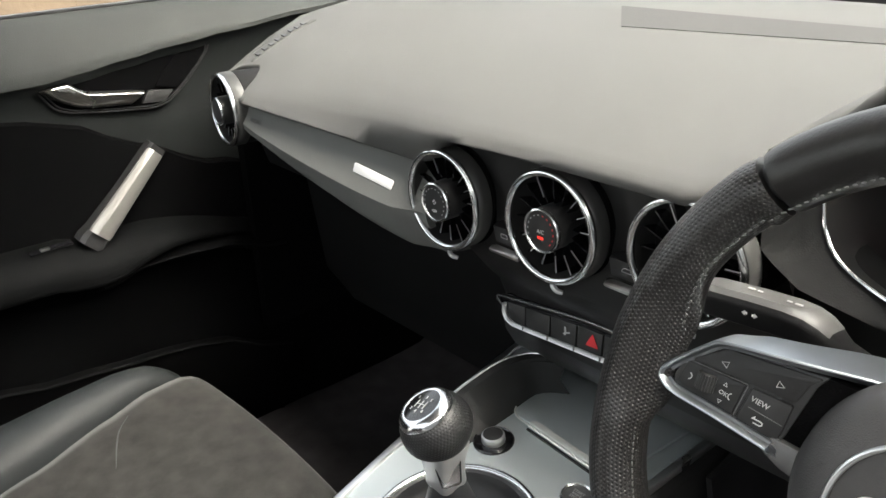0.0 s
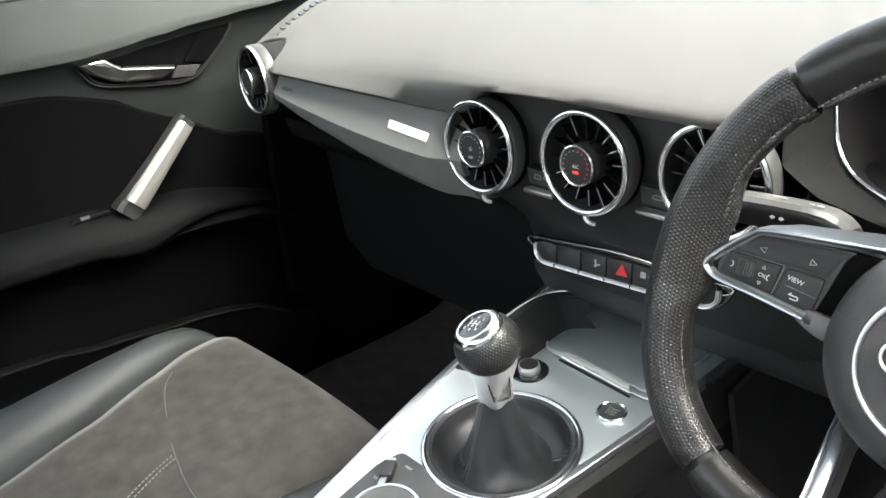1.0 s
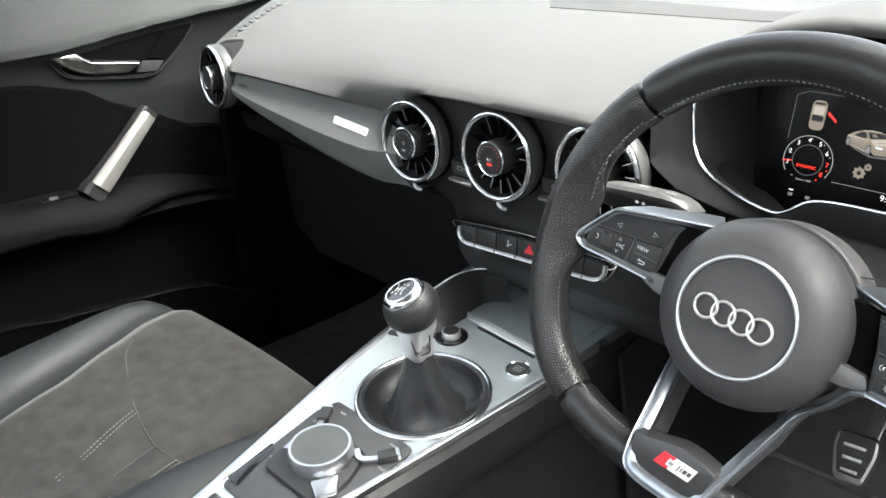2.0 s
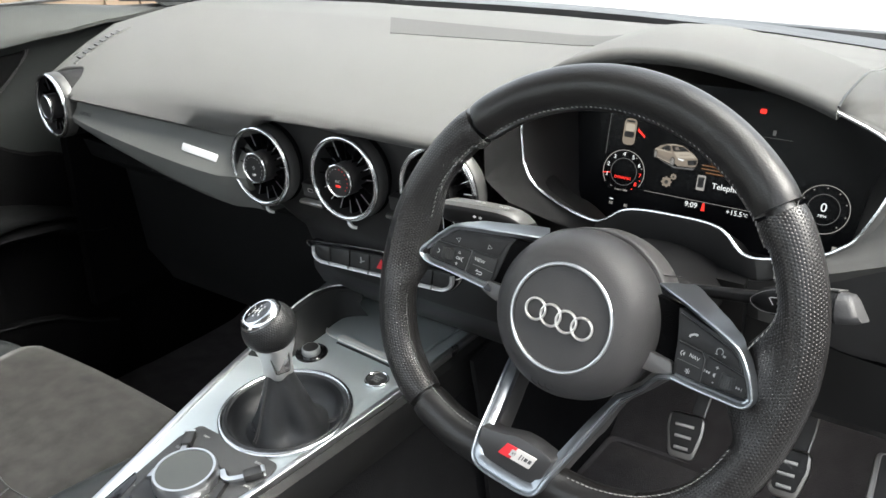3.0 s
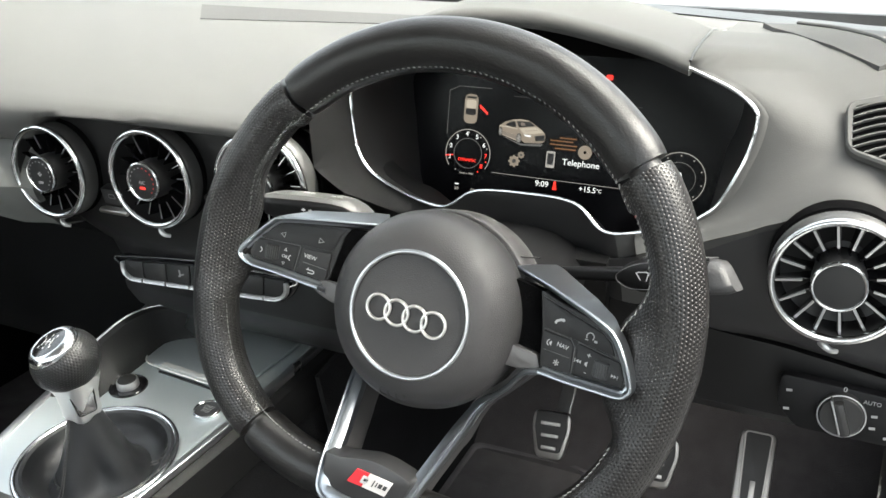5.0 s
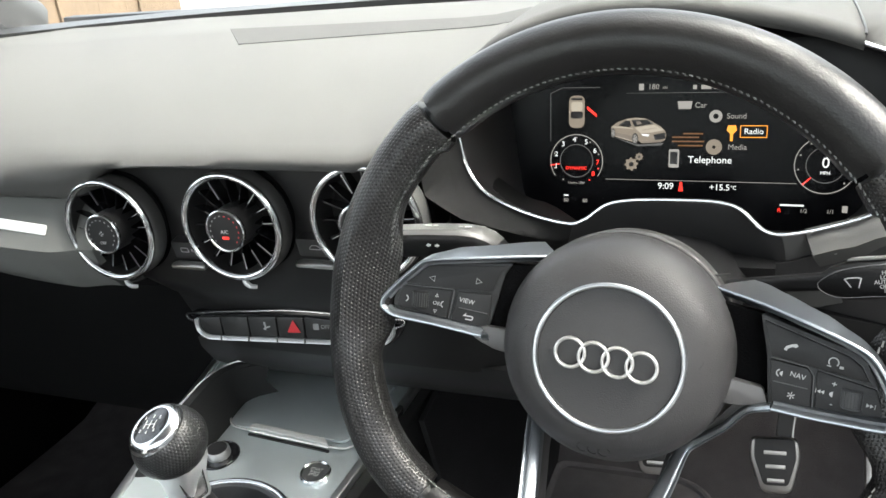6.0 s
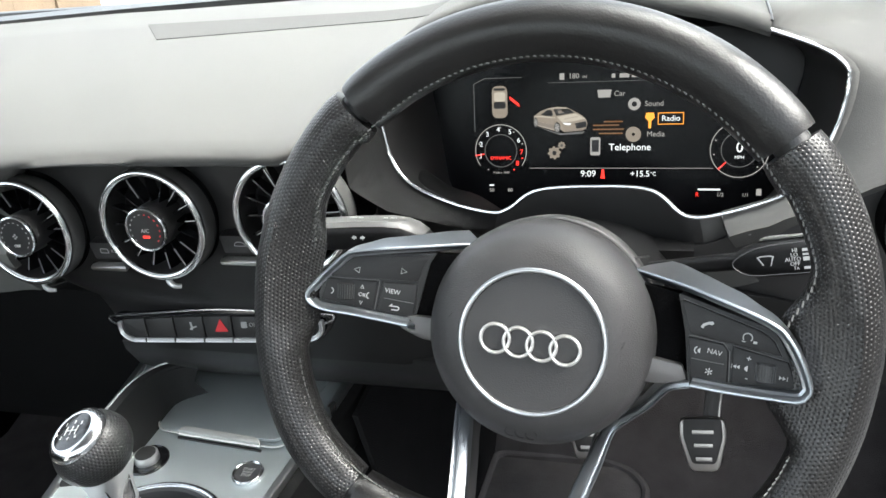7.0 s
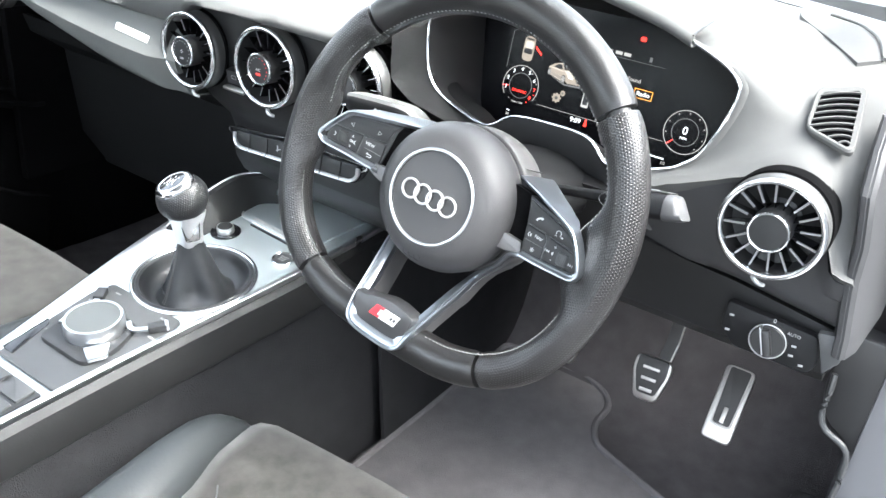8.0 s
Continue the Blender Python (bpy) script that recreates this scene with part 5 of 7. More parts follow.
symbol(BR, 0.0926, 0.0082, [(-0.0008, -0.0006), (-0.0008, 0.0006), (0.0008, 0.0018), (0.0008, -0.0018)])
symbol(BR, 0.1186, 0.0036, [(-0.0010, -0.0007), (-0.0010, 0.0007), (0.0009, 0.0020), (0.0009, -0.0020)])
for x, turn in ((0.1130, 180), (0.1380, 0)):
    for dx in (-0.0014, 0.0004):
        symbol(BR, x + (dx if turn == 0 else -dx), 0.0036 if turn else 0.0024, [(-0.0009, -0.0013), (0.0010, 0), (-0.0009, 0.0013)], False, turn)
    symbol(BR, x + (0.0020 if turn == 0 else -0.0020), 0.0036 if turn else 0.0024, [(-0.0002, -0.0014), (0.0002, -0.0014), (0.0002, 0.0014), (-0.0002, 0.0014)])

# lower forked spoke with its badge; its frame runs on along the hub to the side spokes
ARM_R = [(0.0245, -0.1375, 0.0175), (0.0312, -0.122, 0.0130), (0.0382, -0.098, -0.0043), (0.0449, -0.075, -0.021), (0.0502, -0.0570, -0.034), (0.0580, -0.0475, -0.031), (0.0686, -0.0352, -0.024), (0.0740, -0.0265, -0.0200), (0.0800, -0.0180, -0.0145), (0.0904, -0.0125, -0.0085)]
ARM_L = [(-0.0265, -0.1365, 0.0175), (-0.0330, -0.122, 0.0130), (-0.0380, -0.098, -0.0043), (-0.0428, -0.075, -0.021), (-0.0465, -0.0570, -0.034), (-0.0500, -0.0500, -0.038), (-0.0570, -0.0380, -0.042), (-0.0630, -0.0260, -0.041), (-0.0660, -0.0170, -0.0340), (-0.0743, -0.0118, -0.0230), (-0.0819, -0.0090, -0.0120)]
low = smooth_line(ARM_L[::-1] + [(0.0, -0.1395, 0.018)] + ARM_R, 150)


def fork_front(t):
    k = step(0.10, 0.24, min(t, 1 - t))
    out = [(-0.0068, -0.0085), (-0.0066, -0.0020), (-0.0052, -0.0006), (-0.0006, 0.0008), (0.0002, -0.0002), (0.0010, -0.0002), (0.0014, 0.0022), (0.0024, 0.0028), (0.0033, 0.0020), (0.0037, -0.0085)]
    return [(a * (0.35 + 0.65 * k), b * (0.5 + 0.5 * k)) for a, b in out]


part("lower_spoke_frame", sweep(low, fork_front, up=(0, 0, 1)), SPOKE, wheel, "satin aluminium forked spoke", True, sharp=30)
part("lower_spoke", sweep(low, lambda t: [(a, b) for a, b in ((-0.0060, -0.0080), (0.0034, -0.0080), (0.0030, -0.036), (-0.0030, -0.040), (-0.0060, -0.030))], up=(0, 0, 1)), FORK, wheel, "grey body of the fork", True)
part("badge_field", prism(rounded([(-0.0310, -0.1345), (0.0265, -0.1345), (0.0330, -0.1070), (0.0270, -0.1045), (0.0120, -0.1020), (0.0, -0.1020), (-0.0230, -0.1085), (-0.0345, -0.1085)], 0.003), 0.020, pose(0, 0, 0.0150), 0.0012), BADGEFIELD, wheel, "dark grey field", True)
part("badge_red", prism([(-0.0125, -0.1216), (-0.0010, -0.1216), (0.0028, -0.1108), (-0.0070, -0.1108)], 0.0012, pose(0, 0, 0.0162)), REDPRINT, wheel, "red badge corner", True)
part("badge_silver", prism([(-0.0008, -0.1216), (0.0168, -0.1216), (0.0206, -0.1108), (0.0030, -0.1108)], 0.0012, pose(0, 0, 0.0162)), BADGE, wheel, "silver badge plate", True)
for x, w, h, mt in ((0.0002, 0.0044, 0.0058, WHITEPRINT), (0.0012, 0.0030, 0.0020, DARK), (0.0072, 0.0008, 0.0052, DARK), (0.0096, 0.0008, 0.0036, DARK), (0.0124, 0.0028, 0.0032, DARK), (0.0160, 0.0026, 0.0032, DARK)):
    part("badge_bar", prism([(x - w / 2 - h * 0.16, -0.1160 - h / 2), (x + w / 2 - h * 0.16, -0.1160 - h / 2), (x + w / 2 + h * 0.16, -0.1160 + h / 2), (x - w / 2 + h * 0.16, -0.1160 + h / 2)], 0.0003, pose(0, 0, 0.0166)), mt, wheel, "", True)

# ---- stalks and column shroud ----
shroud = thing("column_shroud", "dark plastic steering column shroud", "column shroud", (0.355, 0.0, 0.55))
part("shroud_body", sweep([(0.352, -0.065, 0.580), (0.355, -0.02, 0.576), (0.358, 0.03, 0.570), (0.36, 0.075, 0.563)], lambda t: circle(0.060 + 0.004 * t, 24, 0.036), up=(0, 0, 1)), STALKBLACK, shroud, "black grained shroud")


def stalk(name, a, b, label, tall, marks, begin=0.36):
    s = thing(name, label, "stalk", a)
    a, b = Vector(a), Vector(b)
    d = (b - a).normalized()
    p = [a.lerp(b, t) for t in (0, begin - 0.04, begin, begin + 0.08, begin + 0.2, 0.90, 0.905, 0.97, 1.0)]
    sizes = [(0.006, 0.005), (0.007, 0.006), (0.0085, tall * 0.75), (0.012, tall), (0.0130, tall), (0.0130, tall), (0.0130, tall * 1.0), (0.0115, tall * 0.92), (0.0085, tall * 0.74)]
    u = Vector((0, 0.30, 0.95))
    u = (u - d * u.dot(d)).normalized()
    w = d.cross(u)
    if w.y > 0:
        w = -w
    out = rounded([(-1, -0.85), (0.75, -0.95), (1.0, -0.6), (1.0, 0.45), (0.55, 0.95), (-0.8, 1.0)], 0.32, 3)
    lean = (0, 0, 0, 0, 0, 0, 0.0, 0.003, 0.0045)
    rings = [[q + w * x * hw + u * y * hh - d * y * g for x, y in out] for q, (hw, hh), g in zip(p, sizes, lean)]
    part("lever", loft(rings[:6]), STALKBLACK, s, "dark plastic lever", sharp=50)
    part("end_cap", loft(rings[6:]), SURROUND, s, "grey end cap", sharp=60)
    part("lever_top", loft([[q + w * x * hw + u * (y * hh + k) for x, y, k in ((0.50, 0.955, 0.0004), (-0.75, 1.0, 0.0004), (-0.75, 1.0, 0.0012), (0.50, 0.955, 0.0012))] for q, (hw, hh) in zip(p[3:6], sizes[3:6])]), STALKTOP, s, "pale grey upper face")
    face = Matrix(((d.x, u.x, w.x, 0), (d.y, u.y, w.y, 0), (d.z, u.z, w.z, 0), (0, 0, 0, 1)))
    if d.x < 0:
        face = face @ Matrix.Rotation(math.pi, 4, "Z")
    flat_face = face @ Matrix.Rotation(-math.pi / 2, 4, "X")
    for k, size in marks:
        part("print_mark", box((size, 0.0032, 0.0006), Matrix.Translation(a.lerp(b, k) + u * (tall + 0.0014)) @ flat_face), GREYPRINT, s)
    return s, (lambda t: Matrix.Translation(a.lerp(b, t) + w * 0.0132) @ face)


ist = thing("indicator_stalk", "dark plastic indicator stalk with a pale top face and grey symbols", "stalk", (0.30, 0.02, 0.60))
IST = [(0.160, -0.0190, 0.6205, 0.35), (0.163, -0.0180, 0.6205, 0.80), (0.172, -0.0165, 0.6205, 0.97), (0.200, -0.0120, 0.6205, 1.0), (0.222, -0.0085, 0.6198, 1.0), (0.234, -0.0065, 0.6180, 0.98), (0.242, -0.0040, 0.6140, 0.93), (0.248, 0.0000, 0.6080, 0.82), (0.253, 0.0060, 0.6000, 0.66), (0.262, 0.0160, 0.5920, 0.5), (0.285, 0.0280, 0.5900, 0.45)]
SEC = rounded([(-0.0120, -0.0125), (0.0120, -0.0130), (0.0135, 0.0050), (-0.0090, 0.0086), (-0.0138, 0.0030)], 0.0030, 3)
part("lever", loft([[(x, y + a * f, z + b * f) for a, b in SEC] for x, y, z, f in IST]), STALKBLACK, ist, "dark plastic lever", sharp=60)
part("lever_top", loft([[(x, y + a * f, z + b * f) for a, b in ((-0.0118, 0.0060), (-0.0085, 0.0091), (0.0122, 0.0059), (0.0118, 0.0045), (-0.0085, 0.0076))] for x, y, z, f in IST[1:8]]), STALKTOP, ist, "pale grey upper face", sharp=50)
for k, turn in ((0.2005, 90), (0.2075, -90)):
    part("arrow_symbol", prism([(-0.0016, -0.0004), (-0.0008, -0.0004), (-0.0008, -0.0018), (0.0008, -0.0018), (0.0008, -0.0004), (0.0018, -0.0004), (0, 0.0018)], 0.0003, pose(k, -0.0256, 0.6190, 82, 0, 9) @ pose(0, 0, 0, 0, 0, turn)), WHITEPRINT, ist)
for x, w in ((0.1960, 0.0045), (0.2020, 0.0030), (0.2215, 0.0030), (0.2275, 0.0045)):
    part("print_mark", box((w, 0.0022, 0.0005), pose(x, -0.0110, 0.6291, -9, 2, 8)), WHITEPRINT, ist)
wst, on_face = stalk("wiper_stalk", (0.410, 0.000, 0.590), (0.542, -0.0335, 0.6235), "dark plastic wiper stalk with white wiper symbols", 0.0125, ((0.62, 0.012), (0.77, 0.008)), 0.47)
for words_, x, z in (("HI", 0.0120, 0.0046), ("LO", 0.0115, 0.0018), ("AUTO", 0.0105, -0.0010), ("OFF", 0.0115, -0.0038), ("1x", 0.0120, -0.0064)):
    text(words_, 0.0034, on_face(0.62) @ pose(x, z, 0.0002), WHITEPRINT, wst, local=False)
for z, h in ((0.0046, 0.0018), (0.0018, 0.0012), (-0.0010, 0.0024), (-0.0066, 0.0016)):
    part("print_mark", box((0.004, h, 0.0004), on_face(0.62) @ pose(0.0185, z, 0.0002)), WHITEPRINT, wst)
part("face_edge", sweep(smooth_line([on_face(0.60) @ Vector((x, y, 0.0)) for x, y in ((0.029, -0.0098), (0.008, -0.0096), (-0.014, -0.0088), (-0.024, -0.0010), (-0.014, 0.0060), (-0.003, 0.0086), (0.012, 0.0096), (0.029, 0.0098))], 40), circle(0.0003, 6), up=(0, -1, 0)), KEYLINE, wst, "fine line round the symbols")
part("wiper_symbol", prism([(-0.0052, 0.0026), (-0.0030, 0.0034), (0.0030, 0.0034), (0.0052, 0.0026), (0.0030, -0.0034), (0.0026, -0.0034), (0.0042, 0.0022), (0.0024, 0.0027), (-0.0024, 0.0027), (-0.0042, 0.0022), (-0.0012, -0.0026), (-0.0018, -0.0028)], 0.0003, on_face(0.60) @ pose(-0.003, -0.0006, 0.0003)), WHITEPRINT, wst)


# ---- centre console ----
CK = 0.10


def cz(y, lift=0.0):
    return 0.375 + CK * y + lift


CM = Matrix.Translation((0, 0, 0.375)) @ Matrix.Rotation(math.atan(CK), 4, "X")
EDGE = [(-0.42, 0.043), (-0.36, 0.052), (-0.24, 0.080), (-0.12, 0.109), (0.0, 0.130), (0.16, 0.150)]
EDGE_RIGHT = [(-0.42, 0.044), (-0.36, 0.050), (-0.24, 0.063), (-0.12, 0.079), (0.0, 0.093), (0.16, 0.104)]
console = thing("centre_console", "centre console with brushed aluminium plate and dark leather flanks", "console", (0, -0.1, 0.06))
sides = {-1: [(p.x, p.y) for p in smooth_line([(x, y, 0) for y, x in EDGE], 32)], 1: [(p.x, p.y) for p in smooth_line([(x, y, 0) for y, x in EDGE_RIGHT], 32)]}
plate = sides[1] + [(-x, y) for x, y in reversed(sides[-1])]

GEAR = (0.004, -0.107)


def holed(outline, hole, depth, m):
    """A plate with one round opening in it."""
    bm = bmesh.new()
    for pts in (outline, hole):
        vs = [bm.verts.new((x, y, 0)) for x, y in pts]
        for i, v in enumerate(vs):
            bm.edges.new((v, vs[(i + 1) % len(vs)]))
    bmesh.ops.triangle_fill(bm, use_beauty=True, edges=bm.edges[:])
    down = bmesh.ops.extrude_face_region(bm, geom=bm.faces[:])
    for v in down["geom"]:
        if isinstance(v, bmesh.types.BMVert):
            v.co.z = -depth
    bm.transform(m)
    return bm


part("plate", holed([(x * 0.97, y) for x, y in plate], [(GEAR[0] + x, GEAR[1] + y) for x, y in circle(0.0725, 72)], 0.006, CM), ALU, console, "brushed aluminium top plate")
for sx in (-1, 1):
    flat = sides[sx]
    rail = smooth_line([CM @ Vector((sx * x, y, 0.001)) for x, y in flat], 40)
    part("rail", sweep(rail, rounded([(-0.004, -0.006), (0.004, -0.006), (0.004, 0.003), (-0.004, 0.003)], 0.002, 3)), SATIN, console, "bright metal edge rail")
    rows = []
    for x, y in flat:
        z = cz(y)
        rows.append([(sx * (x + 0.001), y, z - 0.004), (sx * (x + 0.010), y, z - 0.012), (sx * (x + 0.014), y, z - 0.03), (sx * (x + 0.012), y, z - 0.058), (sx * (x + 0.006), y, z - 0.064)])
    part("flank", sheet(rows, 0.004, (-sx, 0, 0)), FLANK, console, "dark padded flank")
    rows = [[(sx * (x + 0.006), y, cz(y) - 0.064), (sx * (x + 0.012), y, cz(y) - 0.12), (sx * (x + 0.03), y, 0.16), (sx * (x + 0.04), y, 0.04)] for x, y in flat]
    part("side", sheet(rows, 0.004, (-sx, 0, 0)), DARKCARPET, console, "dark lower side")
# raised shoulder beside the lid on the passenger side
RIDGE = smooth_line([(-0.118, -0.050, 0.371), (-0.105, -0.020, 0.399), (-0.093, 0.010, 0.419), (-0.083, 0.040, 0.431), (-0.070, 0.068, 0.433), (-0.045, 0.085, 0.432)], 24)
rows = []
for p in RIDGE:
    rows.append([(p.x - 0.040, p.y + 0.004, p.z - 0.10), (p.x - 0.018, p.y + 0.002, p.z - 0.030), (p.x - 0.007, p.y, p.z - 0.006), (p.x - 0.001, p.y, p.z), (p.x + 0.006, p.y, p.z - 0.002), (p.x + 0.5 * (-0.066 - p.x) + 0.004, p.y + 0.004, 0.45 * p.z + 0.55 * cz(p.y) - 0.002), (max(p.x + 0.008, -0.066), p.y + 0.008, cz(p.y) + 0.001)])
part("shoulder", sheet(rows, 0.004), FLANK, console, "dark raised shoulder")
part("shoulder_edge", sweep([p + Vector((-0.003, 0, -0.0005)) for p in RIDGE], circle(0.0016, 6)), SATIN, console, "bright edge of the shoulder")
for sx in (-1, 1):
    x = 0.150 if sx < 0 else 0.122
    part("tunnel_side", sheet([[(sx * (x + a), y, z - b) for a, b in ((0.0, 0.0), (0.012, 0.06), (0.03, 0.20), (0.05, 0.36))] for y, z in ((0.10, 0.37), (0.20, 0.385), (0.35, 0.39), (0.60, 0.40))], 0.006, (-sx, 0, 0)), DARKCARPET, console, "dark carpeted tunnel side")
part("lid", prism(rounded([(-0.066, 0.034), (0.068, 0.034), (0.085, 0.145), (-0.072, 0.145)], 0.008), 0.003, CM @ pose(0, 0, 0.004), 0.001), ALU, console, "aluminium storage lid")
for line in ([(-0.0745, 0.140), (-0.0735, 0.100), (-0.0715, 0.065), (-0.0690, 0.045), (-0.0605, 0.0340), (-0.050, 0.0312), (-0.038, 0.0305)], [(0.055, 0.0245), (0.066, 0.0246), (0.0735, 0.0262), (0.0800, 0.034), (0.083, 0.046)]):
    part("lid_edge", sweep([CM @ Vector((p.x, p.y, 0.0042)) for p in smooth_line([(x, y, 0) for x, y in line], 16)], circle(0.0011, 6)), GRIPSTRIP, console, "bright lid edge")
part("lid_grip", prism(rounded([(-0.0370, 0.0290), (0.0545, 0.0228), (0.0520, 0.0275), (0.0465, 0.0300), (-0.0270, 0.0350), (-0.0330, 0.0345)], 0.0015), 0.004, CM @ pose(0, 0.0005, 0.0042, 10, 0, 0), 0.0012), GRIPSTRIP, console, "pale metal pull strip")
for line in ([(-0.0365, 0.0287), (0.0080, 0.0256), (0.0545, 0.0226)], [(-0.0290, 0.0352), (0.0080, 0.0328), (0.0470, 0.0302)]):
    part("grip_edge", sweep([CM @ Vector((x, y, 0.0048)) for x, y in line], circle(0.0009, 6)), PLATE, console, "bright edge of the pull strip")
part("lid_slot", box((0.094, 0.0022, 0.002), CM @ pose(0.0088, 0.0242, 0.0006, 0, 0, -4)), BLACK, console, "dark slot")
# black rear control field
part("control_field", prism(rounded([(-0.060, -0.175), (0.060, -0.175), (0.066, -0.20), (0.050, -0.33), (-0.050, -0.33), (-0.066, -0.20)], 0.006), 0.004, CM @ pose(0, 0, 0.0035), 0.001), DARK, console, "dark control field")
part("rear_pocket", prism(rounded([(-0.046, -0.34), (0.046, -0.34), (0.040, -0.395), (-0.040, -0.395)], 0.004), 0.004, CM @ pose(0, 0, 0.0035), 0.001), BLACK, console, "dark rear field")
for x, y in ((-0.022, -0.352), (0.020, -0.352), (-0.022, -0.378), (0.020, -0.378)):
    part("rear_key", prism(rounded([(x - 0.018, y - 0.011), (x + 0.018, y - 0.011), (x + 0.018, y + 0.011), (x - 0.018, y + 0.011)], 0.002), 0.004, CM @ pose(0, 0, 0.006), 0.001), DARK, console, "dark flat key")

part("rear_recess", prism(rounded([(-0.060, -0.262), (-0.053, -0.322), (-0.034, -0.322), (-0.050, -0.268)], 0.003), 0.003, CM @ pose(0, 0, 0.0045), 0.0005), GLOSS, console, "dark glossy recess")
rot = thing("rotary_controller", "round dark touch dial with bright metal rim", "controller", m=CM @ pose(0.004, -0.246, 0.0035))
part("skirt", prism(rounded([(-0.040, -0.045), (0.040, -0.045), (0.047, -0.01), (0.030, 0.034), (-0.030, 0.034), (-0.047, -0.01)], 0.012), 0.010, pose(0, 0, 0.006), 0.003), BLACK, rot, "black angular skirt", True)
part("dial_side", lathe([(0.0315, 0.004), (0.0325, 0.008), (0.0325, 0.019), (0.0310, 0.0225), (0.0285, 0.0225), (0.0285, 0.018)], 56), SATIN, rot, "satin metal rim", True)
part("dial_pad", lathe([(0.0001, 0.0216), (0.0284, 0.0216), (0.0288, 0.0205), (0.0288, 0.015)], 56), DIALPAD, rot, "grey touch pad", True)
for sx in (-1, 1):
    part("wing_strip", sweep(smooth_line([(sx * 0.020, 0.028, 0.008), (sx * 0.034, 0.022, 0.008), (sx * 0.046, 0.036, 0.006), (sx * 0.052, 0.046, 0.004)], 14), [(-0.003, -0.002), (0.003, -0.002), (0.003, 0.001), (-0.003, 0.001)]), SATIN, rot, "bright strip", True)
    part("toggle", box((0.012, 0.020, 0.008), pose(sx * 0.050, 0.043, 0.006, 0, 0, -sx * 35), 0.002), BLACK, rot, "black toggle key", True)
    part("toggle_tip", box((0.011, 0.004, 0.0085), pose(sx * 0.0555, 0.0515, 0.006, 0, 0, -sx * 35), 0.0015), SATIN, rot, "", True)
part("lower_strip", prism(rounded([(0.020, -0.030), (0.042, -0.040), (0.050, -0.022), (0.034, -0.006)], 0.003), 0.004, pose(0, 0, 0.0085), 0.001), SATIN, rot, "bright metal wedge", True)
part("lower_strip", prism(rounded([(-0.034, 0.002), (-0.044, -0.006), (-0.040, -0.020), (-0.030, -0.012)], 0.003), 0.004, pose(0, 0, 0.0085), 0.001), SATIN, rot, "bright metal wedge", True)
for t, x, y in (("RADIO", 0.040, 0.060), ("MEDIA", 0.055, 0.030), ("NAV", -0.042, 0.060), ("TEL", -0.056, 0.032), ("MENU", -0.043, -0.030)):
    text(t, 0.0042, pose(x, y, 0.0006), GREYPRINT, rot)

# start button and mode dial
sb = thing("start_button", "round metal engine start button", "button", m=CM @ pose(0.0572, -0.0090, 0))
part("button_ring", lathe([(0.0150, 0.0), (0.0150, 0.003), (0.0138, 0.0042), (0.0125, 0.003), (0.0125, 0.0)], 40), CHROME, sb, "chrome ring", True)
part("button_cap", lathe([(0.0001, 0.0022), (0.010, 0.0026), (0.0120, 0.0034), (0.0125, 0.0010)], 40), STALK, sb, "dark grey cap", True)
for t, y in (("START", 0.0035), ("ENGINE", 0.0), ("STOP", -0.0038)):
    text(t, 0.0042 if t != "ENGINE" else 0.0028, pose(0, y, 0.0032, 0, 0, 0), GREYPRINT, sb)
md = thing("volume_dial", "small ribbed metal dial in a black round recess", "dial", m=CM @ pose(-0.0510, -0.0060, 0))
part("recess", lathe([(0.0001, 0.0012), (0.0185, 0.0012), (0.0195, 0.0022), (0.0205, 0.0012), (0.0205, -0.001)], 40), GLOSS, md, "gloss black recess", True)
part("dial", lathe([(0.0115 + (0.0003 if k % 2 else 0), z) for k, z in enumerate((0.001, 0.002, 0.0078))] + [(0.0108, 0.0092), (0.0098, 0.0094)], 48), NECK, md, "ribbed metal dial", True)
part("dial_cap", lathe([(0.0001, 0.0098), (0.0096, 0.0098), (0.0100, 0.0088)], 40), BLACK, md, "dark cap", True)

# gear lever
gear = thing("gear_lever", "manual gear lever with leather ball knob and leather gaiter", "gear lever", m=CM @ pose(GEAR[0], GEAR[1], 0))
part("gaiter_ring", lathe([(0.0735 + 0.0035 * math.cos(a), 0.002 + 0.0035 * math.sin(a)) for a in np.linspace(0, 2 * math.pi, 12)[:-1]], 72, None, True), CHROME, gear, "bright gaiter ring", True)
BOWL = [(0.0712, 0.0030), (0.0690, 0.0050), (0.0662, 0.0046), (0.0640, 0.0010), (0.0600, -0.0080), (0.0520, -0.0150), (0.0400, -0.0180), (0.0100, -0.0180)]
part("gaiter_base", lathe([tuple(p.xy) for p in smooth_line([(r, z, 0) for r, z in BOWL], 22)], 72), BOOT, gear, "leather gaiter roll", True)
TOPC = Vector((0.0030, -0.0020, 0.064))
CONE = [(-0.017, 0.0470), (-0.013, 0.0425), (-0.006, 0.0375), (0.006, 0.0320), (0.020, 0.0270), (0.036, 0.0215), (0.050, 0.0172), (0.060, 0.0140), (0.064, 0.0125)]


def boot_point(z, r, a, grow=0.0):
    t = (z + 0.017) / 0.081
    fold = 1 + (0.19 * math.sin(3 * a + 0.9) + 0.11 * math.sin(5 * a + 1.6 + 1.5 * t)) * (1 - t) * min(1, t * 2.5 + 0.35)
    c = Vector((0.001, 0, 0)).lerp(TOPC, t)
    return Vector((c.x + (r * fold + grow) * math.cos(a), c.y + (r * fold + grow) * math.sin(a), z))


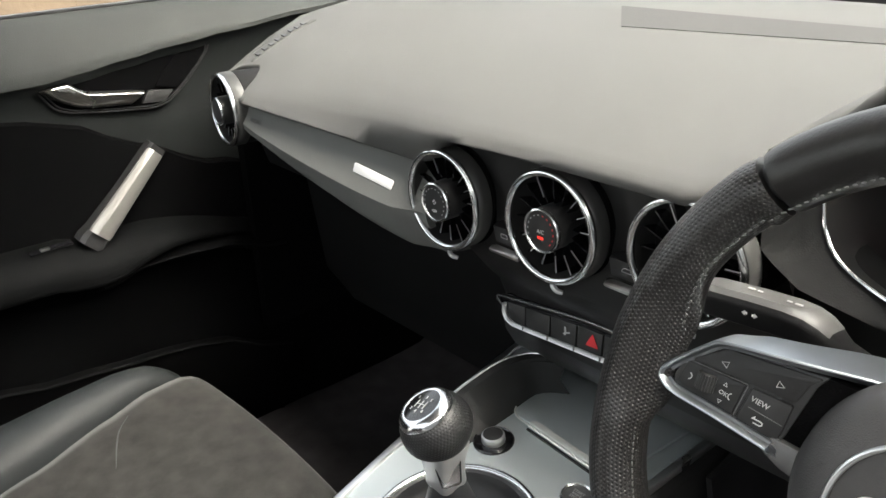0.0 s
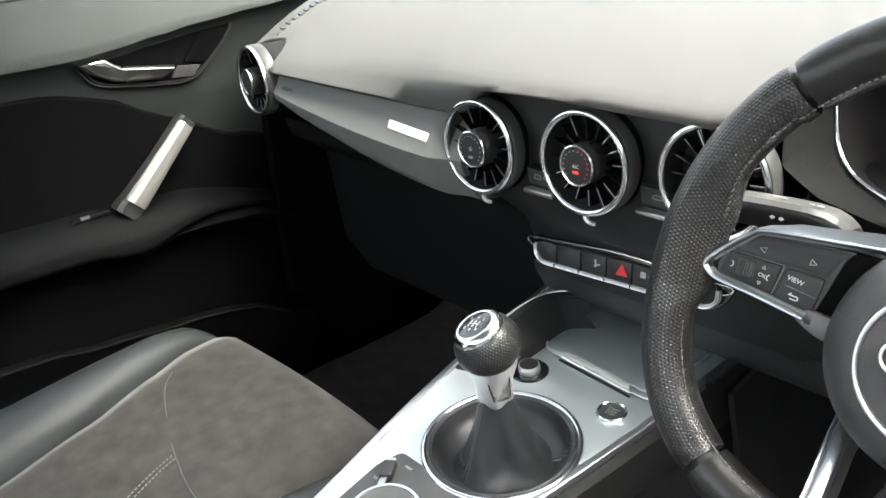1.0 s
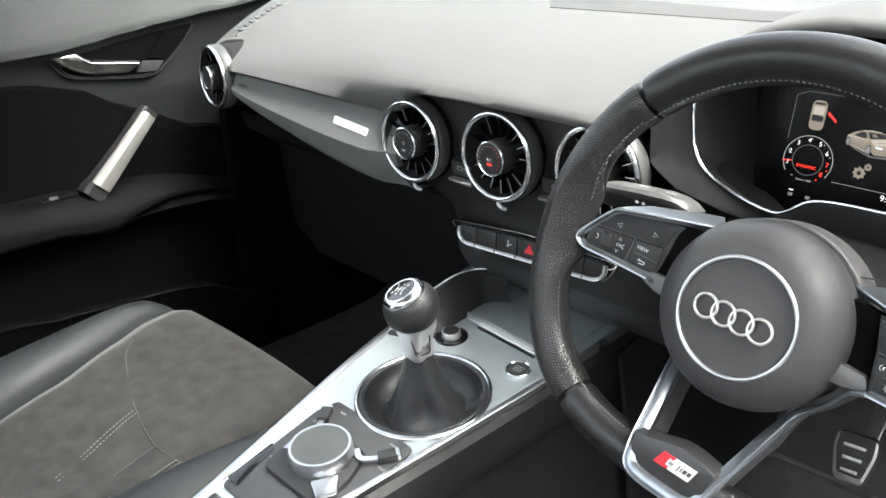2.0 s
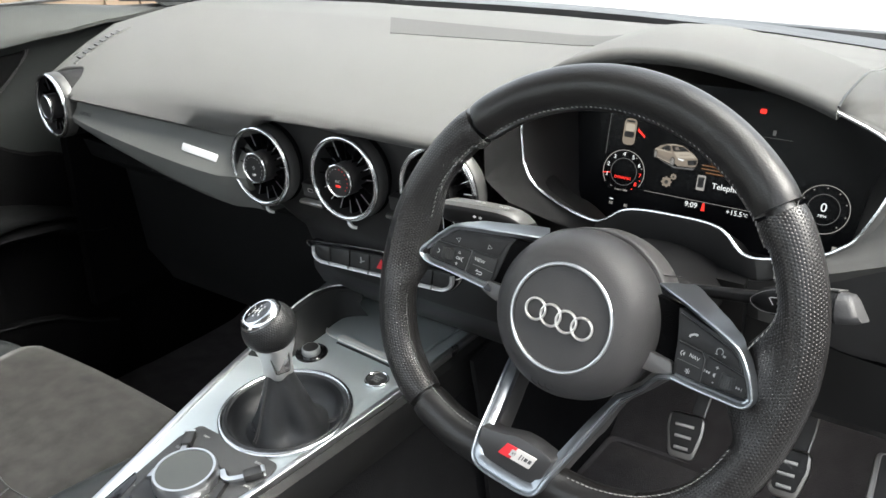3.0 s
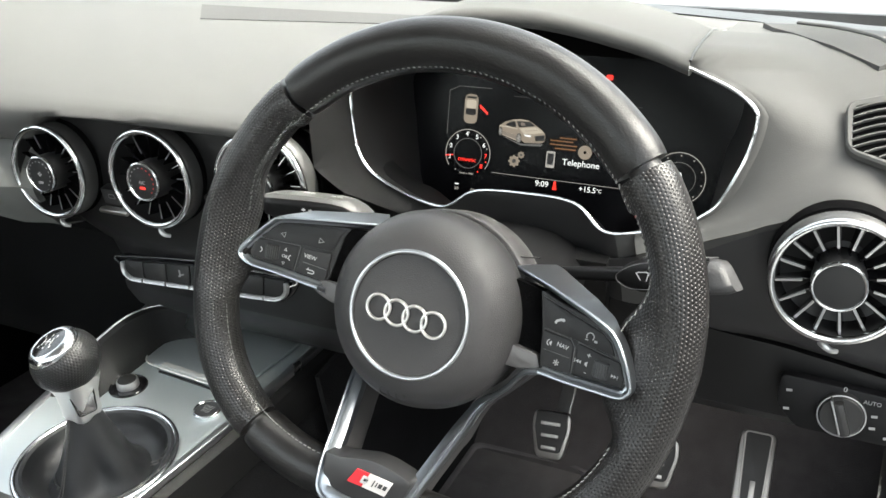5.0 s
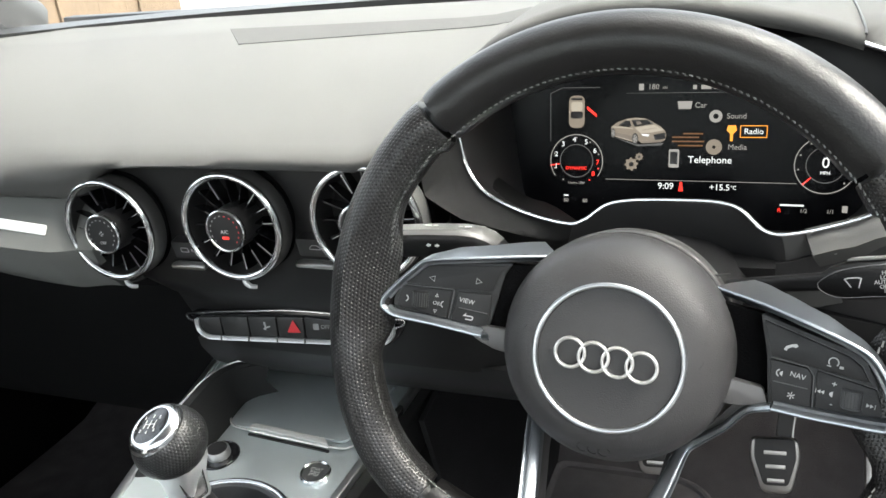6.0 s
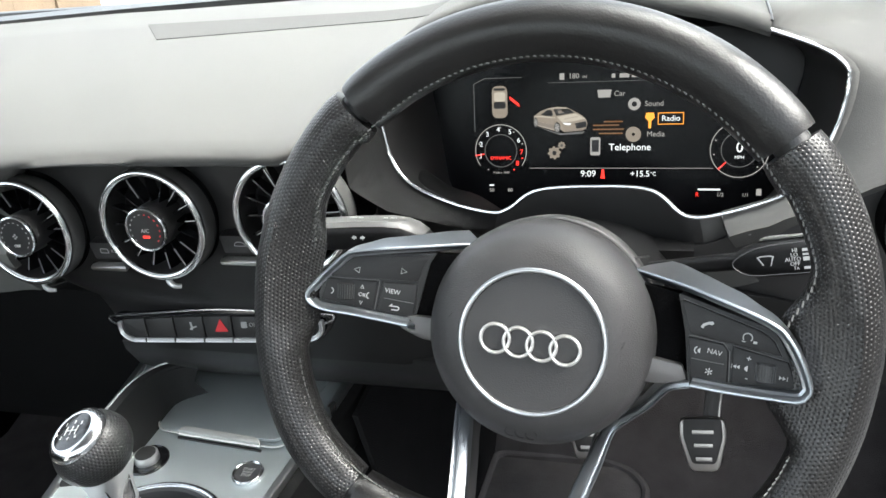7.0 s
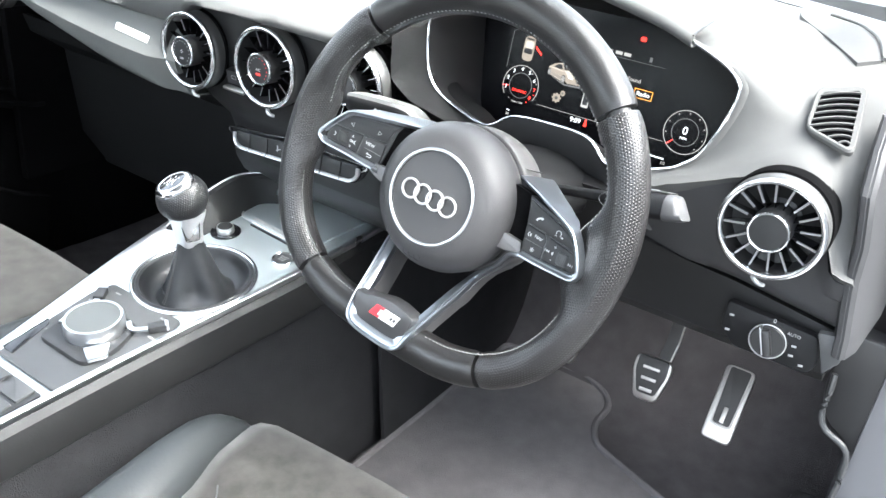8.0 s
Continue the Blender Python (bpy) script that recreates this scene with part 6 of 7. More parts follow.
prof = [(p.x, p.y) for p in smooth_line([(z, r, 0) for z, r in CONE], 20)]
part("gaiter", loft([[boot_point(z, r, 2 * math.pi * i / 72) for i in range(72)] for z, r in prof]), BOOT, gear, "folded black leather gaiter", True, sharp=80)
for a0 in (-1.80, -1.70):
    run = [boot_point(z, r, a0, 0.0005) for z, r in ((p.x, p.y) for p in smooth_line([(z, r, 0) for z, r in CONE], 34))]
    part("seam", merged(*[box((0.0009, 0.0009, 0.0017), Matrix.Translation(p)) for p in run[2:-1]]), DARKTHREAD, gear, "grey stitched seam", True)
for da in (-0.035, 0.035):
    dots = []
    for j in range(9):
        r = 0.0640 - 0.0022 * j
        a = 0.62 + da * 0.062 / r
        z = lerp_table([(r_, z_) for r_, z_ in reversed(BOWL)], r) + 0.0008
        dots.append(box((0.0019, 0.0009, 0.0009), pose(r * math.cos(a), r * math.sin(a), z, 0, 0, math.degrees(a))))
    part("seam", merged(*dots), DARKTHREAD, gear, "grey stitched seam", True)
part("welt", sweep([boot_point(-0.006, 0.0380, a, 0.0008) for a in np.linspace(-2.6, -1.9, 12)], circle(0.0012, 6)), BOOT, gear, "sewn fold at the foot of the gaiter", True)
KN = TOPC + Vector((0.0005, -0.0010, 0.0))
SHAFT = [(-0.006, 0.0128, 0.0125), (-0.003, 0.0138, 0.0135), (0.006, 0.0136, 0.0132), (0.018, 0.0150, 0.0140), (0.030, 0.0190, 0.0165), (0.037, 0.0205, 0.0175)]
part("neck", loft([[(KN.x + hw * x, KN.y + hd * y, KN.z + z) for x, y in rounded([(-1, -1), (1, -1), (1, 1), (-1, 1)], 0.5, 5)] for z, hw, hd in SHAFT]), NECK, gear, "satin metal neck", True, sharp=60)
for turn, out in ((68, 0.0165),):
    wm = pose(KN.x, KN.y, KN.z, 0, 0, turn) @ pose(0, -out, 0.004, 82, 0, 0)
    part("neck_window", prism(rounded([(-0.0075, 0.0), (0.0075, 0.0), (0.0105, 0.025), (-0.0105, 0.025)], 0.003), 0.003, wm, 0.0005), CHROME, gear, "polished recess", True)
    part("neck_window_edge", sweep([wm @ Vector((x, y, 0.0002)) for x, y in rounded([(-0.0079, -0.0004), (0.0079, -0.0004), (0.0109, 0.0254), (-0.0109, 0.0254)], 0.003)], circle(0.0006, 6), closed=True, up=tuple(wm.to_3x3() @ Vector((0, 0, 1)))), GLOSS, gear, "dark edge of the recess", True)
kc = KN + Vector((0.0006, -0.0010, 0.0530))
tilt = pose(kc.x, kc.y, kc.z, 17, -15, 0)
ball_profile = [(0.0001, -0.0245), (0.010, -0.0238), (0.019, -0.0185), (0.0265, -0.010), (0.0300, 0.0), (0.0285, 0.010), (0.0250, 0.0170), (0.0225, 0.0195)]
ball = lathe([tuple(p.xy) for p in smooth_line([(r, z, 0) for r, z in ball_profile], 18)], 40)
uvl = ball.loops.layers.uv.new("UVMap")
for f in ball.faces:
    base = math.atan2(f.calc_center_median().y, f.calc_center_median().x)
    for lp in f.loops:
        a = math.atan2(lp.vert.co.y, lp.vert.co.x)
        a += 2 * math.pi * round((base - a) / (2 * math.pi))
        lp[uvl].uv = (a * 0.029, lp.vert.co.z * 1.15)
part("ball", moved(ball, tilt), KNOBLEATHER, gear, "perforated leather ball knob", True)
part("knob_ring", lathe([(0.0240, 0.0178), (0.0236, 0.0205), (0.0212, 0.0238), (0.0180, 0.0252), (0.0163, 0.0250), (0.0160, 0.0238)], 48, tilt), CHROME, gear, "polished metal ring", True)
part("knob_plate", lathe([(0.0001, 0.0258), (0.010, 0.0254), (0.0162, 0.0247), (0.0162, 0.023)], 40, tilt), GLOSS, gear, "gloss black shift pattern plate", True)
g = tilt @ pose(0, 0, 0.0262) @ Matrix.Scale(0.85, 4)
for dx in (-0.006, 0.0, 0.006):
    part("shift_line", box((0.0006, 0.009, 0.0004), g @ pose(dx, 0, 0)), WHITEPRINT, gear, "", True)
part("shift_line", box((0.0126, 0.0006, 0.0004), g), WHITEPRINT, gear, "", True)
for d, x, y in (("1", -0.0095, 0.0068), ("3", 0.0, 0.0085), ("5", 0.0085, 0.0068), ("2", -0.0085, -0.0068), ("4", 0.0, -0.0085), ("6", 0.0085, -0.0068)):
    text(d, 0.0046, g @ pose(x, y, 0), WHITEPRINT, gear)

# ---- passenger door ----
door = thing("passenger_door", "closed passenger door with dark trim, bright lever and pull handle", "door", (-0.72, -0.2, 0.1))


CREST = [(-1.1, 0.655), (-0.22, 0.664), (-0.17, 0.666), (-0.122, 0.672), (-0.076, 0.679), (0.005, 0.689), (0.092, 0.697), (0.207, 0.707), (0.34, 0.716)]
rows = []
for y in np.linspace(-1.1, 0.34, 49):
    zc, top = lerp_table(CREST, y), 0.742 - 0.024 * step(0.05, 0.34, y)
    f = (top - zc) / 0.07
    rows.append([(-0.746, y, top - 0.004), (-0.739, y, top), (-0.730, y, top - 0.0025 * f), (-0.7150, y, zc + 0.060 * f), (-0.7020, y, zc + 0.047 * f), (-0.6900, y, zc + 0.030 * f), (-0.6825, y, zc + 0.014 * f), (-0.6795, y, zc + 0.004), (-0.6815, y, zc - 0.002), (-0.6890, y, zc - 0.006), (-0.7025, y, zc - 0.020), (-0.7085, y, 0.60), (-0.717, y, 0.55), (-0.716, y, 0.50), (-0.716, y, 0.40)])
# Split at the crest so the tones carry a lit top and shaded side.
part("top_roll", sheet([r[:9] for r in rows], 0.01, (-1, 0, 0)), DOORTOP, door, "soft door top, toned as if lit", sharp=50)
part("upper_trim", sheet([[(r[8][0] - 0.0012, r[8][1], r[8][2])] + r[9:] for r in rows], 0.01, (-1, 0, 0)), DOORSKIN, door, "upper door trim, toned as if shaded", sharp=50)
RT = [(-1.1, 0.60), (-0.4, 0.628), (-0.238, 0.623), (-0.195, 0.617), (-0.143, 0.600), (-0.089, 0.574), (-0.049, 0.551), (0.036, 0.512), (0.2, 0.46)]
rows = []
for y in np.linspace(-1.1, 0.2, 40):
    zt = lerp_table(RT, y)
    rows.append([(-0.702, y, zt), (-0.6985, y, zt - 0.004), (-0.700, y, zt - 0.03), (-0.700, y, 0.46), (-0.700, y, 0.40)])
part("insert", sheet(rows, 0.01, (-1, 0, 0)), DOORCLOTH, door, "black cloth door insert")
# armrest: a roll that thins and rises towards the front
AR = [(-1.1, 0.462), (-0.28, 0.453), (-0.20, 0.449), (-0.155, 0.442), (-0.1275, 0.4425), (-0.098, 0.4463), (-0.0575, 0.4427), (0.0, 0.4288), (0.06, 0.410), (0.2, 0.36)]
AB = [(-1.1, 0.412), (-0.297, 0.406), (-0.229, 0.4014), (-0.170, 0.3945), (-0.140, 0.3965), (-0.110, 0.4075), (-0.070, 0.4170), (-0.028, 0.4165), (0.02, 0.408), (0.06, 0.398), (0.2, 0.35)]
top_line, low_line = ([(p.x, p.y) for p in smooth_line([(y, z, 0) for y, z in tab], 120)] for tab in (AR, AB))
rows = []
for y in np.linspace(-1.1, 0.2, 66):
    zt, zb = lerp_table(top_line, y), lerp_table(low_line, y)
    w = 0.056 * (1 - 0.55 * step(-0.10, 0.12, y))
    h = zt - zb
    rows.append([(-0.700, y, zt + 0.004), (-0.694 + w * 0.30, y, zt + 0.002), (-0.694 + w * 0.62, y, zt - h * 0.10), (-0.694 + w * 0.86, y, zt - h * 0.34), (-0.694 + w * 0.98, y, zt - h * 0.62), (-0.694 + w, y, zt - h * 0.86), (-0.694 + w * 0.97, y, zb), (-0.694 + w * 0.80, y, zb - 0.004), (-0.697, y, zb - 0.010)])
part("armrest", sheet(rows, 0.01, (-1, 0, 0)), DOORPAD, door, "dark padded armrest", sharp=60)
rows = []
for y in np.linspace(-0.165, 0.12, 24):
    zb = lerp_table(low_line, y) - 0.003
    zl = lerp_table([(-0.165, 0.388), (-0.154, 0.389), (-0.105, 0.401), (-0.053, 0.4006), (0.007, 0.396), (0.12, 0.37)], y) - 0.002
    zl = min(zl, zb - 0.002)
    rows.append([(-0.668, y, zb), (-0.662, y, zb * 0.6 + zl * 0.4), (-0.652, y, zl + 0.003), (-0.650, y, zl), (-0.655, y, zl - 0.005), (-0.690, y, zl - 0.02)])
part("scoop", sheet(rows, 0.004, (-1, 0, 0)), DOORPAD, door, "dark flared scoop under the armrest")
rows = [[(-0.704, y, 0.41), (-0.707, y, 0.30), (-0.704, y, 0.12), (-0.704, y, 0.02)] for y in np.linspace(-1.1, 0.2, 8)]
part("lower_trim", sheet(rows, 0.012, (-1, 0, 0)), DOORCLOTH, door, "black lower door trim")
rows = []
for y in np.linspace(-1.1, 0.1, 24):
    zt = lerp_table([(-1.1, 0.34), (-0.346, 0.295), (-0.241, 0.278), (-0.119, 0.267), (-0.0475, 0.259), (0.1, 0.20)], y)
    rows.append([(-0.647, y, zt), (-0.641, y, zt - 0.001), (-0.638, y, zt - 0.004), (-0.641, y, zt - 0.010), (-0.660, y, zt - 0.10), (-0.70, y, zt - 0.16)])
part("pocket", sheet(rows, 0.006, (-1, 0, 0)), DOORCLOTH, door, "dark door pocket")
part("pocket_edge", sweep([(x + 0.004, y, z - 0.001) for (x, y, z) in (r[1] for r in rows)], circle(0.0022, 8)), DOORPAD, door, "rounded pocket edge")
# lever recess with a fine double edge
DM = Matrix(((0, 0, 1, -0.700), (1, 0, 0, 0), (0, 1, 0, 0), (0, 0, 0, 1)))
bz = [(-0.1835, 0.6585), (-0.1454, 0.6620), (-0.0768, 0.6735), (0.0043, 0.6840), (0.0620, 0.6880), (0.0600, 0.6731), (0.020, 0.6314), (-0.0120, 0.6075), (-0.035, 0.6040), (-0.0896, 0.6105), (-0.1440, 0.6185), (-0.1630, 0.6260)]
turn = (0.006, 0.02, 0.02, 0.02, 0.006, 0.008, 0.02, 0.014, 0.012, 0.02, 0.012, 0.012)


def recess_outline(f):
    return rounded([(-0.050 + (y + 0.050) * f, 0.645 + (z - 0.645) * (1 - (1 - f) * 2.0)) for y, z in bz], turn)


part("bezel", prism(recess_outline(1.0), 0.010, DM, 0.002), DOORPAD, door, "dark lever surround")
part("bezel_edge", sweep([DM @ Vector((y, z, 0.0)) for y, z in recess_outline(1.0)], circle(0.0013, 6), closed=True, up=(1, 0, 0)), BLACK, door, "fine raised edge")
part("inner_edge", sweep([DM @ Vector((y, z, 0.0008)) for y, z in recess_outline(0.955)], circle(0.0011, 6), closed=True, up=(1, 0, 0)), BLACK, door, "second fine edge")
part("bezel_field", prism(recess_outline(0.95), 0.004, DM @ pose(0, 0, 0.0010)), DOORCLOTH, door, "black lever recess")
lev = loft([[(-0.694 + a, y + (0.010 * b if k > 5 else 0), z + b * h) for a, b in ((0.0, 1.0), (0.005, 0.97), (0.0095, 0.82), (0.0108, 0.66), (0.0085, 0.1), (0.0050, -0.5), (0.0022, -0.92), (0.0, -1.0))] for k, (y, z, h) in enumerate(((-0.1800, 0.6545, 0.0012), (-0.1680, 0.6500, 0.0075), (-0.1560, 0.6475, 0.0115), (-0.1440, 0.6450, 0.0150), (-0.1340, 0.6385, 0.0135), (-0.1235, 0.6335, 0.0110), (-0.110, 0.6310, 0.0098), (-0.080, 0.6275, 0.0088), (-0.056, 0.6245, 0.0080)))])
part("release_lever", lev, HANDLE, door, "silver metal release lever", sharp=50)
part("speaker_cover", prism(rounded([(-0.0280, 0.6340), (0.0070, 0.6730), (0.0510, 0.6735), (0.0398, 0.6562), (0.0030, 0.6270)], 0.004), 0.004, DM @ pose(0, 0, 0.0042), 0.0012), DOORCLOTH, door, "small dark cover")
part("lock_key", prism(rounded([(-0.0384, 0.6300), (-0.0025, 0.6255), (-0.0173, 0.6116), (-0.0500, 0.6140)], 0.002), 0.004, DM @ pose(0, 0, 0.0050), 0.0012), BLACK, door, "black lock key")


def grip(section, line):
    """A bar up the door: section points (across, out) scaled by each station's half width."""
    rings = []
    for y, z, w in line:
        rings.append([(-0.668 + o * w, y + 0.70 * a * w, z - 0.71 * a * w) for a, o in section])
    return loft(rings)


part("pull_handle", grip([(-1.0, -0.3), (-1.0, 0.25), (-0.92, 0.50), (-0.48, 0.86), (-0.36, 0.88), (0.82, 0.62), (1.0, 0.42), (1.0, -0.3)], [(-0.0560, 0.5530, 0.0112), (-0.0585, 0.5505, 0.0122), (-0.0900, 0.5190, 0.0132), (-0.1250, 0.4845, 0.0147), (-0.1490, 0.4610, 0.0160), (-0.1525, 0.4575, 0.0155)]), PULL, door, "bright satin pull handle", sharp=40)
part("handle_core", grip([(-1.0, -1.0), (-1.0, 0.1), (-0.7, 0.42), (0.7, 0.42), (1.0, 0.1), (1.0, -1.0)], [(-0.0500, 0.5585, 0.0130), (-0.0600, 0.5490, 0.0135), (-0.1000, 0.5090, 0.0140), (-0.1500, 0.4600, 0.0168), (-0.1600, 0.4500, 0.0190), (-0.1650, 0.4420, 0.0200)]), BLACK, door, "black handle core and foot", sharp=40)
part("window_switch", box((0.012, 0.055, 0.004), pose(-0.674, -0.214, 0.4545, 2, 0, 0), 0.001), GLOSS, door, "gloss black switch")
part("switch_tip", box((0.006, 0.012, 0.004), pose(-0.670, -0.222, 0.4570), 0.001), SATIN, door)
wrows = [[(-0.735 + 0.10 * t, y, 0.742 + 0.34 * t) for y in (-1.0, -0.6, -0.2, 0.2 - 0.25 * t)] for t in (0, 0.5, 1)]
win = part("window_pane", sheet(wrows, 0.004, (-1, 0, 0)), glass, door, "clear side window")
win.visible_shadow = False
part("sill_seal", box((0.012, 1.25, 0.005), Matrix.Translation((-0.740, -0.45, 0.7425)), 0.002), BLACK, door, "black rubber window seal")


# ---- seats ----
def seat(cx, fy, label):
    """cx: the middle of the front edge; fy: the front edge."""
    s = thing("car_seat", label, "car seat", (cx, fy - 0.25, 0.05), group="front seats")
    prof = [(0.012, 0.17), (0.022, 0.215), (0.022, 0.255), (0.013, 0.277), (-0.008, 0.287), (-0.05, 0.288), (-0.10, 0.283), (-0.18, 0.271), (-0.30, 0.255), (-0.46, 0.236)]
    half = [(-0.46, 0.118), (-0.34, 0.128), (-0.22, 0.148), (-0.12, 0.172), (-0.05, 0.188), (0.0, 0.193), (0.03, 0.192)]

    def top(dx, dy):
        z = lerp_table([(a, b) for a, b in reversed(prof[4:])], dy)
        u = dx / lerp_table(half, dy)
        return Vector((cx + dx, fy + dy, z - 0.005 * (1 - u * u)))

    line = smooth_line([(0, dy, z) for dy, z in prof], 36)
    rows = []
    for p in line:
        w = lerp_table(half, p.y)
        row = []
        for i in range(17):
            u = i / 8 - 1
            edge = max(0, abs(u) - 0.9) / 0.1
            row.append((cx + u * w, fy + p.y - 0.010 * u * u, p.z - (0.005 * (1 - u * u) if p.y < 0 else 0) - 0.007 * edge * edge))
        rows.append(row)
    part("cushion", sheet(rows, 0.03), SUEDE, s, "grey suede cushion centre", sharp=80)
    for sx in (-1, 1):
        rows = []
        for dy, h, grow in ((0.004, -0.11, 0.55), (0.0, -0.06, 0.72), (-0.008, -0.020, 0.86), (-0.025, 0.006, 0.95), (-0.06, 0.020, 1.0), (-0.12, 0.030, 1.0), (-0.22, 0.040, 1.0), (-0.34, 0.046, 1.0), (-0.46, 0.048, 1.0)):
            x0 = lerp_table(half, dy) + 0.0005
            w = (0.252 - x0) * grow
            z0 = lerp_table([(a, b) for a, b in reversed(prof[4:])], dy) - 0.010
            sec = [(0, min(h, 0) - 0.012), (0.06, h * 0.45 + 0.001), (0.22, h * 0.85 + 0.004), (0.46, h + 0.006), (0.70, h * 0.9 + 0.001), (0.90, h * 0.55 - 0.016), (1.0, h * 0.3 - 0.05), (0.98, h * 0.3 - 0.13)]
            rows.append(smooth_line([(cx + sx * (x0 + w * a), fy + dy - 0.02 * a * a, z0 + z) for a, z in sec], 20))
        cols = [smooth_line([r[k] for r in rows], 26) for k in range(20)]
        part("bolster", sheet([[c[k] for c in cols] for k in range(26)], 0.01), SEATLEATHER, s, "black leather side bolster", sharp=80)
    # curved seam behind the front pad, and the stitched flutes behind it
    arc = smooth_line([top(dx, dy) + Vector((0, 0, 0.0002)) for dx, dy in ((-0.150, -0.105), (-0.125, -0.128), (-0.060, -0.156), (0.000, -0.176), (0.075, -0.193), (0.135, -0.190), (0.155, -0.176))], 40)
    part("seam", sweep(arc, circle(0.0009, 6)), DARK, s, "dark sewn seam")
    for x0, y0, x1, y1 in ((0.000, -0.180, 0.040, -0.300), (0.135, -0.192, 0.142, -0.300)):
        for off in (-0.004, 0.004):
            dots = []
            for i in range(24):
                t = i / 24
                p = top(x0 + (x1 - x0) * t + off, y0 + (y1 - y0) * t)
                dots.append(box((0.0011, 0.0034, 0.0010), pose(p.x, p.y, p.z + 0.0006, 8, 0, -math.degrees(math.atan2(x1 - x0, y0 - y1)) * -1)))
            part("stitching", merged(*dots), THREAD, s, "pale stitched seam")["kind"] = "stuff"
    part("seam", sweep([top(0.085 + 0.012 * t, -0.195 - 0.12 * t) + Vector((0, 0, 0.0002)) for t in (0, 0.25, 0.5, 0.75, 1)], circle(0.0009, 6)), DARK, s, "dark sewn seam")
    part("base", box((0.42, 0.40, 0.15), Matrix.Translation((cx, fy - 0.27, 0.125)), 0.02), BLACK, s, "black seat base")
    return s


seat(-0.343, -0.110, "passenger seat with grey suede centre and black leather bolsters")
seat(0.371, -0.164, "driver's seat with grey suede centre and black leather bolsters")


# ---- footwell ----
def pedal(name, label, quad, arm, slots, wide):
    """quad: lower left, lower right, upper right, upper left corners of the pad."""
    a, b, c, d = (Vector(q) for q in quad)
    o = (a + b + c + d) / 4
    ux = ((b - a) + (c - d)).normalized()
    uy = ((d - a) + (c - b))
    h = uy.length / 4
    uy = (uy - ux * uy.dot(ux)).normalized()
    n = ux.cross(uy)
    m = Matrix(((ux.x, uy.x, n.x, o.x), (ux.y, uy.y, n.y, o.y), (ux.z, uy.z, n.z, o.z), (0, 0, 0, 1)))
    p = thing(name, label, "pedal", m=m, group="foot pedals")
    w1, w0 = (c - d).length / 2, (b - a).length / 2
    if wide:
        out = [(-w0, -h), (w0, -h), (w1, h), (-w1, h)]
        tread = [(-w0 * 0.58, -h * 0.55), (w0 * 0.58, -h * 0.55), (w1 * 0.70, h * 0.97), (-w1 * 0.70, h * 0.97)]
    else:
        out = [(-w0, -h), (w0, -h), (w1, h * 0.30), (w1 * 0.93, h), (-w1 * 0.93, h), (-w1, h * 0.30)]
        tread = [(-w0 * 0.80, -h * 0.70), (w0 * 0.80, -h * 0.70), (w1 * 0.82, h * 0.30), (w1 * 0.78, h * 0.985), (-w1 * 0.78, h * 0.985), (-w1 * 0.82, h * 0.30)]
    part("plate", prism(rounded(out, 0.009), 0.010, None, 0.0035), STEEL, p, "brushed steel pedal plate", True)
    part("rubber", prism(rounded(tread, 0.005), 0.005, pose(0, 0, 0.0022), 0.0015), PEDALRUBBER, p, "dark grey rubber tread", True)
    if wide:
        part("tread_edge", sweep([(x * 1.06, y + (-0.002 if y < 0 else 0), 0.0012) for x, y in rounded(tread, 0.005)], circle(0.0014, 6), closed=True), STEEL, p, "bright edge round the tread", True)
    for i in range(slots):
        y = h * (-0.5 + 1.0 * i / max(1, slots - 1)) if slots > 1 else -h * 0.3
        sz = (w0 * (1.12 + 0.18 * i), h * 0.15, 0.002) if not wide else (w0 * 0.30, h * 0.42, 0.002)
        part("stud", box(sz, pose(0, y, 0.0046), 0.0008), STEEL, p, "raised steel bar", True)
    if arm:
        path = [m @ Vector(q) for q in ((0.008, 0.2 * h, -0.012), (0.011, h * 1.1, -0.016), (0.016, h * 2.2, -0.012), (0.022, h * 5.0, 0.02))]
        part("arm", sweep(smooth_line(path, 10), rounded([(-0.009, -0.004), (0.009, -0.004), (0.009, 0.004), (-0.009, 0.004)], 0.002, 2), up=tuple(n)), PEDALRUBBER, p, "black steel arm")
        part("arm_edge", sweep(smooth_line([q + ux * 0.0095 + n * 0.003 for q in path], 10), circle(0.0016, 6), up=tuple(n)), STEEL, p, "bright edge of the arm")
    return p


pedal("brake_pedal", "steel brake pedal with black rubber tread", ((0.446, 0.320, 0.170), (0.480, 0.322, 0.173), (0.493, 0.350, 0.232), (0.436, 0.349, 0.229)), True, 3, False)
pedal("clutch_pedal", "steel clutch pedal with black rubber tread", ((0.306, 0.320, 0.172), (0.342, 0.322, 0.175), (0.352, 0.350, 0.232), (0.298, 0.349, 0.229)), True, 3, False)
pedal("accelerator_pedal", "tall steel accelerator pedal with black insert", ((0.537, 0.300, 0.179), (0.578, 0.302, 0.177), (0.622, 0.364, 0.257), (0.580, 0.362, 0.256)), False, 1, True)
mat = thing("floor_mat", "grey carpet floor mat with a bound edge", "floor mat", (0.35, 0.15, 0.05))
mo = rounded([(0.16, -0.20), (0.60, -0.20), (0.60, 0.245), (0.53, 0.272), (0.415, 0.313), (0.392, 0.36), (0.394, 0.415), (0.375, 0.445), (0.335, 0.465), (0.17, 0.46)], 0.02)
part("mat_body", prism(mo, 0.008, Matrix.Translation((0, 0, 0.062)), 0.003), CARPET, mat, "grey pile")
part("binding", sweep([(x, y, 0.062) for x, y in mo], circle(0.006, 8), closed=True), CARPET, mat, "bound edge")

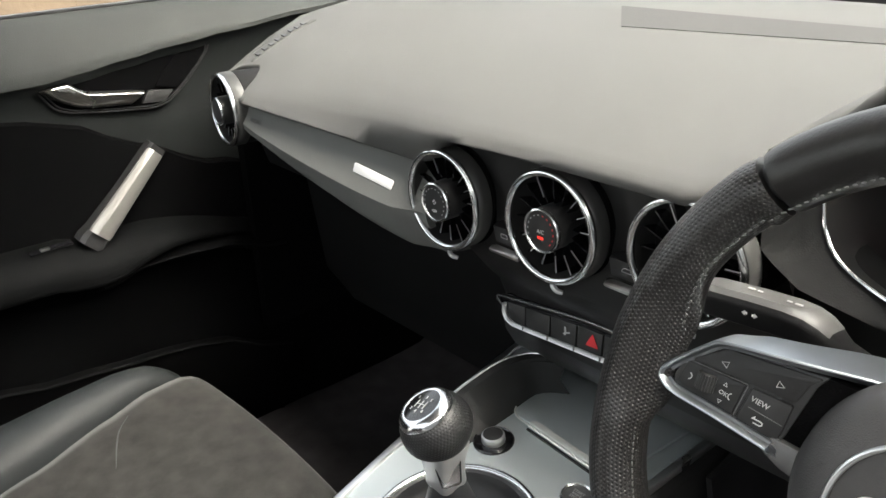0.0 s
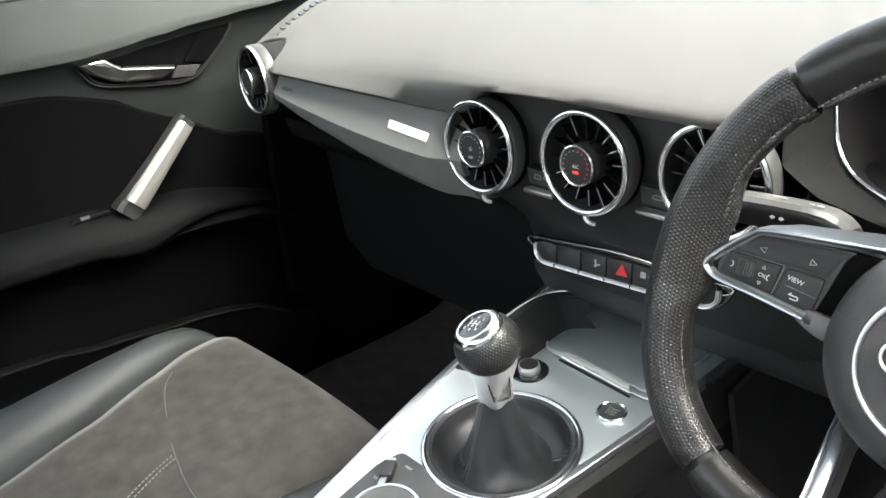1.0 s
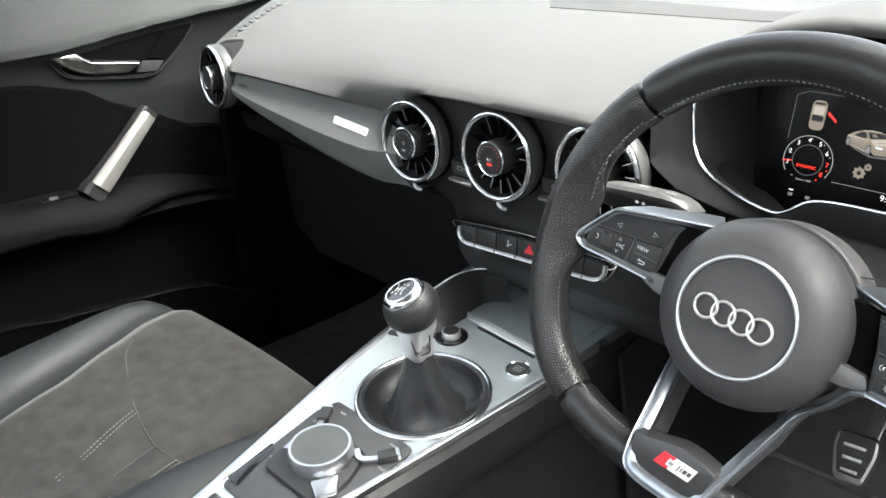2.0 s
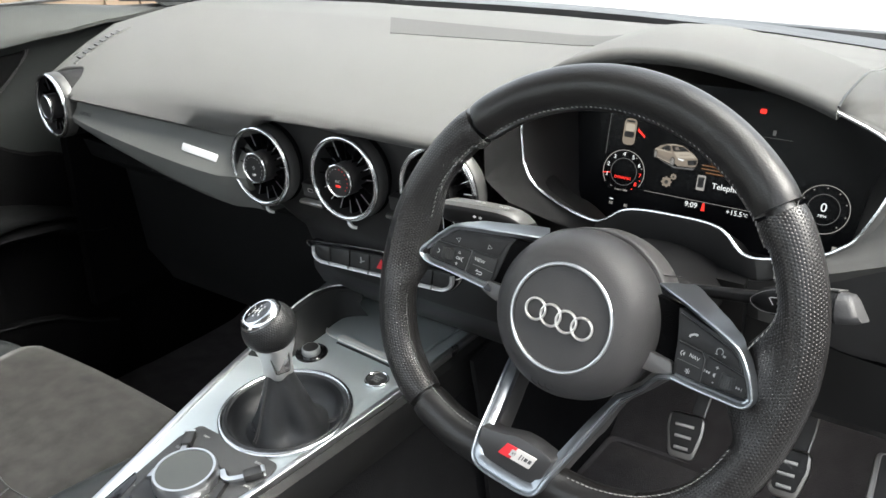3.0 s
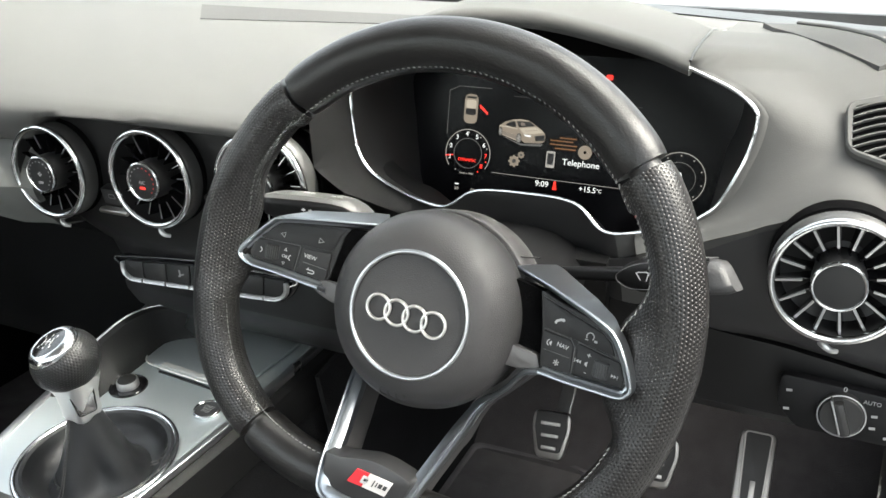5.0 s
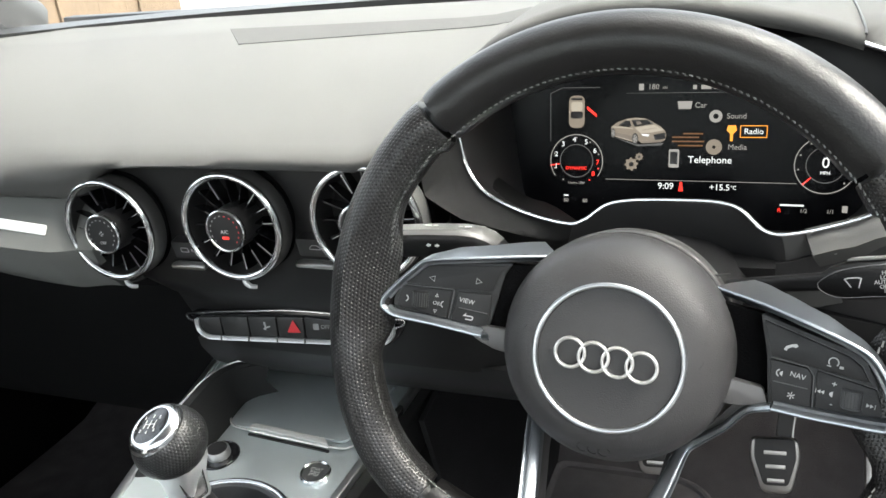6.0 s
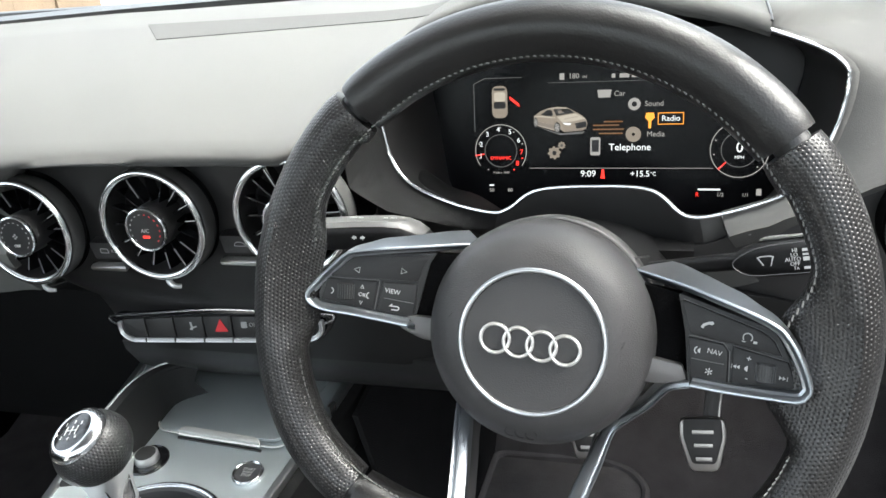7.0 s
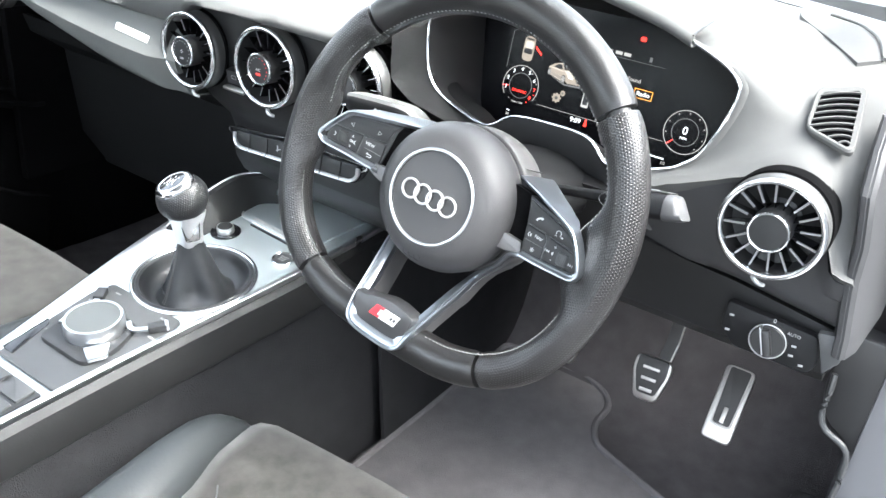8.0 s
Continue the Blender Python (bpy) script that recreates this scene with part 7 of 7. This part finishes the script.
# ---- driver's side ----
sv = thing("side_demister", "slatted side window demister vent in a grey frame", "air vent", (0.62, 0.0955, 0.702))
so3 = slope(0.62, slope_v(0.62, 2, 0.702))
st3 = (slope(0.62, slope_v(0.62, 2, 0.718)) - slope(0.62, slope_v(0.62, 2, 0.686))).normalized()
sn3 = Vector((1, 0, 0)).cross(st3)
so3 += sn3 * 0.0045
sm = Matrix(((1, st3.x, sn3.x, so3.x), (0, st3.y, sn3.y, so3.y), (0, st3.z, sn3.z, so3.z), (0, 0, 0, 1)))
so = [(-0.0252, 0.0190), (0.0138, 0.0338), (0.0255, -0.0415), (-0.0208, -0.0261)]
si = [(-0.0200, 0.0148), (0.0100, 0.0265), (0.0200, -0.0355), (-0.0172, -0.0235)]
oo, ii = rounded(so[::-1], 0.010, 6), rounded(si[::-1], 0.005, 6)
part("frame", moved(loft([[(x, y, -0.004) for x, y in oo], [(x, y, 0.0015) for x, y in oo], [(x * 0.95, y * 0.95, 0.0030) for x, y in oo], [(x, y, 0.0026) for x, y in ii], [(x, y, -0.004) for x, y in ii]], caps=False), sm), PAD, sv, "grey frame")
part("recess", prism([(x * 1.03, y * 1.03) for x, y in ii], 0.002, sm @ pose(0, 0, -0.0002)), DOORCLOTH, sv, "black recess")
for i in range(9):
    t = (i + 0.45) / 9.2
    a = Vector(si[0]).lerp(Vector(si[3]), (i + 0.5) / 5.6) if i < 6 else Vector(si[3]).lerp(Vector(si[2]), (0.22, 0.48, 0.74)[i - 6])
    b = Vector(si[1]).lerp(Vector(si[2]), t)
    line = [sm @ Vector((a.x + (b.x - a.x) * q, a.y + (b.y - a.y) * q + 0.0022 * math.sin(math.pi * q), 0.0022)) for q in (0, 0.25, 0.5, 0.75, 1)]
    part("slat", sweep(line, [(-0.0006, -0.0012), (0.0006, -0.0012), (0.0006, 0.0012), (-0.0006, 0.0012)], up=tuple(sn3)), PAD, sv, "grey curved slat")

ls = thing("light_switch", "black light switch panel with rotary knob", "light switch", (0.63, 0.07, 0.47))
lm = Matrix(((1, 0, 0, 0), (0, 0.10, -0.995, 0.062), (0, 0.995, 0.10, 0.488), (0, 0, 0, 1)))
part("panel", prism(rounded([(0.583, 0.0225), (0.670, 0.0190), (0.677, -0.008), (0.672, -0.021), (0.600, -0.021), (0.583, -0.004)], 0.006), 0.010, lm @ pose(0, 0, 0.006), 0.002), STALKBLACK, ls, "black panel")
part("knob", lathe([(0.0175, 0.0), (0.0172, 0.007), (0.0150, 0.010), (0.0001, 0.010)], 36, lm @ pose(0.630, 0.0, 0.005)), BLACK, ls, "black rotary knob")
part("knob_rim", lathe([(0.0170 + 0.0006 * math.cos(a), 0.0082 + 0.0006 * math.sin(a)) for a in np.linspace(0, 2 * math.pi, 8)[:-1]], 40, lm @ pose(0.630, 0.0, 0.005), True), SATINDARK, ls, "fine bright knob rim")
part("knob_grip", box((0.0085, 0.027, 0.010), lm @ pose(0.630, 0.0, 0.018, 0, 0, 20), 0.003), BLACK, ls, "raised grip")
part("knob_edge", box((0.0014, 0.028, 0.0105), lm @ pose(0.6255, 0.0016, 0.018, 0, 0, 20), 0.0005), SATIN, ls, "bright grip edge")
text("0", 0.006, lm @ pose(0.630, 0.0195, 0.0066), WHITEPRINT, ls, local=False)
text("AUTO", 0.0045, lm @ pose(0.650, 0.0125, 0.0066), GREYPRINT, ls, local=False)
for x, y in ((0.591, 0.010), (0.591, -0.006), (0.653, 0.002), (0.653, -0.008), (0.664, -0.014)):
    part("print_mark", box((0.0044, 0.0020, 0.0006), lm @ pose(x, y, 0.0064, 0, 0, 8)), GREYPRINT, ls)
rows = []
for z, xe in ((0.712, 0.6630), (0.6876, 0.6650), (0.6536, 0.6702), (0.6300, 0.6750), (0.6085, 0.6793), (0.5756, 0.6815), (0.548, 0.6860), (0.5202, 0.6909), (0.50, 0.693)):
    yb = 0.046 + 0.75 * max(0, z - 0.655)
    rows.append([(xe - 0.007, yb + 0.010, z), (xe - 0.004, yb + 0.001, z), (xe, yb, z), (xe + 0.004, yb + 0.003, z), (xe + 0.010, yb + 0.025, z), (xe + 0.018, yb + 0.12, z), (xe + 0.020, 0.36, z)])
part("side_cover", sheet(rows, 0.003, (-1, 0, 0)), SURROUND, dash, "grey dashboard end cover")
part("end_lobe", prism(rounded([(0.668, 0.5166), (0.6900, 0.5200), (0.6950, 0.4950), (0.6830, 0.4760), (0.6770, 0.4950)], 0.004), 0.008, Matrix(((1, 0, 0, 0), (0, 0, -1, 0.050), (0, 1, 0, 0), (0, 0, 0, 1))), 0.002), DARK, dash, "grey lower end of the dashboard")
kick = [[(0.744, y, z) for y in (0.19, 0.3, 0.45, 0.6)] for z in (0.02, 0.2, 0.35, 0.46)]
alone("pillar_hinge", box((0.12, 0.30, 0.95), Matrix.Translation((0.796, 0.330, 0.34)), 0.008), PILLARSKIN, "grey door hinge pillar beside the dashboard", "pillar", kind="structure")
alone("kick_panel", prism(rounded([(0.690, 0.46), (0.686, 0.39), (0.692, 0.362), (0.704, 0.344), (0.726, 0.331), (0.737, 0.305), (0.737, -0.04), (0.77, -0.04), (0.77, 0.46)][::-1], 0.008), 0.03, Matrix(((1, 0, 0, 0), (0, 0, -1, 0.185), (0, 1, 0, 0), (0, 0, 0, 1))), 0.003), BLACK, "black trim inside the door opening", "panel", kind="structure")
alone("wall_right", sheet(kick, 0.02, (1, 0, 0)), BLACK, "dark kick panel beside the pedals", "wall", kind="structure")
alone("sill_right", box((0.12, 1.6, 0.20), Matrix.Translation((0.750, -0.45, 0.03)), 0.02), DARK, "dark door sill trim", "sill", kind="structure")
alone("door_seal", sweep(smooth_line([(0.692, 0.18, 0.41), (0.694, 0.177, 0.384), (0.694, 0.177, 0.362), (0.702, 0.175, 0.343), (0.729, 0.172, 0.330), (0.735, 0.170, 0.302), (0.734, 0.170, 0.261), (0.728, 0.17, 0.20)], 30), circle(0.0035, 8)), STALK, "grey rubber seal along the door opening", "seal", kind="structure")
text("0.0", 0.006, pose(0.476, 0.0465, 0.600, 92, 0, 0), GREYPRINT, dash, "reset_lettering", local=False)
